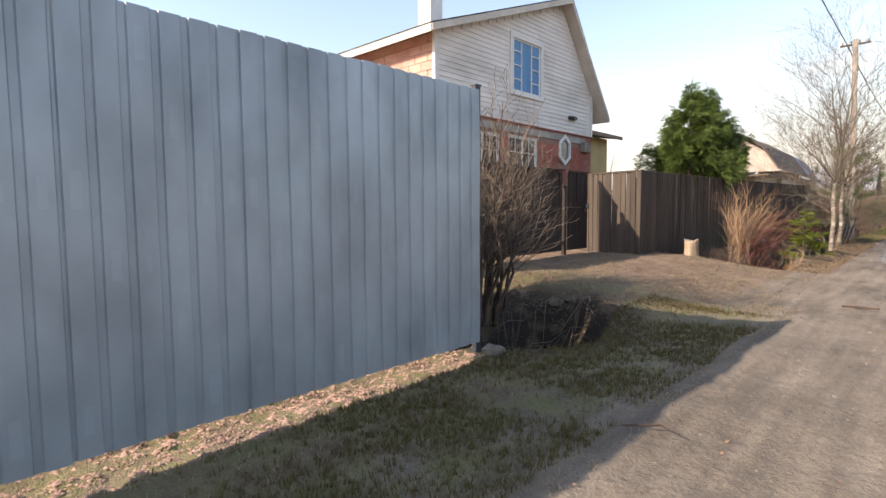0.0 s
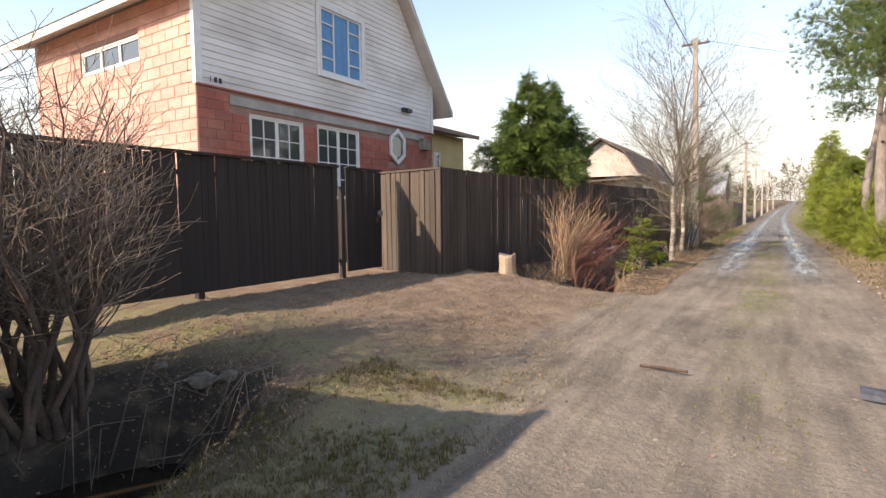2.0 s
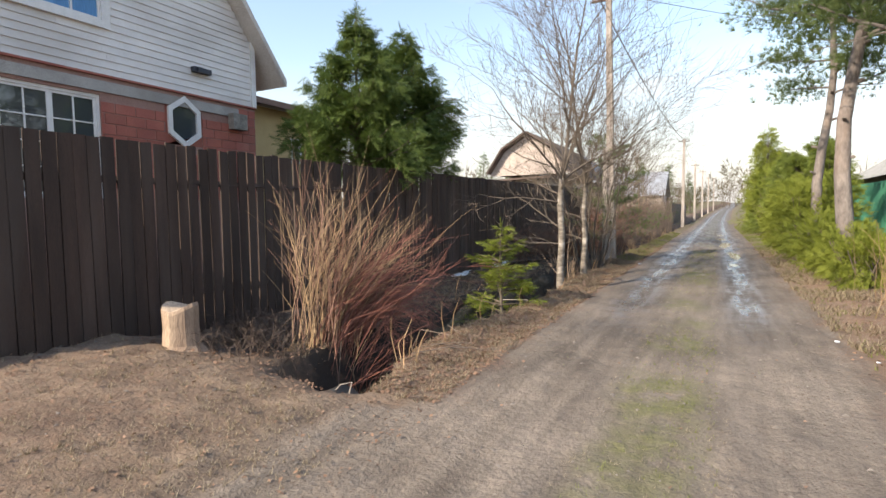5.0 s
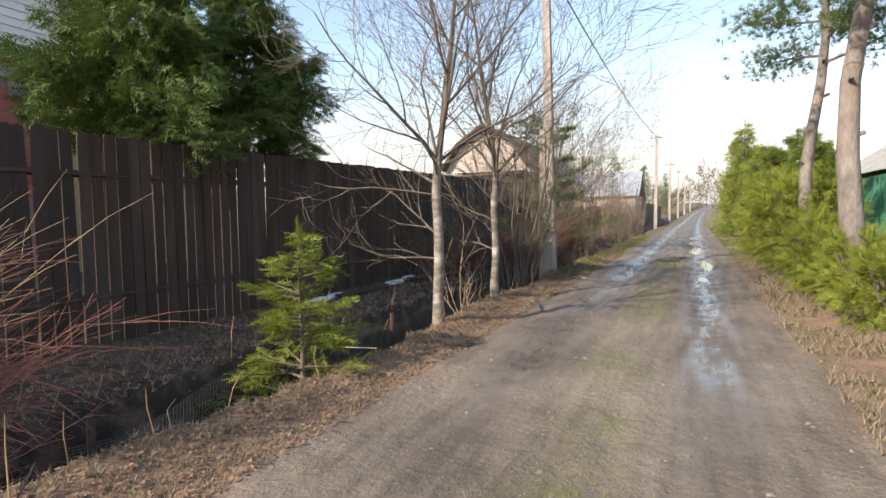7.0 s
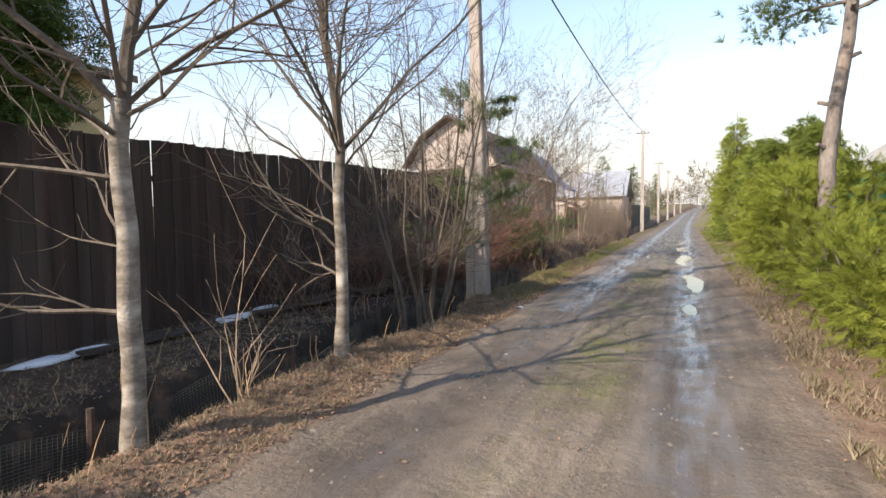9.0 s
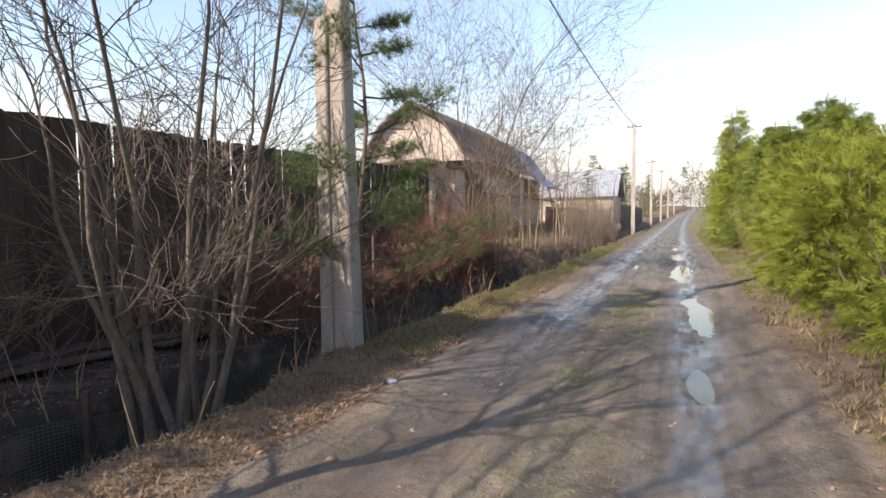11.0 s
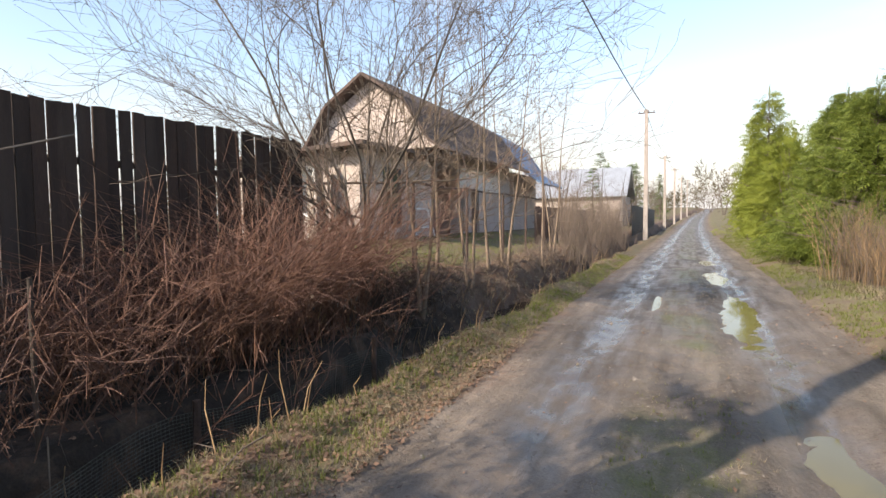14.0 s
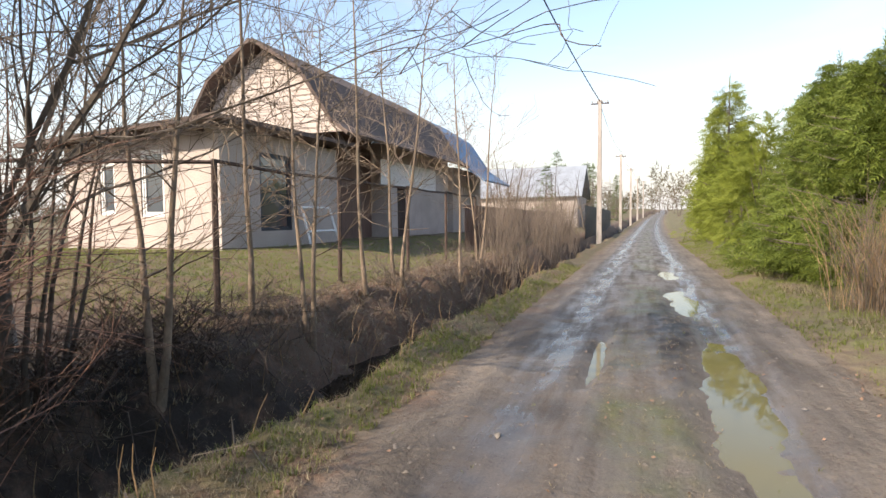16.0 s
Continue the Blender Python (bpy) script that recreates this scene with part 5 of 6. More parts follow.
def bare_tree(x, y, h, r, seed, label, trunk_mat=None, twig_mat=None, stems=1, first=0.25, limbs=9, depth=2, wide=0.7, reach=0.42, lean=(0, 0), name="bare_tree", group="", forks=1, z=None, fan=0.25, foot=0.35, crook=0.006):
    """A leafless tree: one or more tapering stems, limbs and twigs."""
    rr = random.Random(seed)
    t = thing(name, label, "tree", (x, y, (gz(x, y) if z is None else z) - 0.05), group)
    trunk, crown = Build(), Build()
    for s in range(stems):
        a0 = 6.28 * s / stems + rr.uniform(-0.4, 0.4)
        out = Vector((math.cos(a0), math.sin(a0), 0)) * (0 if stems == 1 else fan)
        hh = h * (1 if stems == 1 else rr.uniform(0.7, 1.05))
        n = 8
        base = Vector((out.x * foot * rr.uniform(0.2, 1.2), out.y * foot * rr.uniform(0.2, 1.2), 0))
        pts = [base + Vector((lean[0] * hh * (i / n) ** 1.2 + out.x * hh * 0.55 * (i / n) + crook * hh * math.sin(i * 1.3 + seed + s), lean[1] * hh * i / n + out.y * hh * 0.55 * (i / n) + crook * hh * math.cos(i * 1.7 + seed + 2.3 * s), hh * i / n)) for i in range(n + 1)]
        rad = [max(0.004, r * (1 - 0.9 * (i / n) ** 0.9)) * (1.3 if i == 0 else 1) for i in range(n + 1)]
        trunk.tube(pts, rad, 8, False)
        for k in range(limbs):
            u = first + (0.98 - first) * (k + rr.random() * 0.8) / limbs
            i = min(n - 1, int(u * n))
            p = pts[i].lerp(pts[i + 1], u * n - i)
            a = k * 2.4 + rr.uniform(-0.5, 0.5)
            d = Vector((math.cos(a), math.sin(a), rr.uniform(0.1, 0.4) + 0.55 * u))
            grow(crown, p, d, h * reach * (1.15 - u) * rr.uniform(0.75, 1.25) + 0.25, max(0.005, rad[i] * 0.34), depth, rr, 0.30, forks, wide, 6, rise=0.10)
    part("trunk", trunk, trunk_mat or M_BARK, t, smooth=True)
    tagged(part("crown", crown, twig_mat or M_TWIG, t), kind="stuff")
    return t


def forked_tree(x, y, h, r, fork, seed, label, stems, low, trunk_mat, twig_mat, depth=3, rise_=0.10, wide=0.75, bend_=0.20, segs=7, thick=0.31):
    """A leafless tree with one short trunk that splits into upswept stems (turn, tilt, share of length), with low limbs (height, turn, length, climb)."""
    rr = random.Random(seed)
    t = thing("bare_tree", label, "tree", (x, y, gz(x, y) - 0.05))
    trunk, crown = Build(), Build()
    n = 9
    pts = [Vector((0.018 * math.sin(1.3 * i + seed), 0.018 * math.cos(1.7 * i + seed), fork * i / n)) for i in range(n + 1)]
    rad = [r * (1.35 if i == 0 else 1.08 if i == 1 else 1.0 - 0.28 * i / n) * (1 + 0.05 * math.sin(3.1 * i)) for i in range(n + 1)]
    trunk.tube(pts, rad, 9, False)
    for az, tilt, share in stems:
        d = Vector((math.cos(az) * math.sin(tilt), math.sin(az) * math.sin(tilt), math.cos(tilt)))
        grow(crown, pts[-1] - Vector((0, 0, 0.05)), d, (h - fork) * share, r * (0.62 if tilt < 0.15 else thick) * rr.uniform(0.9, 1.15), depth, rr, bend_ * (0.45 if tilt < 0.15 else 1), 1, wide, segs + (3 if tilt < 0.15 else 0), rise_)
    for z0, az, ln, climb in low:
        i = min(n - 1, int(z0 / fork * n))
        p = pts[i].lerp(pts[i + 1], z0 / fork * n - i)
        grow(crown, p, Vector((math.cos(az), math.sin(az), climb)), ln, r * 0.25, 2, rr, 0.30, 1, 0.8, 6, 0.08)
    part("trunk", trunk, trunk_mat, t, smooth=True)
    tagged(part("crown", crown, twig_mat, t), kind="stuff")
    return t


def thicket(x, y, n, rx, ry, h, seed, material, label, name="bare_shrub", lean=(0, 0), droop=0.2, twigs=2, r=0.006, group="", z=None, material2=None, spread=0.38, kink=0.025):
    """A clump of thin arching canes with side twigs."""
    rr = random.Random(seed)
    z0 = gz(x, y) if z is None else z
    t = thing(name, label, "shrub", (x, y, z0), group)
    bs = [Build(), Build()]
    for i in range(n):
        px, py = rx * rr.gauss(0, 0.45), ry * rr.gauss(0, 0.45)
        pz = gz(x + px, y + py) - z0 - 0.03 if z is None else -0.03
        b = bs[i % 2 if material2 else 0]
        a = rr.uniform(0, 6.28)
        hh = h * rr.uniform(0.55, 1.08)
        o = Vector((math.cos(a) * rr.uniform(0.05, spread) + lean[0], math.sin(a) * rr.uniform(0.05, spread) + lean[1], 0)) * hh
        p0 = Vector((px, py, pz))
        pts = [p0 + o * (u ** 1.5) + Vector((rr.uniform(-1, 1) * kink * hh, rr.uniform(-1, 1) * kink * hh, hh * (u - droop * u * u * rr.uniform(0.4, 1.3)))) for u in (0, 0.25, 0.5, 0.75, 1.0)]
        q = r * rr.uniform(0.7, 1.4)
        b.tube(pts, [q, q * 0.9, q * 0.75, q * 0.55, q * 0.25], 3, False)
        for k in range(twigs):
            j = rr.randint(1, 3)
            d = (pts[j + 1] - pts[j]).normalized() + Vector((rr.uniform(-1, 1), rr.uniform(-1, 1), rr.uniform(-0.4, 0.6))) * 0.6
            l2 = hh * rr.uniform(0.12, 0.36)
            m = pts[j].lerp(pts[j + 1], rr.random())
            b.tube([m, m + d * l2 * 0.5, m + d * l2 + Vector((0, 0, -0.1 * l2))], [q * 0.5, q * 0.4, q * 0.2], 3, False)
    tagged(part("cane_clump", bs[0], material, t), kind="stuff")
    if material2:
        tagged(part("cane_clump", bs[1], material2, t), kind="stuff")
    return t


def pine(x, y, h, r, seed, crown_from, reach, label, n_limbs=16, tuft=0.17, lean=(0, 0), per=26, name="pine_tree", trunk_mat=None, z=None):
    rr = random.Random(seed)
    t = thing(name, label, "tree", (x, y, (gz(x, y) if z is None else z) - 0.05))
    n = 9
    pts = [Vector((lean[0] * h * (i / n) ** 1.3 + 0.012 * h * math.sin(1.1 * i + seed), lean[1] * h * i / n + 0.01 * h * math.cos(i + seed), h * i / n)) for i in range(n + 1)]
    rad = [r * (1 - 0.8 * i / n) * (1.18 if i == 0 else 1) for i in range(n + 1)]
    part("trunk", Build().tube(pts, rad, 10, False), trunk_mat or M_PINE, t, smooth=True)
    st = Build()
    for k in range(7):
        u = 0.25 + 0.08 * k
        i = int(u * n)
        p, a = pts[i].lerp(pts[i + 1], u * n - i), rr.uniform(0, 6.28)
        d = Vector((math.cos(a), math.sin(a), 0.3))
        st.tube([p + d * rad[i] * 0.6, p + d * (rad[i] + rr.uniform(0.3, 0.95) * min(0.17, r * 1.2))], [min(0.04, r * 0.3), min(0.03, r * 0.22)], 6)
    tagged(part("stubwork", st, trunk_mat or M_PINE, t), kind="stuff")
    limbs = Build()
    pos, ax, sc = [], [], []
    for k in range(n_limbs):
        u = crown_from + (0.98 - crown_from) * (k + rr.random() * 0.6) / n_limbs
        i = min(n - 1, int(u * n))
        p = pts[i].lerp(pts[i + 1], u * n - i)
        a = 2.4 * k + rr.uniform(-0.4, 0.4)
        ln = reach * (1.15 - 0.75 * (u - crown_from) / (1 - crown_from)) * rr.uniform(0.6, 1.15)
        d = Vector((math.cos(a), math.sin(a), rr.uniform(0.05, 0.4)))
        path = grow(limbs, p, d, ln, max(0.012, rad[i] * 0.35), 1, rr, 0.15, 1, 0.6, 4)
        for s in range(per):
            w = rr.uniform(0.35, 1.0) * 4
            j = min(3, int(w))
            c = path[j].lerp(path[j + 1], w - j)
            off = Vector((rr.gauss(0, 1), rr.gauss(0, 1), rr.gauss(0, 0.55))) * ln * (0.17 if h > 6 else 0.09)
            pos.append(c + off)
            ax.append(off.normalized() * 0.6 + Vector((rr.uniform(-0.5, 0.5), rr.uniform(-0.5, 0.5), 0.6)))
            sc.append(tuft * rr.uniform(0.7, 1.3))
    tagged(part("branchwork", limbs, trunk_mat or M_PINE, t), kind="stuff")
    rng = np.random.default_rng(seed)
    me = strewn("crown", *((FINE_V, FINE_F) if h < 6 else (TUFT_V, TUFT_F)), np.array([tuple(p) for p in pos]), np.array([tuple(p) for p in ax]), rng.normal(size=(len(pos), 3)), np.array(sc), M_PINENEEDLE)
    part("crown", me, None, t)
    return t


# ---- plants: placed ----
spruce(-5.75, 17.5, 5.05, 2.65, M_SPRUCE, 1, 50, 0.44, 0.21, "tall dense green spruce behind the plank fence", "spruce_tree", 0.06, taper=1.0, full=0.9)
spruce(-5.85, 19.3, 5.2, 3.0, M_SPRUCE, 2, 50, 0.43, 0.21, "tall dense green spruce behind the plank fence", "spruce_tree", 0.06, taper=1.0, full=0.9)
spruce(-2.55, 16.65, 1.86, 0.98, M_SPRUCE_YOUNG, 3, 26, 0.10, 0.13, "young light green spruce on the ditch bank", "young_spruce", 0.12)
spruce(2.45, 15.3, 1.65, 0.60, M_SPRUCE_YOUNG, 4, 24, 0.06, 0.15, "young spruce on the grass verge", "young_spruce", 0.12)
forked_tree(-2.16, 18.6, 5.3, 0.068, 2.15, 21, "slim leafless tree with pale bark on the ditch bank", ((1.0, 0.08, 1.05), (0.3, 0.85, 0.62), (2.4, 0.6, 0.7), (4.2, 0.75, 0.66), (5.6, 0.5, 0.75)),
            ((0.98, 3.5, 1.1, 0.05), (1.25, 2.7, 1.15, 0.35), (1.72, 3.9, 1.5, 0.30), (1.85, 2.4, 1.4, 0.5), (1.95, 4.9, 1.3, 0.45), (2.05, 0.2, 1.7, 0.45)), M_BIRCH, M_BARK)
forked_tree(-2.20, 20.65, 5.1, 0.062, 1.95, 22, "slim leafless tree with pale bark on the ditch bank", ((2.0, 0.10, 1.05), (0.6, 0.6, 0.75), (3.2, 0.6, 0.75), (4.6, 0.45, 0.8), (5.5, 0.75, 0.65)),
            ((0.98, 3.4, 1.7, 1.1), (0.75, 3.0, 0.9, 0.4), (1.2, 2.5, 1.2, 0.6), (1.5, 3.6, 1.2, 0.6), (1.7, 0.3, 1.3, 0.7), (1.85, 5.0, 1.2, 0.6)), M_BIRCH, M_BARK)
bare_tree(-2.55, 22.9, 4.3, 0.034, 23, "clump of thin leafless stems beside the pole", M_BARK, M_BARK, 11, 0.30, 6, 2, 0.6, 0.22, fan=0.40, name="bare_shrub", crook=0.012)
forked_tree(-3.80, 31.55, 5.4, 0.075, 0.9, 24, "spreading many-stemmed leafless tree by the fence end", ((0.2, 0.55, 0.75), (1.2, 0.4, 0.9), (2.3, 0.5, 0.9), (3.2, 0.62, 0.85), (4.1, 0.45, 0.95), (5.0, 0.6, 0.85), (5.8, 0.2, 1.0)),
            ((0.6, 5.2, 1.6, 0.9), (0.75, 4.2, 1.7, 0.8), (0.7, 3.0, 1.5, 0.9)), M_BARK, M_BARK, rise_=0.04, wide=0.95, bend_=0.24, segs=9)
bare_tree(-4.0, 31.7, 3.4, 0.020, 26, "shoots round the foot of the leafless tree", M_BARK, M_TWIG, 12, 0.25, 6, 1, 0.6, 0.22, fan=0.30, name="bare_shrub", foot=1.2)
for i, (sx, sy, sh) in enumerate(((-3.35, 32.3, 4.6), (-3.9, 33.9, 5.2), (-3.45, 34.3, 4.6), (-3.8, 36.1, 5.6), (-3.7, 37.0, 5.0), (-3.45, 39.4, 5.4), (-3.7, 41.4, 4.8))):
    bare_tree(sx, sy, sh, 0.033, 30 + i, "thin leafless sapling on the ditch bank", M_SAPLING, M_SAPLING, 1 if i % 2 else 2, 0.26, 9, 2, 0.6, 0.22, (0.03 * math.sin(i * 2), 0.03 * math.cos(i * 3)), "sapling", "saplings along the ditch", fan=0.16)
bare_tree(-4.3, 5.25, 2.6, 0.029, 45, "old many-stemmed bare bush with cut grey stems", M_DARKSTEM, M_TWIG, 34, 0.34, 9, 1, 0.6, 0.25, fan=0.36, name="bare_bush", z=-0.12, foot=0.9, crook=0.028)
pine(-2.42, 25.05, 4.2, 0.042, 51, 0.24, 1.35, "young pine with long needles beside the pole", 24, 0.078, per=150, name="young_pine", trunk_mat=M_BARK)
pine(2.55, 22.6, 9.5, 0.17, 52, 0.50, 2.5, "tall pine with a grey scaly trunk", 19, 0.19, (0.05, 0.02), 240)
pine(2.85, 27.4, 9.2, 0.15, 53, 0.48, 2.4, "tall pine with a grey scaly trunk", 19, 0.19, (0.03, 0.0), 240)
pine(3.3, 21.0, 9.0, 0.19, 54, 0.42, 2.6, "tall pine with a grey scaly trunk", 19, 0.19, (0.01, -0.02), 240)

for i, (sx, sy, sn, sh) in enumerate(((-3.5, 12.75, 70, 0.45), (-4.1, 13.3, 80, 0.5), (-4.2, 14.6, 60, 0.4))):
    thicket(sx, sy, sn, 0.5, 0.5, sh, 186 + i, M_DARKSTEM, "low tangle of dead weeds beside the ditch", "undergrowth", (0.0, 0.1), 0.4, 6, 0.004, "undergrowth along the ditch", spread=0.9, kink=0.10)
# dark undergrowth and weeds over the far bank of the ditch
for i, (sx, sy, sn, sh) in enumerate(((-3.75, 31.6, 110, 0.95), (-3.6, 32.7, 100, 0.8), (-4.2, 32.8, 110, 0.9), (-3.7, 33.9, 80, 0.6), (-3.6, 35.4, 70, 0.55), (-3.8, 37.0, 70, 0.6), (-3.6, 38.8, 70, 0.7), (-3.7, 40.6, 80, 0.8))):
    thicket(sx, sy, sn, 0.6, 0.8, sh, 190 + i, M_DARKSTEM if i < 3 else M_TWIG, "tangled dead undergrowth on the ditch bank", "undergrowth", (0.06, 0.0), 0.45, 7, 0.0042, "undergrowth along the ditch", spread=0.95, kink=0.11)

# low bushes, then taller hedge on the far side of the road
for i, (hx, hy, hr, hh) in enumerate(((2.5, 20.2, 0.58, 0.85), (2.55, 21.3, 0.68, 1.0), (2.5, 22.5, 0.70, 1.0), (2.55, 23.7, 0.75, 1.15), (2.5, 25.0, 0.75, 1.25), (2.55, 26.3, 0.78, 1.4))):
    hedge_bush(hx, hy, [(0, 0, hh * 0.48, hr, 0.80, hh * 0.55), (0.3, 0.2, hh * 0.4, hr * 0.9, 0.7, hh * 0.45)], 6200, 0.098, 60 + i, M_THUJA, "low spreading light green conifer bush", group="low bushes along the road", far=True)
for i, (hx, hy, hr, hh) in enumerate(((2.5, 27.6, 0.92, 2.0), (2.5, 28.8, 0.95, 2.25), (2.5, 30.0, 0.98, 2.4), (2.5, 31.0, 0.95, 2.3), (3.3, 28.4, 0.9, 2.3), (3.4, 30.2, 0.9, 2.5))):
    hedge_bush(hx, hy, [(0, 0, hh * 0.42, hr, 0.95, hh * 0.46), (0.05, 0.1, hh * 0.68, hr * 0.8, 0.75, hh * 0.36)], 9500, 0.105, 70 + i, M_THUJA, "tall dense light green conifer hedge bush", group="tall hedge along the road", far=True)
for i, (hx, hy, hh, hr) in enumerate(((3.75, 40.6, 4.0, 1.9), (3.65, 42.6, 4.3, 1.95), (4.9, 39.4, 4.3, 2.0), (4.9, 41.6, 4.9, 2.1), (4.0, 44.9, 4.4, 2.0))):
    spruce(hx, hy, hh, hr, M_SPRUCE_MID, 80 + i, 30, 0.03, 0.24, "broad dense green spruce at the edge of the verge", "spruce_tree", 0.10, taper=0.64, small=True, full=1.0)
for i, (hx, hy, hr, hh) in enumerate(((3.1, 45.6, 1.35, 3.9), (3.2, 48.6, 1.2, 3.3), (3.3, 51.5, 1.3, 3.5), (3.6, 55.0, 1.3, 3.5))):
    hedge_bush(hx, hy, [(0, 0, hh * 0.42, hr, 1.35, hh * 0.46), (0.05, 0.1, hh * 0.68, hr * 0.8, 1.0, hh * 0.34)], 6000, 0.18, 90 + i, M_THUJA, "tall dense light green conifer hedge bush", group="far hedge along the road", far=True)
for i, (hx, hy, hh, hr) in enumerate(((3.9, 60.0, 7.9, 2.3), (5.0, 64.5, 6.3, 2.1), (5.2, 72.0, 6.5, 2.2), (5.6, 82.0, 8.5, 2.4), (6.6, 94.0, 7.5, 2.4))):
    spruce(hx, hy, hh, hr, M_THUJA, 100 + i, 15, 0.02, 0.50, "tall cone of green conifer beside the far road", "conifer", 0.05, taper=0.6, small=True, full=1.0)

# russet and tan canes in the ditch and before the fence
thicket(-3.30, 13.40, 55, 0.26, 0.28, 1.9, 111, M_TANSTEM, "tall tan leafless willow canes by the fence", lean=(0.04, 0.08), material2=M_BRAMBLE, twigs=6, r=0.0045, spread=0.36, kink=0.035)
thicket(-3.25, 13.65, 110, 0.20, 0.32, 1.5, 112, M_REDSTEM, "arching russet leafless canes over the ditch", lean=(0.18, 0.40), material2=M_TANSTEM, twigs=7, droop=0.30, r=0.0042, spread=0.48, kink=0.035)
thicket(-3.16, 13.75, 170, 0.18, 0.35, 1.30, 113, M_REDSTEM, "low russet leafless canes over the ditch", lean=(0.30, 0.68), twigs=7, droop=0.70, r=0.0042, spread=0.50, kink=0.035)
for i, (sx, sy, sn, sh) in enumerate(((-3.9, 25.6, 80, 1.35), (-3.8, 26.8, 70, 1.15), (-3.7, 28.0, 130, 1.35), (-3.6, 29.2, 190, 1.75), (-3.7, 30.4, 230, 2.15), (-4.2, 24.2, 100, 1.7), (-4.2, 22.4, 60, 1.5), (-3.5, 25.0, 90, 1.1), (-3.4, 26.6, 80, 0.85))):
    thicket(sx, sy, int(sn * 1.25), 0.65, 0.75, sh, 120 + i, M_BRAMBLE, "dense russet bramble thicket before the fence", "bramble_thicket", (0.12, 0.0), 0.40, 9, 0.0042, "brambles along the ditch", material2=M_TWIG if i in (0, 5, 6) else M_BRAMBLE, spread=0.85, kink=0.10)
for i in range(9):
    thicket(-3.3 - 0.4 * (i % 3), 42.5 + i * 1.9, 90, 0.8, 1.0, 2.1 + 0.3 * (i % 2), 140 + i, M_TWIG, "grey-brown leafless roadside shrub", lean=(0.02, 0), droop=0.1, twigs=4, group="shrubs along the road")
for i, (sx, sy, sh) in enumerate(((2.75, 37.7, 1.5), (3.0, 36.9, 1.1))):
    thicket(sx, sy, 240, 0.55, 0.5, sh, 160 + i, M_TANSTEM, "dry tan leafless shrub at the foot of the spruce", droop=0.1, twigs=4, material2=M_TWIG, r=0.0035)
for i, (sx, sy, sh) in enumerate(((2.6, 17.2, 1.0), (2.7, 18.4, 1.2), (2.4, 14.2, 0.7))):
    thicket(sx, sy, 70, 0.5, 0.6, sh, 170 + i, M_TANSTEM, "dry tan weeds on the verge", droop=0.15, twigs=3, r=0.004)

# far trees
far_src = bare_tree(-9.0, 66, 7.5, 0.10, 181, "leafless far tree with a fine twiggy crown", M_BARK, M_TWIG, 2, 0.15, 5, 2, 0.8, 0.4, fan=0.3, group="far bare trees", z=0)
for i, (sx, sy, s) in enumerate(((-7, 60, 0.8), (-14, 64, 1.0), (-19, 60, 1.2), (-24, 48, 1.1), (-6, 92, 1.1), (-10, 104, 1.2), (-20, 90, 1.3), (-28, 70, 1.3), (-19, 34, 1.0), (-26, 28, 1.2), (-22, 40, 1.0), (8, 110, 1.2), (12, 70, 1.0), (15, 50, 1.1), (-4.5, 82, 0.8), (-5, 120, 1.2), (6, 140, 1.3), (13, 30, 0.9), (-30, 14, 1.1), (-5, 66, 0.75), (-6.5, 70, 0.9), (-4.6, 74, 0.8), (-12, 84, 1.1), (-16, 72, 1.0), (-9, 90, 1.0), (-4.8, 100, 0.9), (2, 175, 1.0), (5, 180, 1.1), (3.5, 185, 1.0), (6.5, 172, 0.9), (-7, 56, 0.7), (-12, 60, 0.9))):
    copy_thing(far_src, pose(sx, sy, float(rise(sy)) - 0.1, 0, 0, i * 67) @ Matrix.Diagonal((s, s, s, 1)))
far_con = spruce(-11, 100, 9, 2.2, M_SPRUCE, 182, 9, 0.05, 0.65, "dark green conifer far behind the road", "conifer", small=True)
far_con["group"] = "far conifers"
for i, (sx, sy, s) in enumerate(((-5.5, 84, 0.75), (-8, 118, 1.0), (-14, 130, 1.1), (-20, 118, 1.0), (-6, 150, 1.0), (-26, 105, 1.2), (9, 120, 1.1), (7, 105, 0.9), (11, 46, 0.55), (-34, 90, 1.2), (14, 90, 1.0), (-22, 70, 0.75), (-3.8, 108, 0.6), (-7.5, 72, 0.62))):
    copy_thing(far_con, pose(sx, sy, float(rise(sy)) - 0.1, 0, 0, i * 41) @ Matrix.Diagonal((s, s, s, 1)))


# ---- things on the ground ----
def lump(r, seed, squash=0.7, sides=7, rings=4):
    """A rough stone."""
    rr = random.Random(seed)
    b = Build()
    vs, fs = [(0, 0, -r * squash)], []
    for i in range(1, rings):
        t = math.pi * i / rings
        for j in range(sides):
            a = 2 * math.pi * j / sides
            k = r * rr.uniform(0.78, 1.15)
            vs.append((k * math.sin(t) * math.cos(a), k * math.sin(t) * math.sin(a), -k * math.cos(t) * squash))
    vs.append((0, 0, r * squash))
    for j in range(sides):
        fs.append((0, 1 + (j + 1) % sides, 1 + j))
        for i in range(rings - 2):
            o = 1 + i * sides
            fs.append((o + j, o + (j + 1) % sides, o + sides + (j + 1) % sides, o + sides + j))
        o = 1 + (rings - 2) * sides
        fs.append((o + j, o + (j + 1) % sides, len(vs) - 1))
    return b.add(vs, fs)


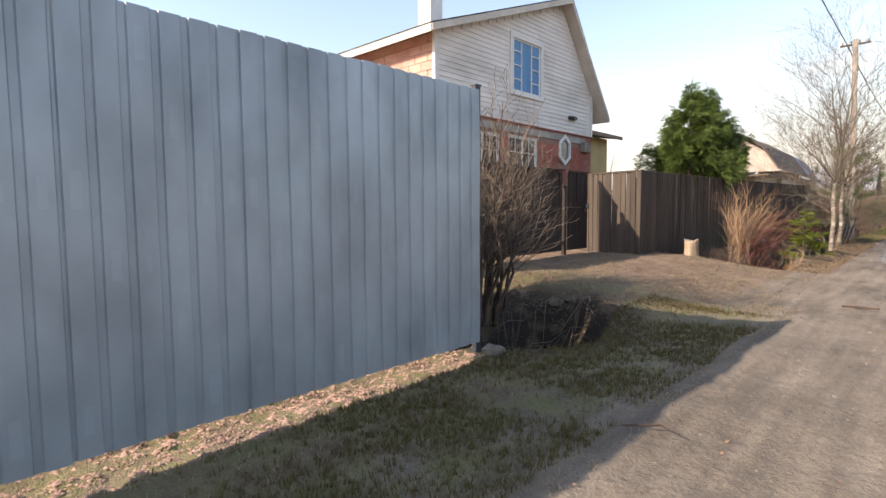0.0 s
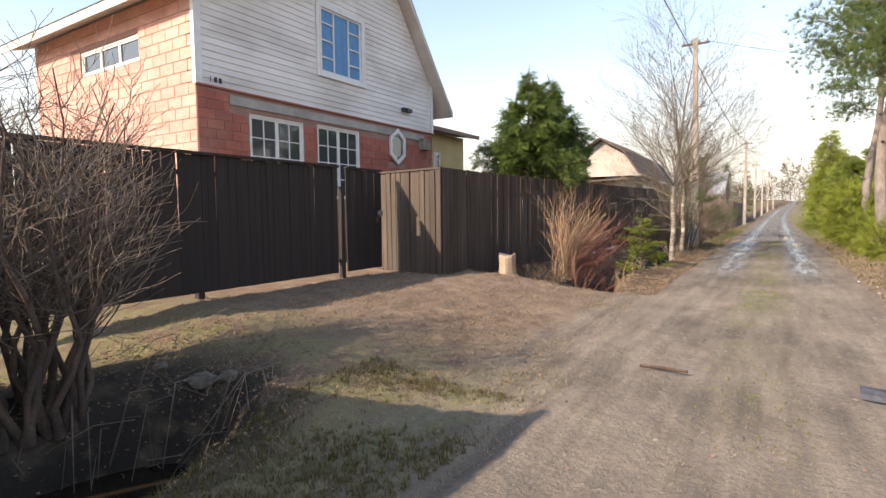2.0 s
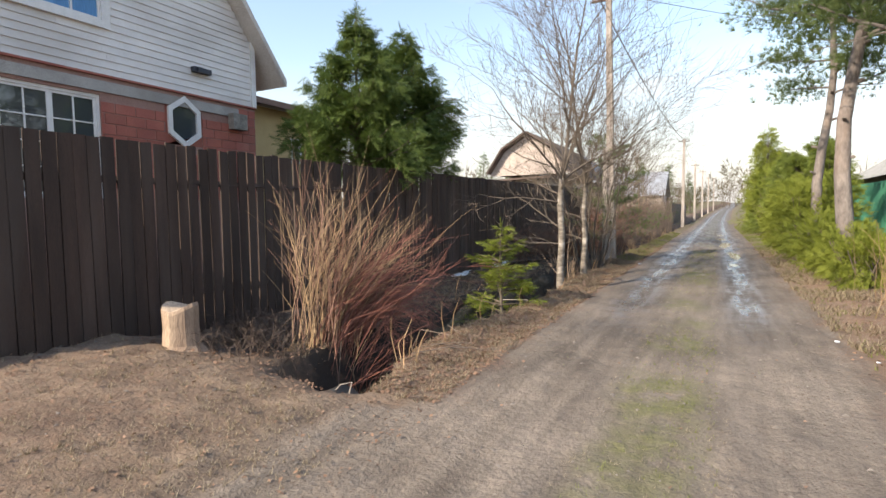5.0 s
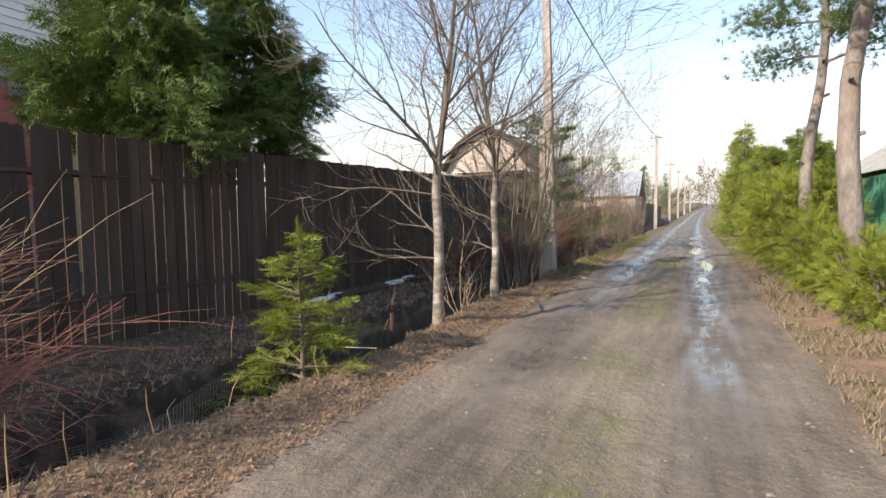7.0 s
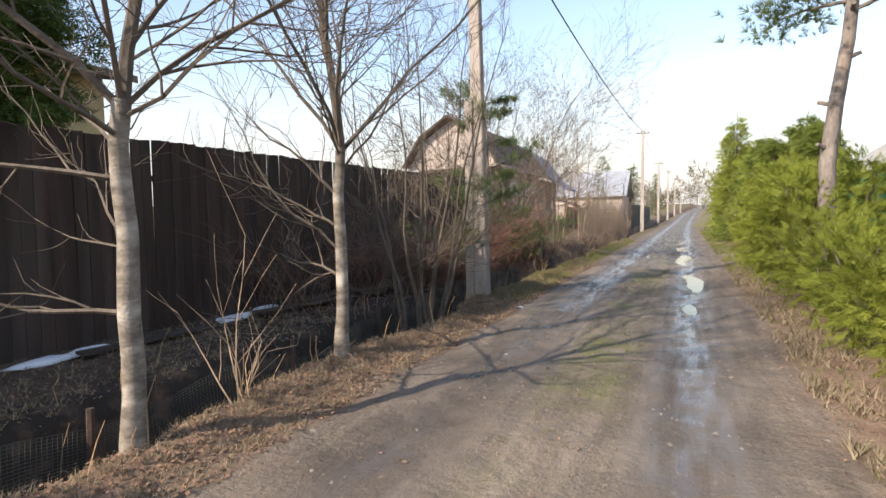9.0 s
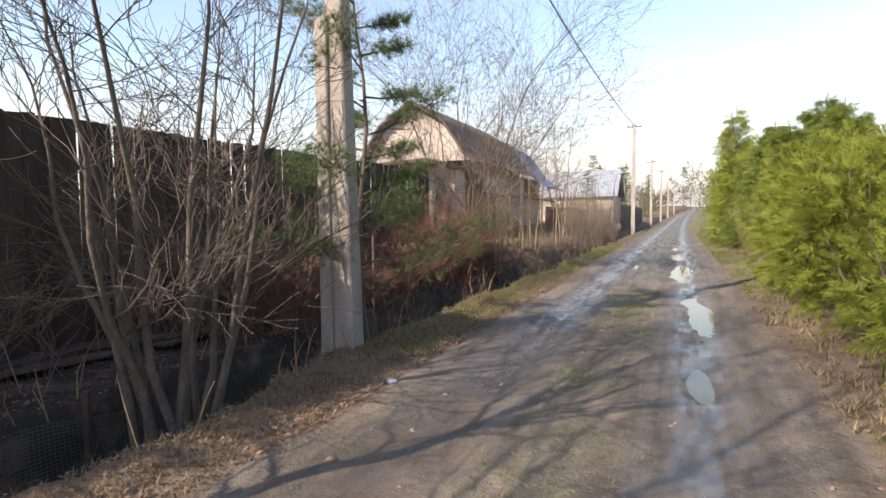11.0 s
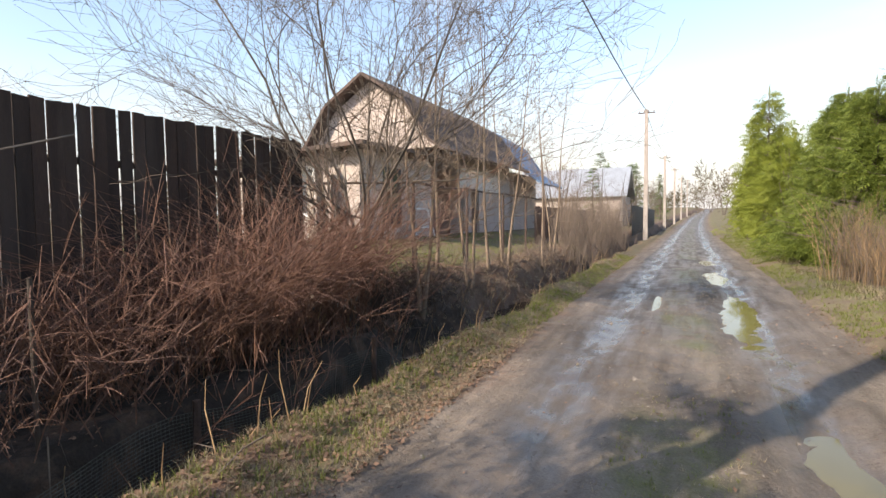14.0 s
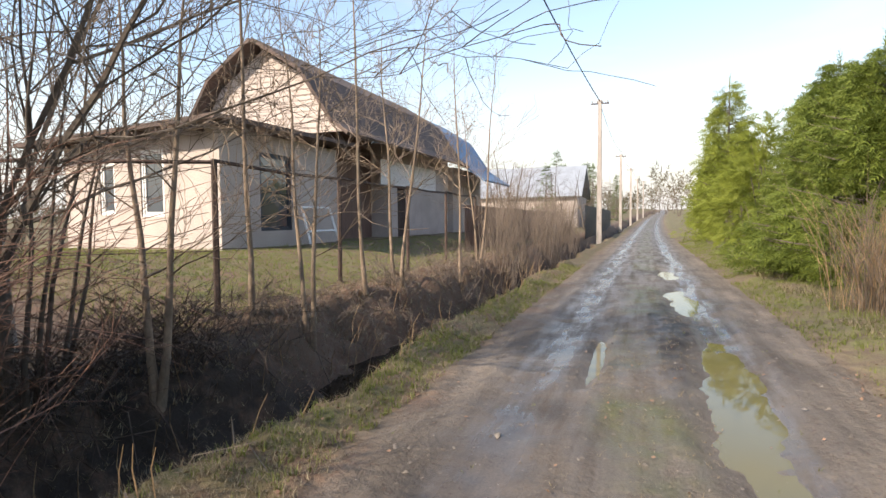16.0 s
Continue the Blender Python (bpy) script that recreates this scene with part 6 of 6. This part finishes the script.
stump = thing("tree_stump", "pale sawn tree stump before the plank fence", "stump", (-4.0, 12.4, 0.14))
b = Build()
vs, fs = [], []
for k, (z, r) in enumerate(((0, 0.22), (0.10, 0.165), (0.26, 0.15), (0.42, 0.155), (0.45, 0.145))):
    for j in range(14):
        a = 2 * math.pi * j / 14
        q = r * (1 + 0.10 * math.sin(3 * a + 1) + 0.06 * math.sin(7 * a) + (0.22 * max(0, math.sin(5 * a)) if k == 0 else 0))
        vs.append((q * math.cos(a) - 0.03 * z, q * math.sin(a), z + (0.04 * math.sin(2 * a + 1) if k > 2 else 0)))
for k in range(4):
    fs += [(k * 14 + j, k * 14 + (j + 1) % 14, k * 14 + 14 + (j + 1) % 14, k * 14 + 14 + j) for j in range(14)]
part("trunk", b.add(vs, fs), mat("peeled_wood", (0.46, 0.34, 0.24), (0.30, 0.21, 0.15), 5, 0.9, 0, 0.7, 40, (2, 2, 0.4), c3=(0.16, 0.11, 0.08)), stump)
part("cut_face", Build().add(vs[56:], [tuple(range(14))]), mat("sawn_wood", (0.55, 0.43, 0.31), (0.44, 0.33, 0.24), 9, 0.85), stump)

tagged(part("stick", Build().tube([(-0.84, 8.38, 0.035), (-0.64, 8.41, 0.03), (-0.46, 8.37, 0.04)], [0.014, 0.017, 0.012], 5), M_RUST), "dark broken stick lying on the road", "stick")
tagged(part("stick", Build().tube([(-1.3, 2.9, 0.03), (-1.12, 3.05, 0.035), (-1.0, 3.0, 0.03)], [0.006, 0.007, 0.005], 4), M_RUST), "thin dark twig lying on the road edge", "stick")
b = Build()
vs = []
for i in range(9):
    u = i / 8
    for k, (dy, dz) in enumerate(((0.0, 0.005), (0.03, 0.055), (0.075, 0.105), (0.12, 0.115))):
        vs.append((0.66 + 0.6 * u, 8.36 - 0.12 * u + dy * 0.8, 0.02 + 0.65 * dz * (1 - 0.15 * u)))
fs = [(i * 4 + k, i * 4 + 4 + k, i * 4 + 5 + k, i * 4 + 1 + k) for i in range(8) for k in range(3)]
tagged(part("tin_scrap", b.add(vs + [(x, y + 0.006, z - 0.004) for x, y, z in vs], fs + [tuple(reversed([q + 36 for q in f])) for f in fs]), mat("blue_grey_scrap", (0.035, 0.040, 0.060), (0.022, 0.025, 0.038), 6, 0.6, 0, 0.3, 30, c3=(0.4, 0.39, 0.37))), "bent blue-grey scrap of sheet on the road edge", "scrap")

for i, (x, y, r) in enumerate(((-2.84, 3.66, 0.11), (-2.98, 3.9, 0.08), (-4.55, 4.75, 0.12), (-4.38, 4.6, 0.08), (-3.75, 6.18, 0.12), (-3.55, 6.28, 0.08), (-4.6, 5.2, 0.08), (-4.2, 6.1, 0.07))):
    ob = tagged(part("stone", lump(r, 300 + i, 0.6, 9, 6), M_STONE_DARK), "rough grey stone at the edge of the pit", "stone", "stones round the pit")
    ob.location = (x, y, gz(x, y) + 0.02)
for i, (x, y, r) in enumerate(((1.55, 14.5, 0.03), (1.75, 14.4, 0.035), (1.45, 16.0, 0.03), (-1.5, 24.0, 0.05), (1.62, 15.2, 0.02))):
    ob = tagged(part("litter", lump(r, 330 + i, 0.4), M_PLASTIC), "small white scrap of litter by the road", "litter", "scraps by the road")
    ob.location = (x, y, gz(x, y) + 0.012)
for i, (x, y, r) in enumerate(((-4.56, 19.4, 0.20), (-4.58, 19.8, 0.14), (-4.55, 21.6, 0.22), (-4.6, 22.2, 0.18))):
    ob = tagged(part("snow_patch", lump(r, 340 + i, 0.22), M_SNOW, smooth=True), "last patch of old snow along the fence", "snow", "snow patches by the fence")
    ob.location = (x, y, gz(x, y) + 0.02)
    ob.scale = (0.7, 1.6, 1)

# culvert end, ditch netting with stakes, old boards
cul = thing("culvert_pipe", "dark grey culvert pipe end in the ditch", "pipe", (-2.72, 12.5, -0.42))
b = Build()
vs = [(r * math.cos(a), y, r * math.sin(a)) for y, r in ((0.0, 0.24), (0.62, 0.24), (0.62, 0.20), (0.0, 0.20)) for a in [2 * math.pi * j / 16 for j in range(16)]]
part("pipe", b.add(vs, [(k * 16 + j, k * 16 + (j + 1) % 16, k * 16 + 16 + (j + 1) % 16, k * 16 + 16 + j) for k in range(3) for j in range(16)]), mat("stained_pipe", (0.13, 0.125, 0.115), (0.07, 0.066, 0.06), 4, 0.9, 0, 0.5, 40), cul, smooth=True)
net = thing("ditch_netting", "sagging dark netting along the ditch bank on stakes", "netting")
b = Build()


def net_x(y, u):
    return -2.965 + 0.05 * math.sin(y * 1.3) + 0.07 * u * math.sin(y * 2.1 + 1)


rows_ = 26
for k in range(rows_):
    u = k / (rows_ - 1)
    pts = []
    for i in range(74):
        y = 14.9 + 16.1 * i / 73
        pts.append((net_x(y, u), y, -0.58 + u * (0.56 + 0.07 * math.sin(y * 3.2)) ))
    b.tube(pts, [0.0024] * 74, 3, False)
for i in range(520):
    y = 14.9 + 16.1 * i / 519
    b.tube([(net_x(y, 0), y, -0.58), (net_x(y, 0.5), y, -0.30), (net_x(y, 1), y, -0.58 + 0.56 + 0.07 * math.sin(y * 3.2))], [0.0015] * 3, 3, False)
tagged(part("mesh", b, M_NET, net), kind="stuff")
for i in range(9):
    y = 15.0 + 1.9 * i
    part("stake", Build().tube([(net_x(y, 1) + 0.03, y, -0.7), (net_x(y, 1) + 0.03, y + 0.02, 0.12 + 0.05 * math.sin(i * 5))], [0.028, 0.026], 6), M_RUST, net)
for x, y, zt, r, m in ((-3.2, 26.5, 1.06, 0.022, M_GREYWOOD), (-3.2, 27.45, 1.02, 0.013, M_GREYWOOD)):
    tagged(part("stake", Build().tube([(x, y, 0.0), (x + 0.01, y, zt)], [r, r], 8), m), "pale upright stake beside the ditch", "stake", "stakes beside the ditch")
for i, (x, y, ln, a) in enumerate(((-4.15, 22.6, 1.9, 82), (-4.3, 23.3, 1.6, 96), (-4.0, 23.9, 1.2, 70), (-4.35, 20.3, 1.4, 88), (-3.95, 24.3, 1.1, 100))):
    ob = tagged(part("old_board", Build().box(-ln / 2, ln / 2, -0.07, 0.07, 0, 0.025, 0.004), M_GREYWOOD), "weathered grey board lying by the fence", "board", "boards by the fence")
    ob.matrix_basis = pose(x, y, gz(x, y) + 0.04 + 0.03 * (i % 3), 2, 1, a)

shoot = thing("bare_shrub", "few pale leafless shoots on the ditch bank", "shrub", (-2.28, 19.5, gz(-2.28, 19.5) - 0.03))
b = Build()
rr = random.Random(15)
for az, tl, ln in ((2.6, 0.16, 1.25), (3.3, 0.75, 0.85), (2.9, 0.5, 0.9), (5.9, 0.6, 0.55), (0.4, 0.35, 0.5), (1.2, 0.3, 0.45), (5.2, 0.7, 0.7)):
    grow(b, Vector((rr.uniform(-0.06, 0.06), rr.uniform(-0.08, 0.08), 0)), Vector((math.cos(az) * math.sin(tl), math.sin(az) * math.sin(tl), math.cos(tl))), ln, 0.009, 1, rr, 0.10, 1, 0.6, 4, 0.1)
tagged(part("cane_clump", b, M_SAPLING, shoot), kind="stuff")
for k, (x, y, dx) in enumerate(((-2.62, 13.0, 0.05), (-2.55, 17.75, -0.35), (-2.5, 17.6, 0.1))):
    z = gz(x, y)
    tagged(part("dead_stalk", Build().tube([(x, y, z - 0.03), (x - 0.02, y + 0.02, z + 0.30), (x + 0.04, y + 0.03, z + 0.52), (x + dx - 0.10, y - 0.02, z + 0.50), (x + dx - 0.22, y - 0.05, z + 0.36)], [0.008, 0.008, 0.007, 0.006, 0.003], 5), M_PALEWOOD), "bent pale dead stalk at the ditch", "stalk", "bent stalks at the ditch")

# green leaves of a flag plant in the pit
iris = thing("iris_plant", "clump of fresh green blade leaves in the pit", "plant", (-2.98, 4.5, gz(-2.98, 4.5) - 0.02))
b = Build()
rr = random.Random(5)
for i in range(34):
    a, ln = rr.uniform(0, 6.28), rr.uniform(0.16, 0.36)
    p = Vector((rr.gauss(0, 0.08), rr.gauss(0, 0.12), 0))
    d = Vector((math.cos(a) * 0.3, math.sin(a) * 0.3, 1))
    s = Vector((-math.sin(a), math.cos(a), 0)) * 0.011
    m = p + d * ln * 0.6
    e = p + d * ln + Vector((math.cos(a), math.sin(a), -0.2)) * ln * 0.25
    b.add([p - s, p + s, m + s, m - s, e], [(0, 1, 2, 3), (3, 2, 4)])
part("leaves", b, leafy("flag_leaf", (0.11, 0.17, 0.04), (0.26, 0.34, 0.09)), iris)

# ---- grass, leaves, pebbles ----
def blades(n=4, lean=0.5):
    v, f = [], []
    r = random.Random(9)
    for i in range(n):
        a = 6.28 * i / n + r.uniform(-0.4, 0.4)
        ln, w = r.uniform(0.6, 1.0), 0.040
        c, s = math.cos(a), math.sin(a)
        k = len(v)
        px, py = r.uniform(-0.12, 0.12), r.uniform(-0.12, 0.12)
        q = lean * ln
        v += [(px - s * w, py + c * w, 0), (px + s * w, py - c * w, 0), (px + c * q * 0.45, py + s * q * 0.45, ln * 0.7), (px + c * q * 0.45 - s * w * 0.4, py + s * q * 0.45 + c * w * 0.4, ln * 0.7), (px + c * q, py + s * q, ln * 0.82)]
        f += [(k, k + 1, k + 2), (k + 3, k + 2, k + 4)]
    return np.array(v), np.array(f)


GR_V, GR_F = blades()
GD_V, GD_F = blades(5, 1.3)


def meadow(name, label, boxes, template, material, size, seed, keep=None):
    """Tufts over boxes (x0, x1, y0, y1, tufts)."""
    rng = np.random.default_rng(seed)
    xs, ys = [], []
    for x0, x1, y0, y1, n in boxes:
        xs.append(rng.uniform(x0, x1, n)); ys.append(rng.uniform(y0, y1, n))
    x, y = np.concatenate(xs), np.concatenate(ys)
    if keep:
        k = keep(x, y, rng)
        x, y = x[k], y[k]
    p = np.stack([x, y, height(x, y) - 0.006], -1)
    n = len(p)
    a = rng.uniform(0, 6.28, n)
    ax = np.stack([np.cos(a), np.sin(a), np.zeros(n)], -1)
    up = np.stack([rng.normal(0, 0.25, n), rng.normal(0, 0.25, n), np.ones(n)], -1)
    me = strewn(name, *template, p, ax, up, size * rng.uniform(0.5, 1.4, n), material)
    return tagged(part(name, me, None), label, "grass", kind="stuff")


patchy = lambda f, s, cut: (lambda x, y, rng: waves(x, y, f, s) + rng.normal(0, 0.35, len(x)) > cut)
meadow("grass", "short trodden green and brown grass along the tin fence", [(-2.82, -1.35, -2, 7.2, 21000)], (GR_V, GR_F), M_GREENGRASS, 0.072, 401, patchy(0.5, 91, -0.45))
meadow("dead_grass", "short dead grass along the tin fence", [(-2.85, -1.2, -2, 8.0, 6500), (-5.8, -1.6, 6.0, 12.2, 12000)], (GD_V, GD_F), M_DRYGRASS, 0.055, 402, patchy(0.5, 92, 0.0))
meadow("grass", "thin green grass on the crown of the road", [(-0.36, 0.34, 7, 30, 5200), (-1.5, 1.5, 14, 40, 500)], (GR_V, GR_F), M_LAWN, 0.042, 403, patchy(0.4, 93, 0.0))
meadow("dead_grass", "dead grass on the crown of the road", [(-0.45, 0.42, 6, 40, 4200)], (GD_V, GD_F), M_DRYGRASS, 0.04, 404, patchy(0.4, 93, -0.2))
meadow("dead_grass", "pale straw tussocks at the foot of the hedge", [(1.5, 2.25, 13, 31, 3400), (1.9, 3.0, 12, 20, 1600), (2.1, 2.7, 35, 44, 1500)], (GD_V, GD_F), M_DRYGRASS, 0.13, 405, patchy(0.7, 96, 0.05))
meadow("dead_grass", "brown dead grass along the ditch bank", [(-2.35, -1.55, 12.6, 32, 11500), (-2.35, -1.62, 32, 45, 3000)], (GD_V, GD_F), M_DRYGRASS, 0.066, 406)
meadow("grass", "fresh green grass along the verges", [(-2.3, -1.62, 24.5, 44, 7500), (1.55, 2.7, 30, 60, 13000), (1.55, 2.1, 13, 30, 700)], (GR_V, GR_F), M_LAWN, 0.085, 407, patchy(0.5, 94, -0.35))
meadow("grass", "green lawn of the second yard", [(-13, -4.2, 33.4, 38.0, 11000), (-8.0, -4.2, 38, 48, 5000)], (GR_V, GR_F), M_LAWN, 0.08, 408)
meadow("dead_grass", "dead grass and weeds between ditch and fence", [(-4.65, -3.12, 13, 22, 1800), (-4.3, -3.0, 31.5, 46, 3200)], (GD_V, GD_F), M_DRYGRASS, 0.09, 409)
meadow("grass", "moss and weeds between ditch and fence", [(-4.65, -3.12, 15, 24, 1400)], (GR_V, GR_F), M_GREENGRASS, 0.06, 410, patchy(0.5, 95, 0.2))

LEAF_V = np.array([(-0.5, 0, 0), (-0.1, 0.32, 0.10), (0.5, 0, 0.04), (-0.1, -0.32, 0.12)])
LEAF_F = np.array([(0, 1, 2), (0, 2, 3)])


def leaf_litter(name, label, boxes, size, seed, material):
    rng = np.random.default_rng(seed)
    x = np.concatenate([rng.uniform(b[0], b[1], b[4]) for b in boxes])
    y = np.concatenate([rng.uniform(b[2], b[3], b[4]) for b in boxes])
    n = len(x)
    a = rng.uniform(0, 6.28, n)
    p = np.stack([x, y, height(x, y) + rng.uniform(0.003, 0.02, n)], -1)
    ax = np.stack([np.cos(a), np.sin(a), rng.normal(0, 0.3, n)], -1)
    up = np.stack([rng.normal(0, 0.4, n), rng.normal(0, 0.4, n), np.ones(n)], -1)
    me = strewn(name, LEAF_V, LEAF_F, p, ax, up, size * rng.uniform(0.5, 1.4, n), material)
    return tagged(part(name, me, None), label, "leaves", kind="stuff")


leaf_litter("fallen_leaves", "brown fallen leaves along the ditch bank", [(-2.4, -1.5, 12.6, 25, 15000), (-2.3, -1.5, 25, 31, 7000), (-4.65, -2.4, 12.2, 13.6, 1600), (-2.3, -1.6, 31, 40, 900), (-4.65, -3.1, 13, 24, 5000), (-4.65, -3.1, 24, 31.5, 1200), (-3.1, -2.35, 13, 31, 700), (-4.4, -3.0, 33.5, 44, 8000)], 0.028, 421, M_LEAFLITTER)
leaf_litter("fallen_leaves", "scattered brown leaves on the forecourt and road", [(-5.8, -1.4, 4.5, 12.5, 4200), (-1.6, 1.7, 0, 40, 700), (1.4, 2.3, 8, 35, 2600), (-5.0, -2.5, 3.7, 7.0, 3500)], 0.027, 422, M_LEAFLITTER)
PEB_V = np.array([(1, 0, 0), (-0.8, 0.5, 0), (-0.6, -0.7, 0), (0.1, 0.1, 0.6)])
PEB_F = np.array([(0, 1, 3), (1, 2, 3), (2, 0, 3)])


def pebbles(name, label, boxes, size, seed, material):
    rng = np.random.default_rng(seed)
    x = np.concatenate([rng.uniform(b[0], b[1], b[4]) for b in boxes])
    y = np.concatenate([rng.uniform(b[2], b[3], b[4]) for b in boxes])
    n = len(x)
    a = rng.uniform(0, 6.28, n)
    p = np.stack([x, y, height(x, y) - 0.002], -1)
    ax = np.stack([np.cos(a), np.sin(a), np.zeros(n)], -1)
    me = strewn(name, PEB_V, PEB_F, p, ax, np.tile([0, 0, 1.0], (n, 1)), size * rng.lognormal(0, 0.5, n), material)
    return tagged(part(name, me, None), label, "gravel", kind="stuff")


pebbles("gravel", "small grey stones and clods on the road", [(-1.5, 1.5, 0, 24, 5000), (-1.5, 1.5, 24, 42, 4000), (-5.8, -1.5, 6.5, 12, 1800)], 0.009, 431, mat("road_stone", (0.24, 0.21, 0.18), (0.13, 0.11, 0.095), 9, 0.9, vary=0.35))
pebbles("gravel", "reddish gravel strip under the tin fence", [(-3.4, -2.84, -3, 3.6, 26000)], 0.008, 432, mat("red_gravel", (0.42, 0.27, 0.21), (0.30, 0.19, 0.15), 9, 0.9, vary=0.3))

# twigs fallen into the pit and along the ditch
b = Build()
rr = random.Random(77)
for i in range(420):
    if i < 130:
        x, y = rr.uniform(-4.9, -2.9), rr.uniform(3.9, 6.6)
    else:
        x, y = rr.uniform(-4.4, -2.0), rr.uniform(13, 40)
    a, ln = rr.uniform(0, 6.28), rr.uniform(0.15, 0.7)
    z = gz(x, y) + rr.uniform(0.01, 0.06)
    x2, y2 = x + ln * math.cos(a), y + ln * math.sin(a)
    b.tube([(x, y, z), ((x + x2) / 2, (y + y2) / 2, max(z, gz((x + x2) / 2, (y + y2) / 2)) + 0.03), (x2, y2, gz(x2, y2) + 0.02 + rr.uniform(0, 0.12))], [0.006, 0.005, 0.002], 3, False)
tagged(part("fallen_twigs", b, M_TWIG), "fallen grey twigs in the pit and ditch", "twigs", kind="stuff")
# dry upright stalks along the ditch bank
b = Build()
for i in range(260):
    x, y = rr.uniform(-2.45, -2.05) if i < 140 else rr.uniform(-3.5, -3.05), rr.uniform(13, 44)
    z, h_ = gz(x, y), rr.uniform(0.12, 0.5)
    a = rr.uniform(0, 6.28)
    b.tube([(x, y, z - 0.02), (x + 0.06 * math.cos(a), y + 0.06 * math.sin(a), z + h_ * 0.6), (x + 0.2 * h_ * math.cos(a) + 0.06, y + 0.3 * h_ * math.sin(a), z + h_)], [0.005, 0.004, 0.002], 3, False)
tagged(part("dry_stalks", b, M_TANSTEM), "dry upright weed stalks along the ditch", "weeds", kind="stuff")

# far woods closing the view
rng = np.random.default_rng(500)
n = 6000
ang = rng.uniform(-1.35, 1.35, n)
dist = rng.uniform(150, 260, n)
fxx, fyy = dist * np.sin(ang), dist * np.cos(ang)
top = 7 + 4 * np.sin(ang * 23) * np.sin(ang * 7 + 1) + 2 * np.sin(ang * 61)
fzz = top * rng.uniform(0.0, 1.0, n) ** 0.7 + rise(fyy)
p = np.stack([fxx, fyy, fzz], -1)
m = len(p)
me = strewn("far_woods", FAR_V, FAR_F, p, rng.normal(size=(m, 3)) * 0.5 + [0, 0, 0.8], rng.normal(size=(m, 3)), rng.uniform(2.0, 4.5, m), leafy("far_wood", (0.06, 0.065, 0.035), (0.20, 0.16, 0.11)))
tagged(part("far_woods", me, None), "brown and green woods far behind the road", "woods", kind="stuff")
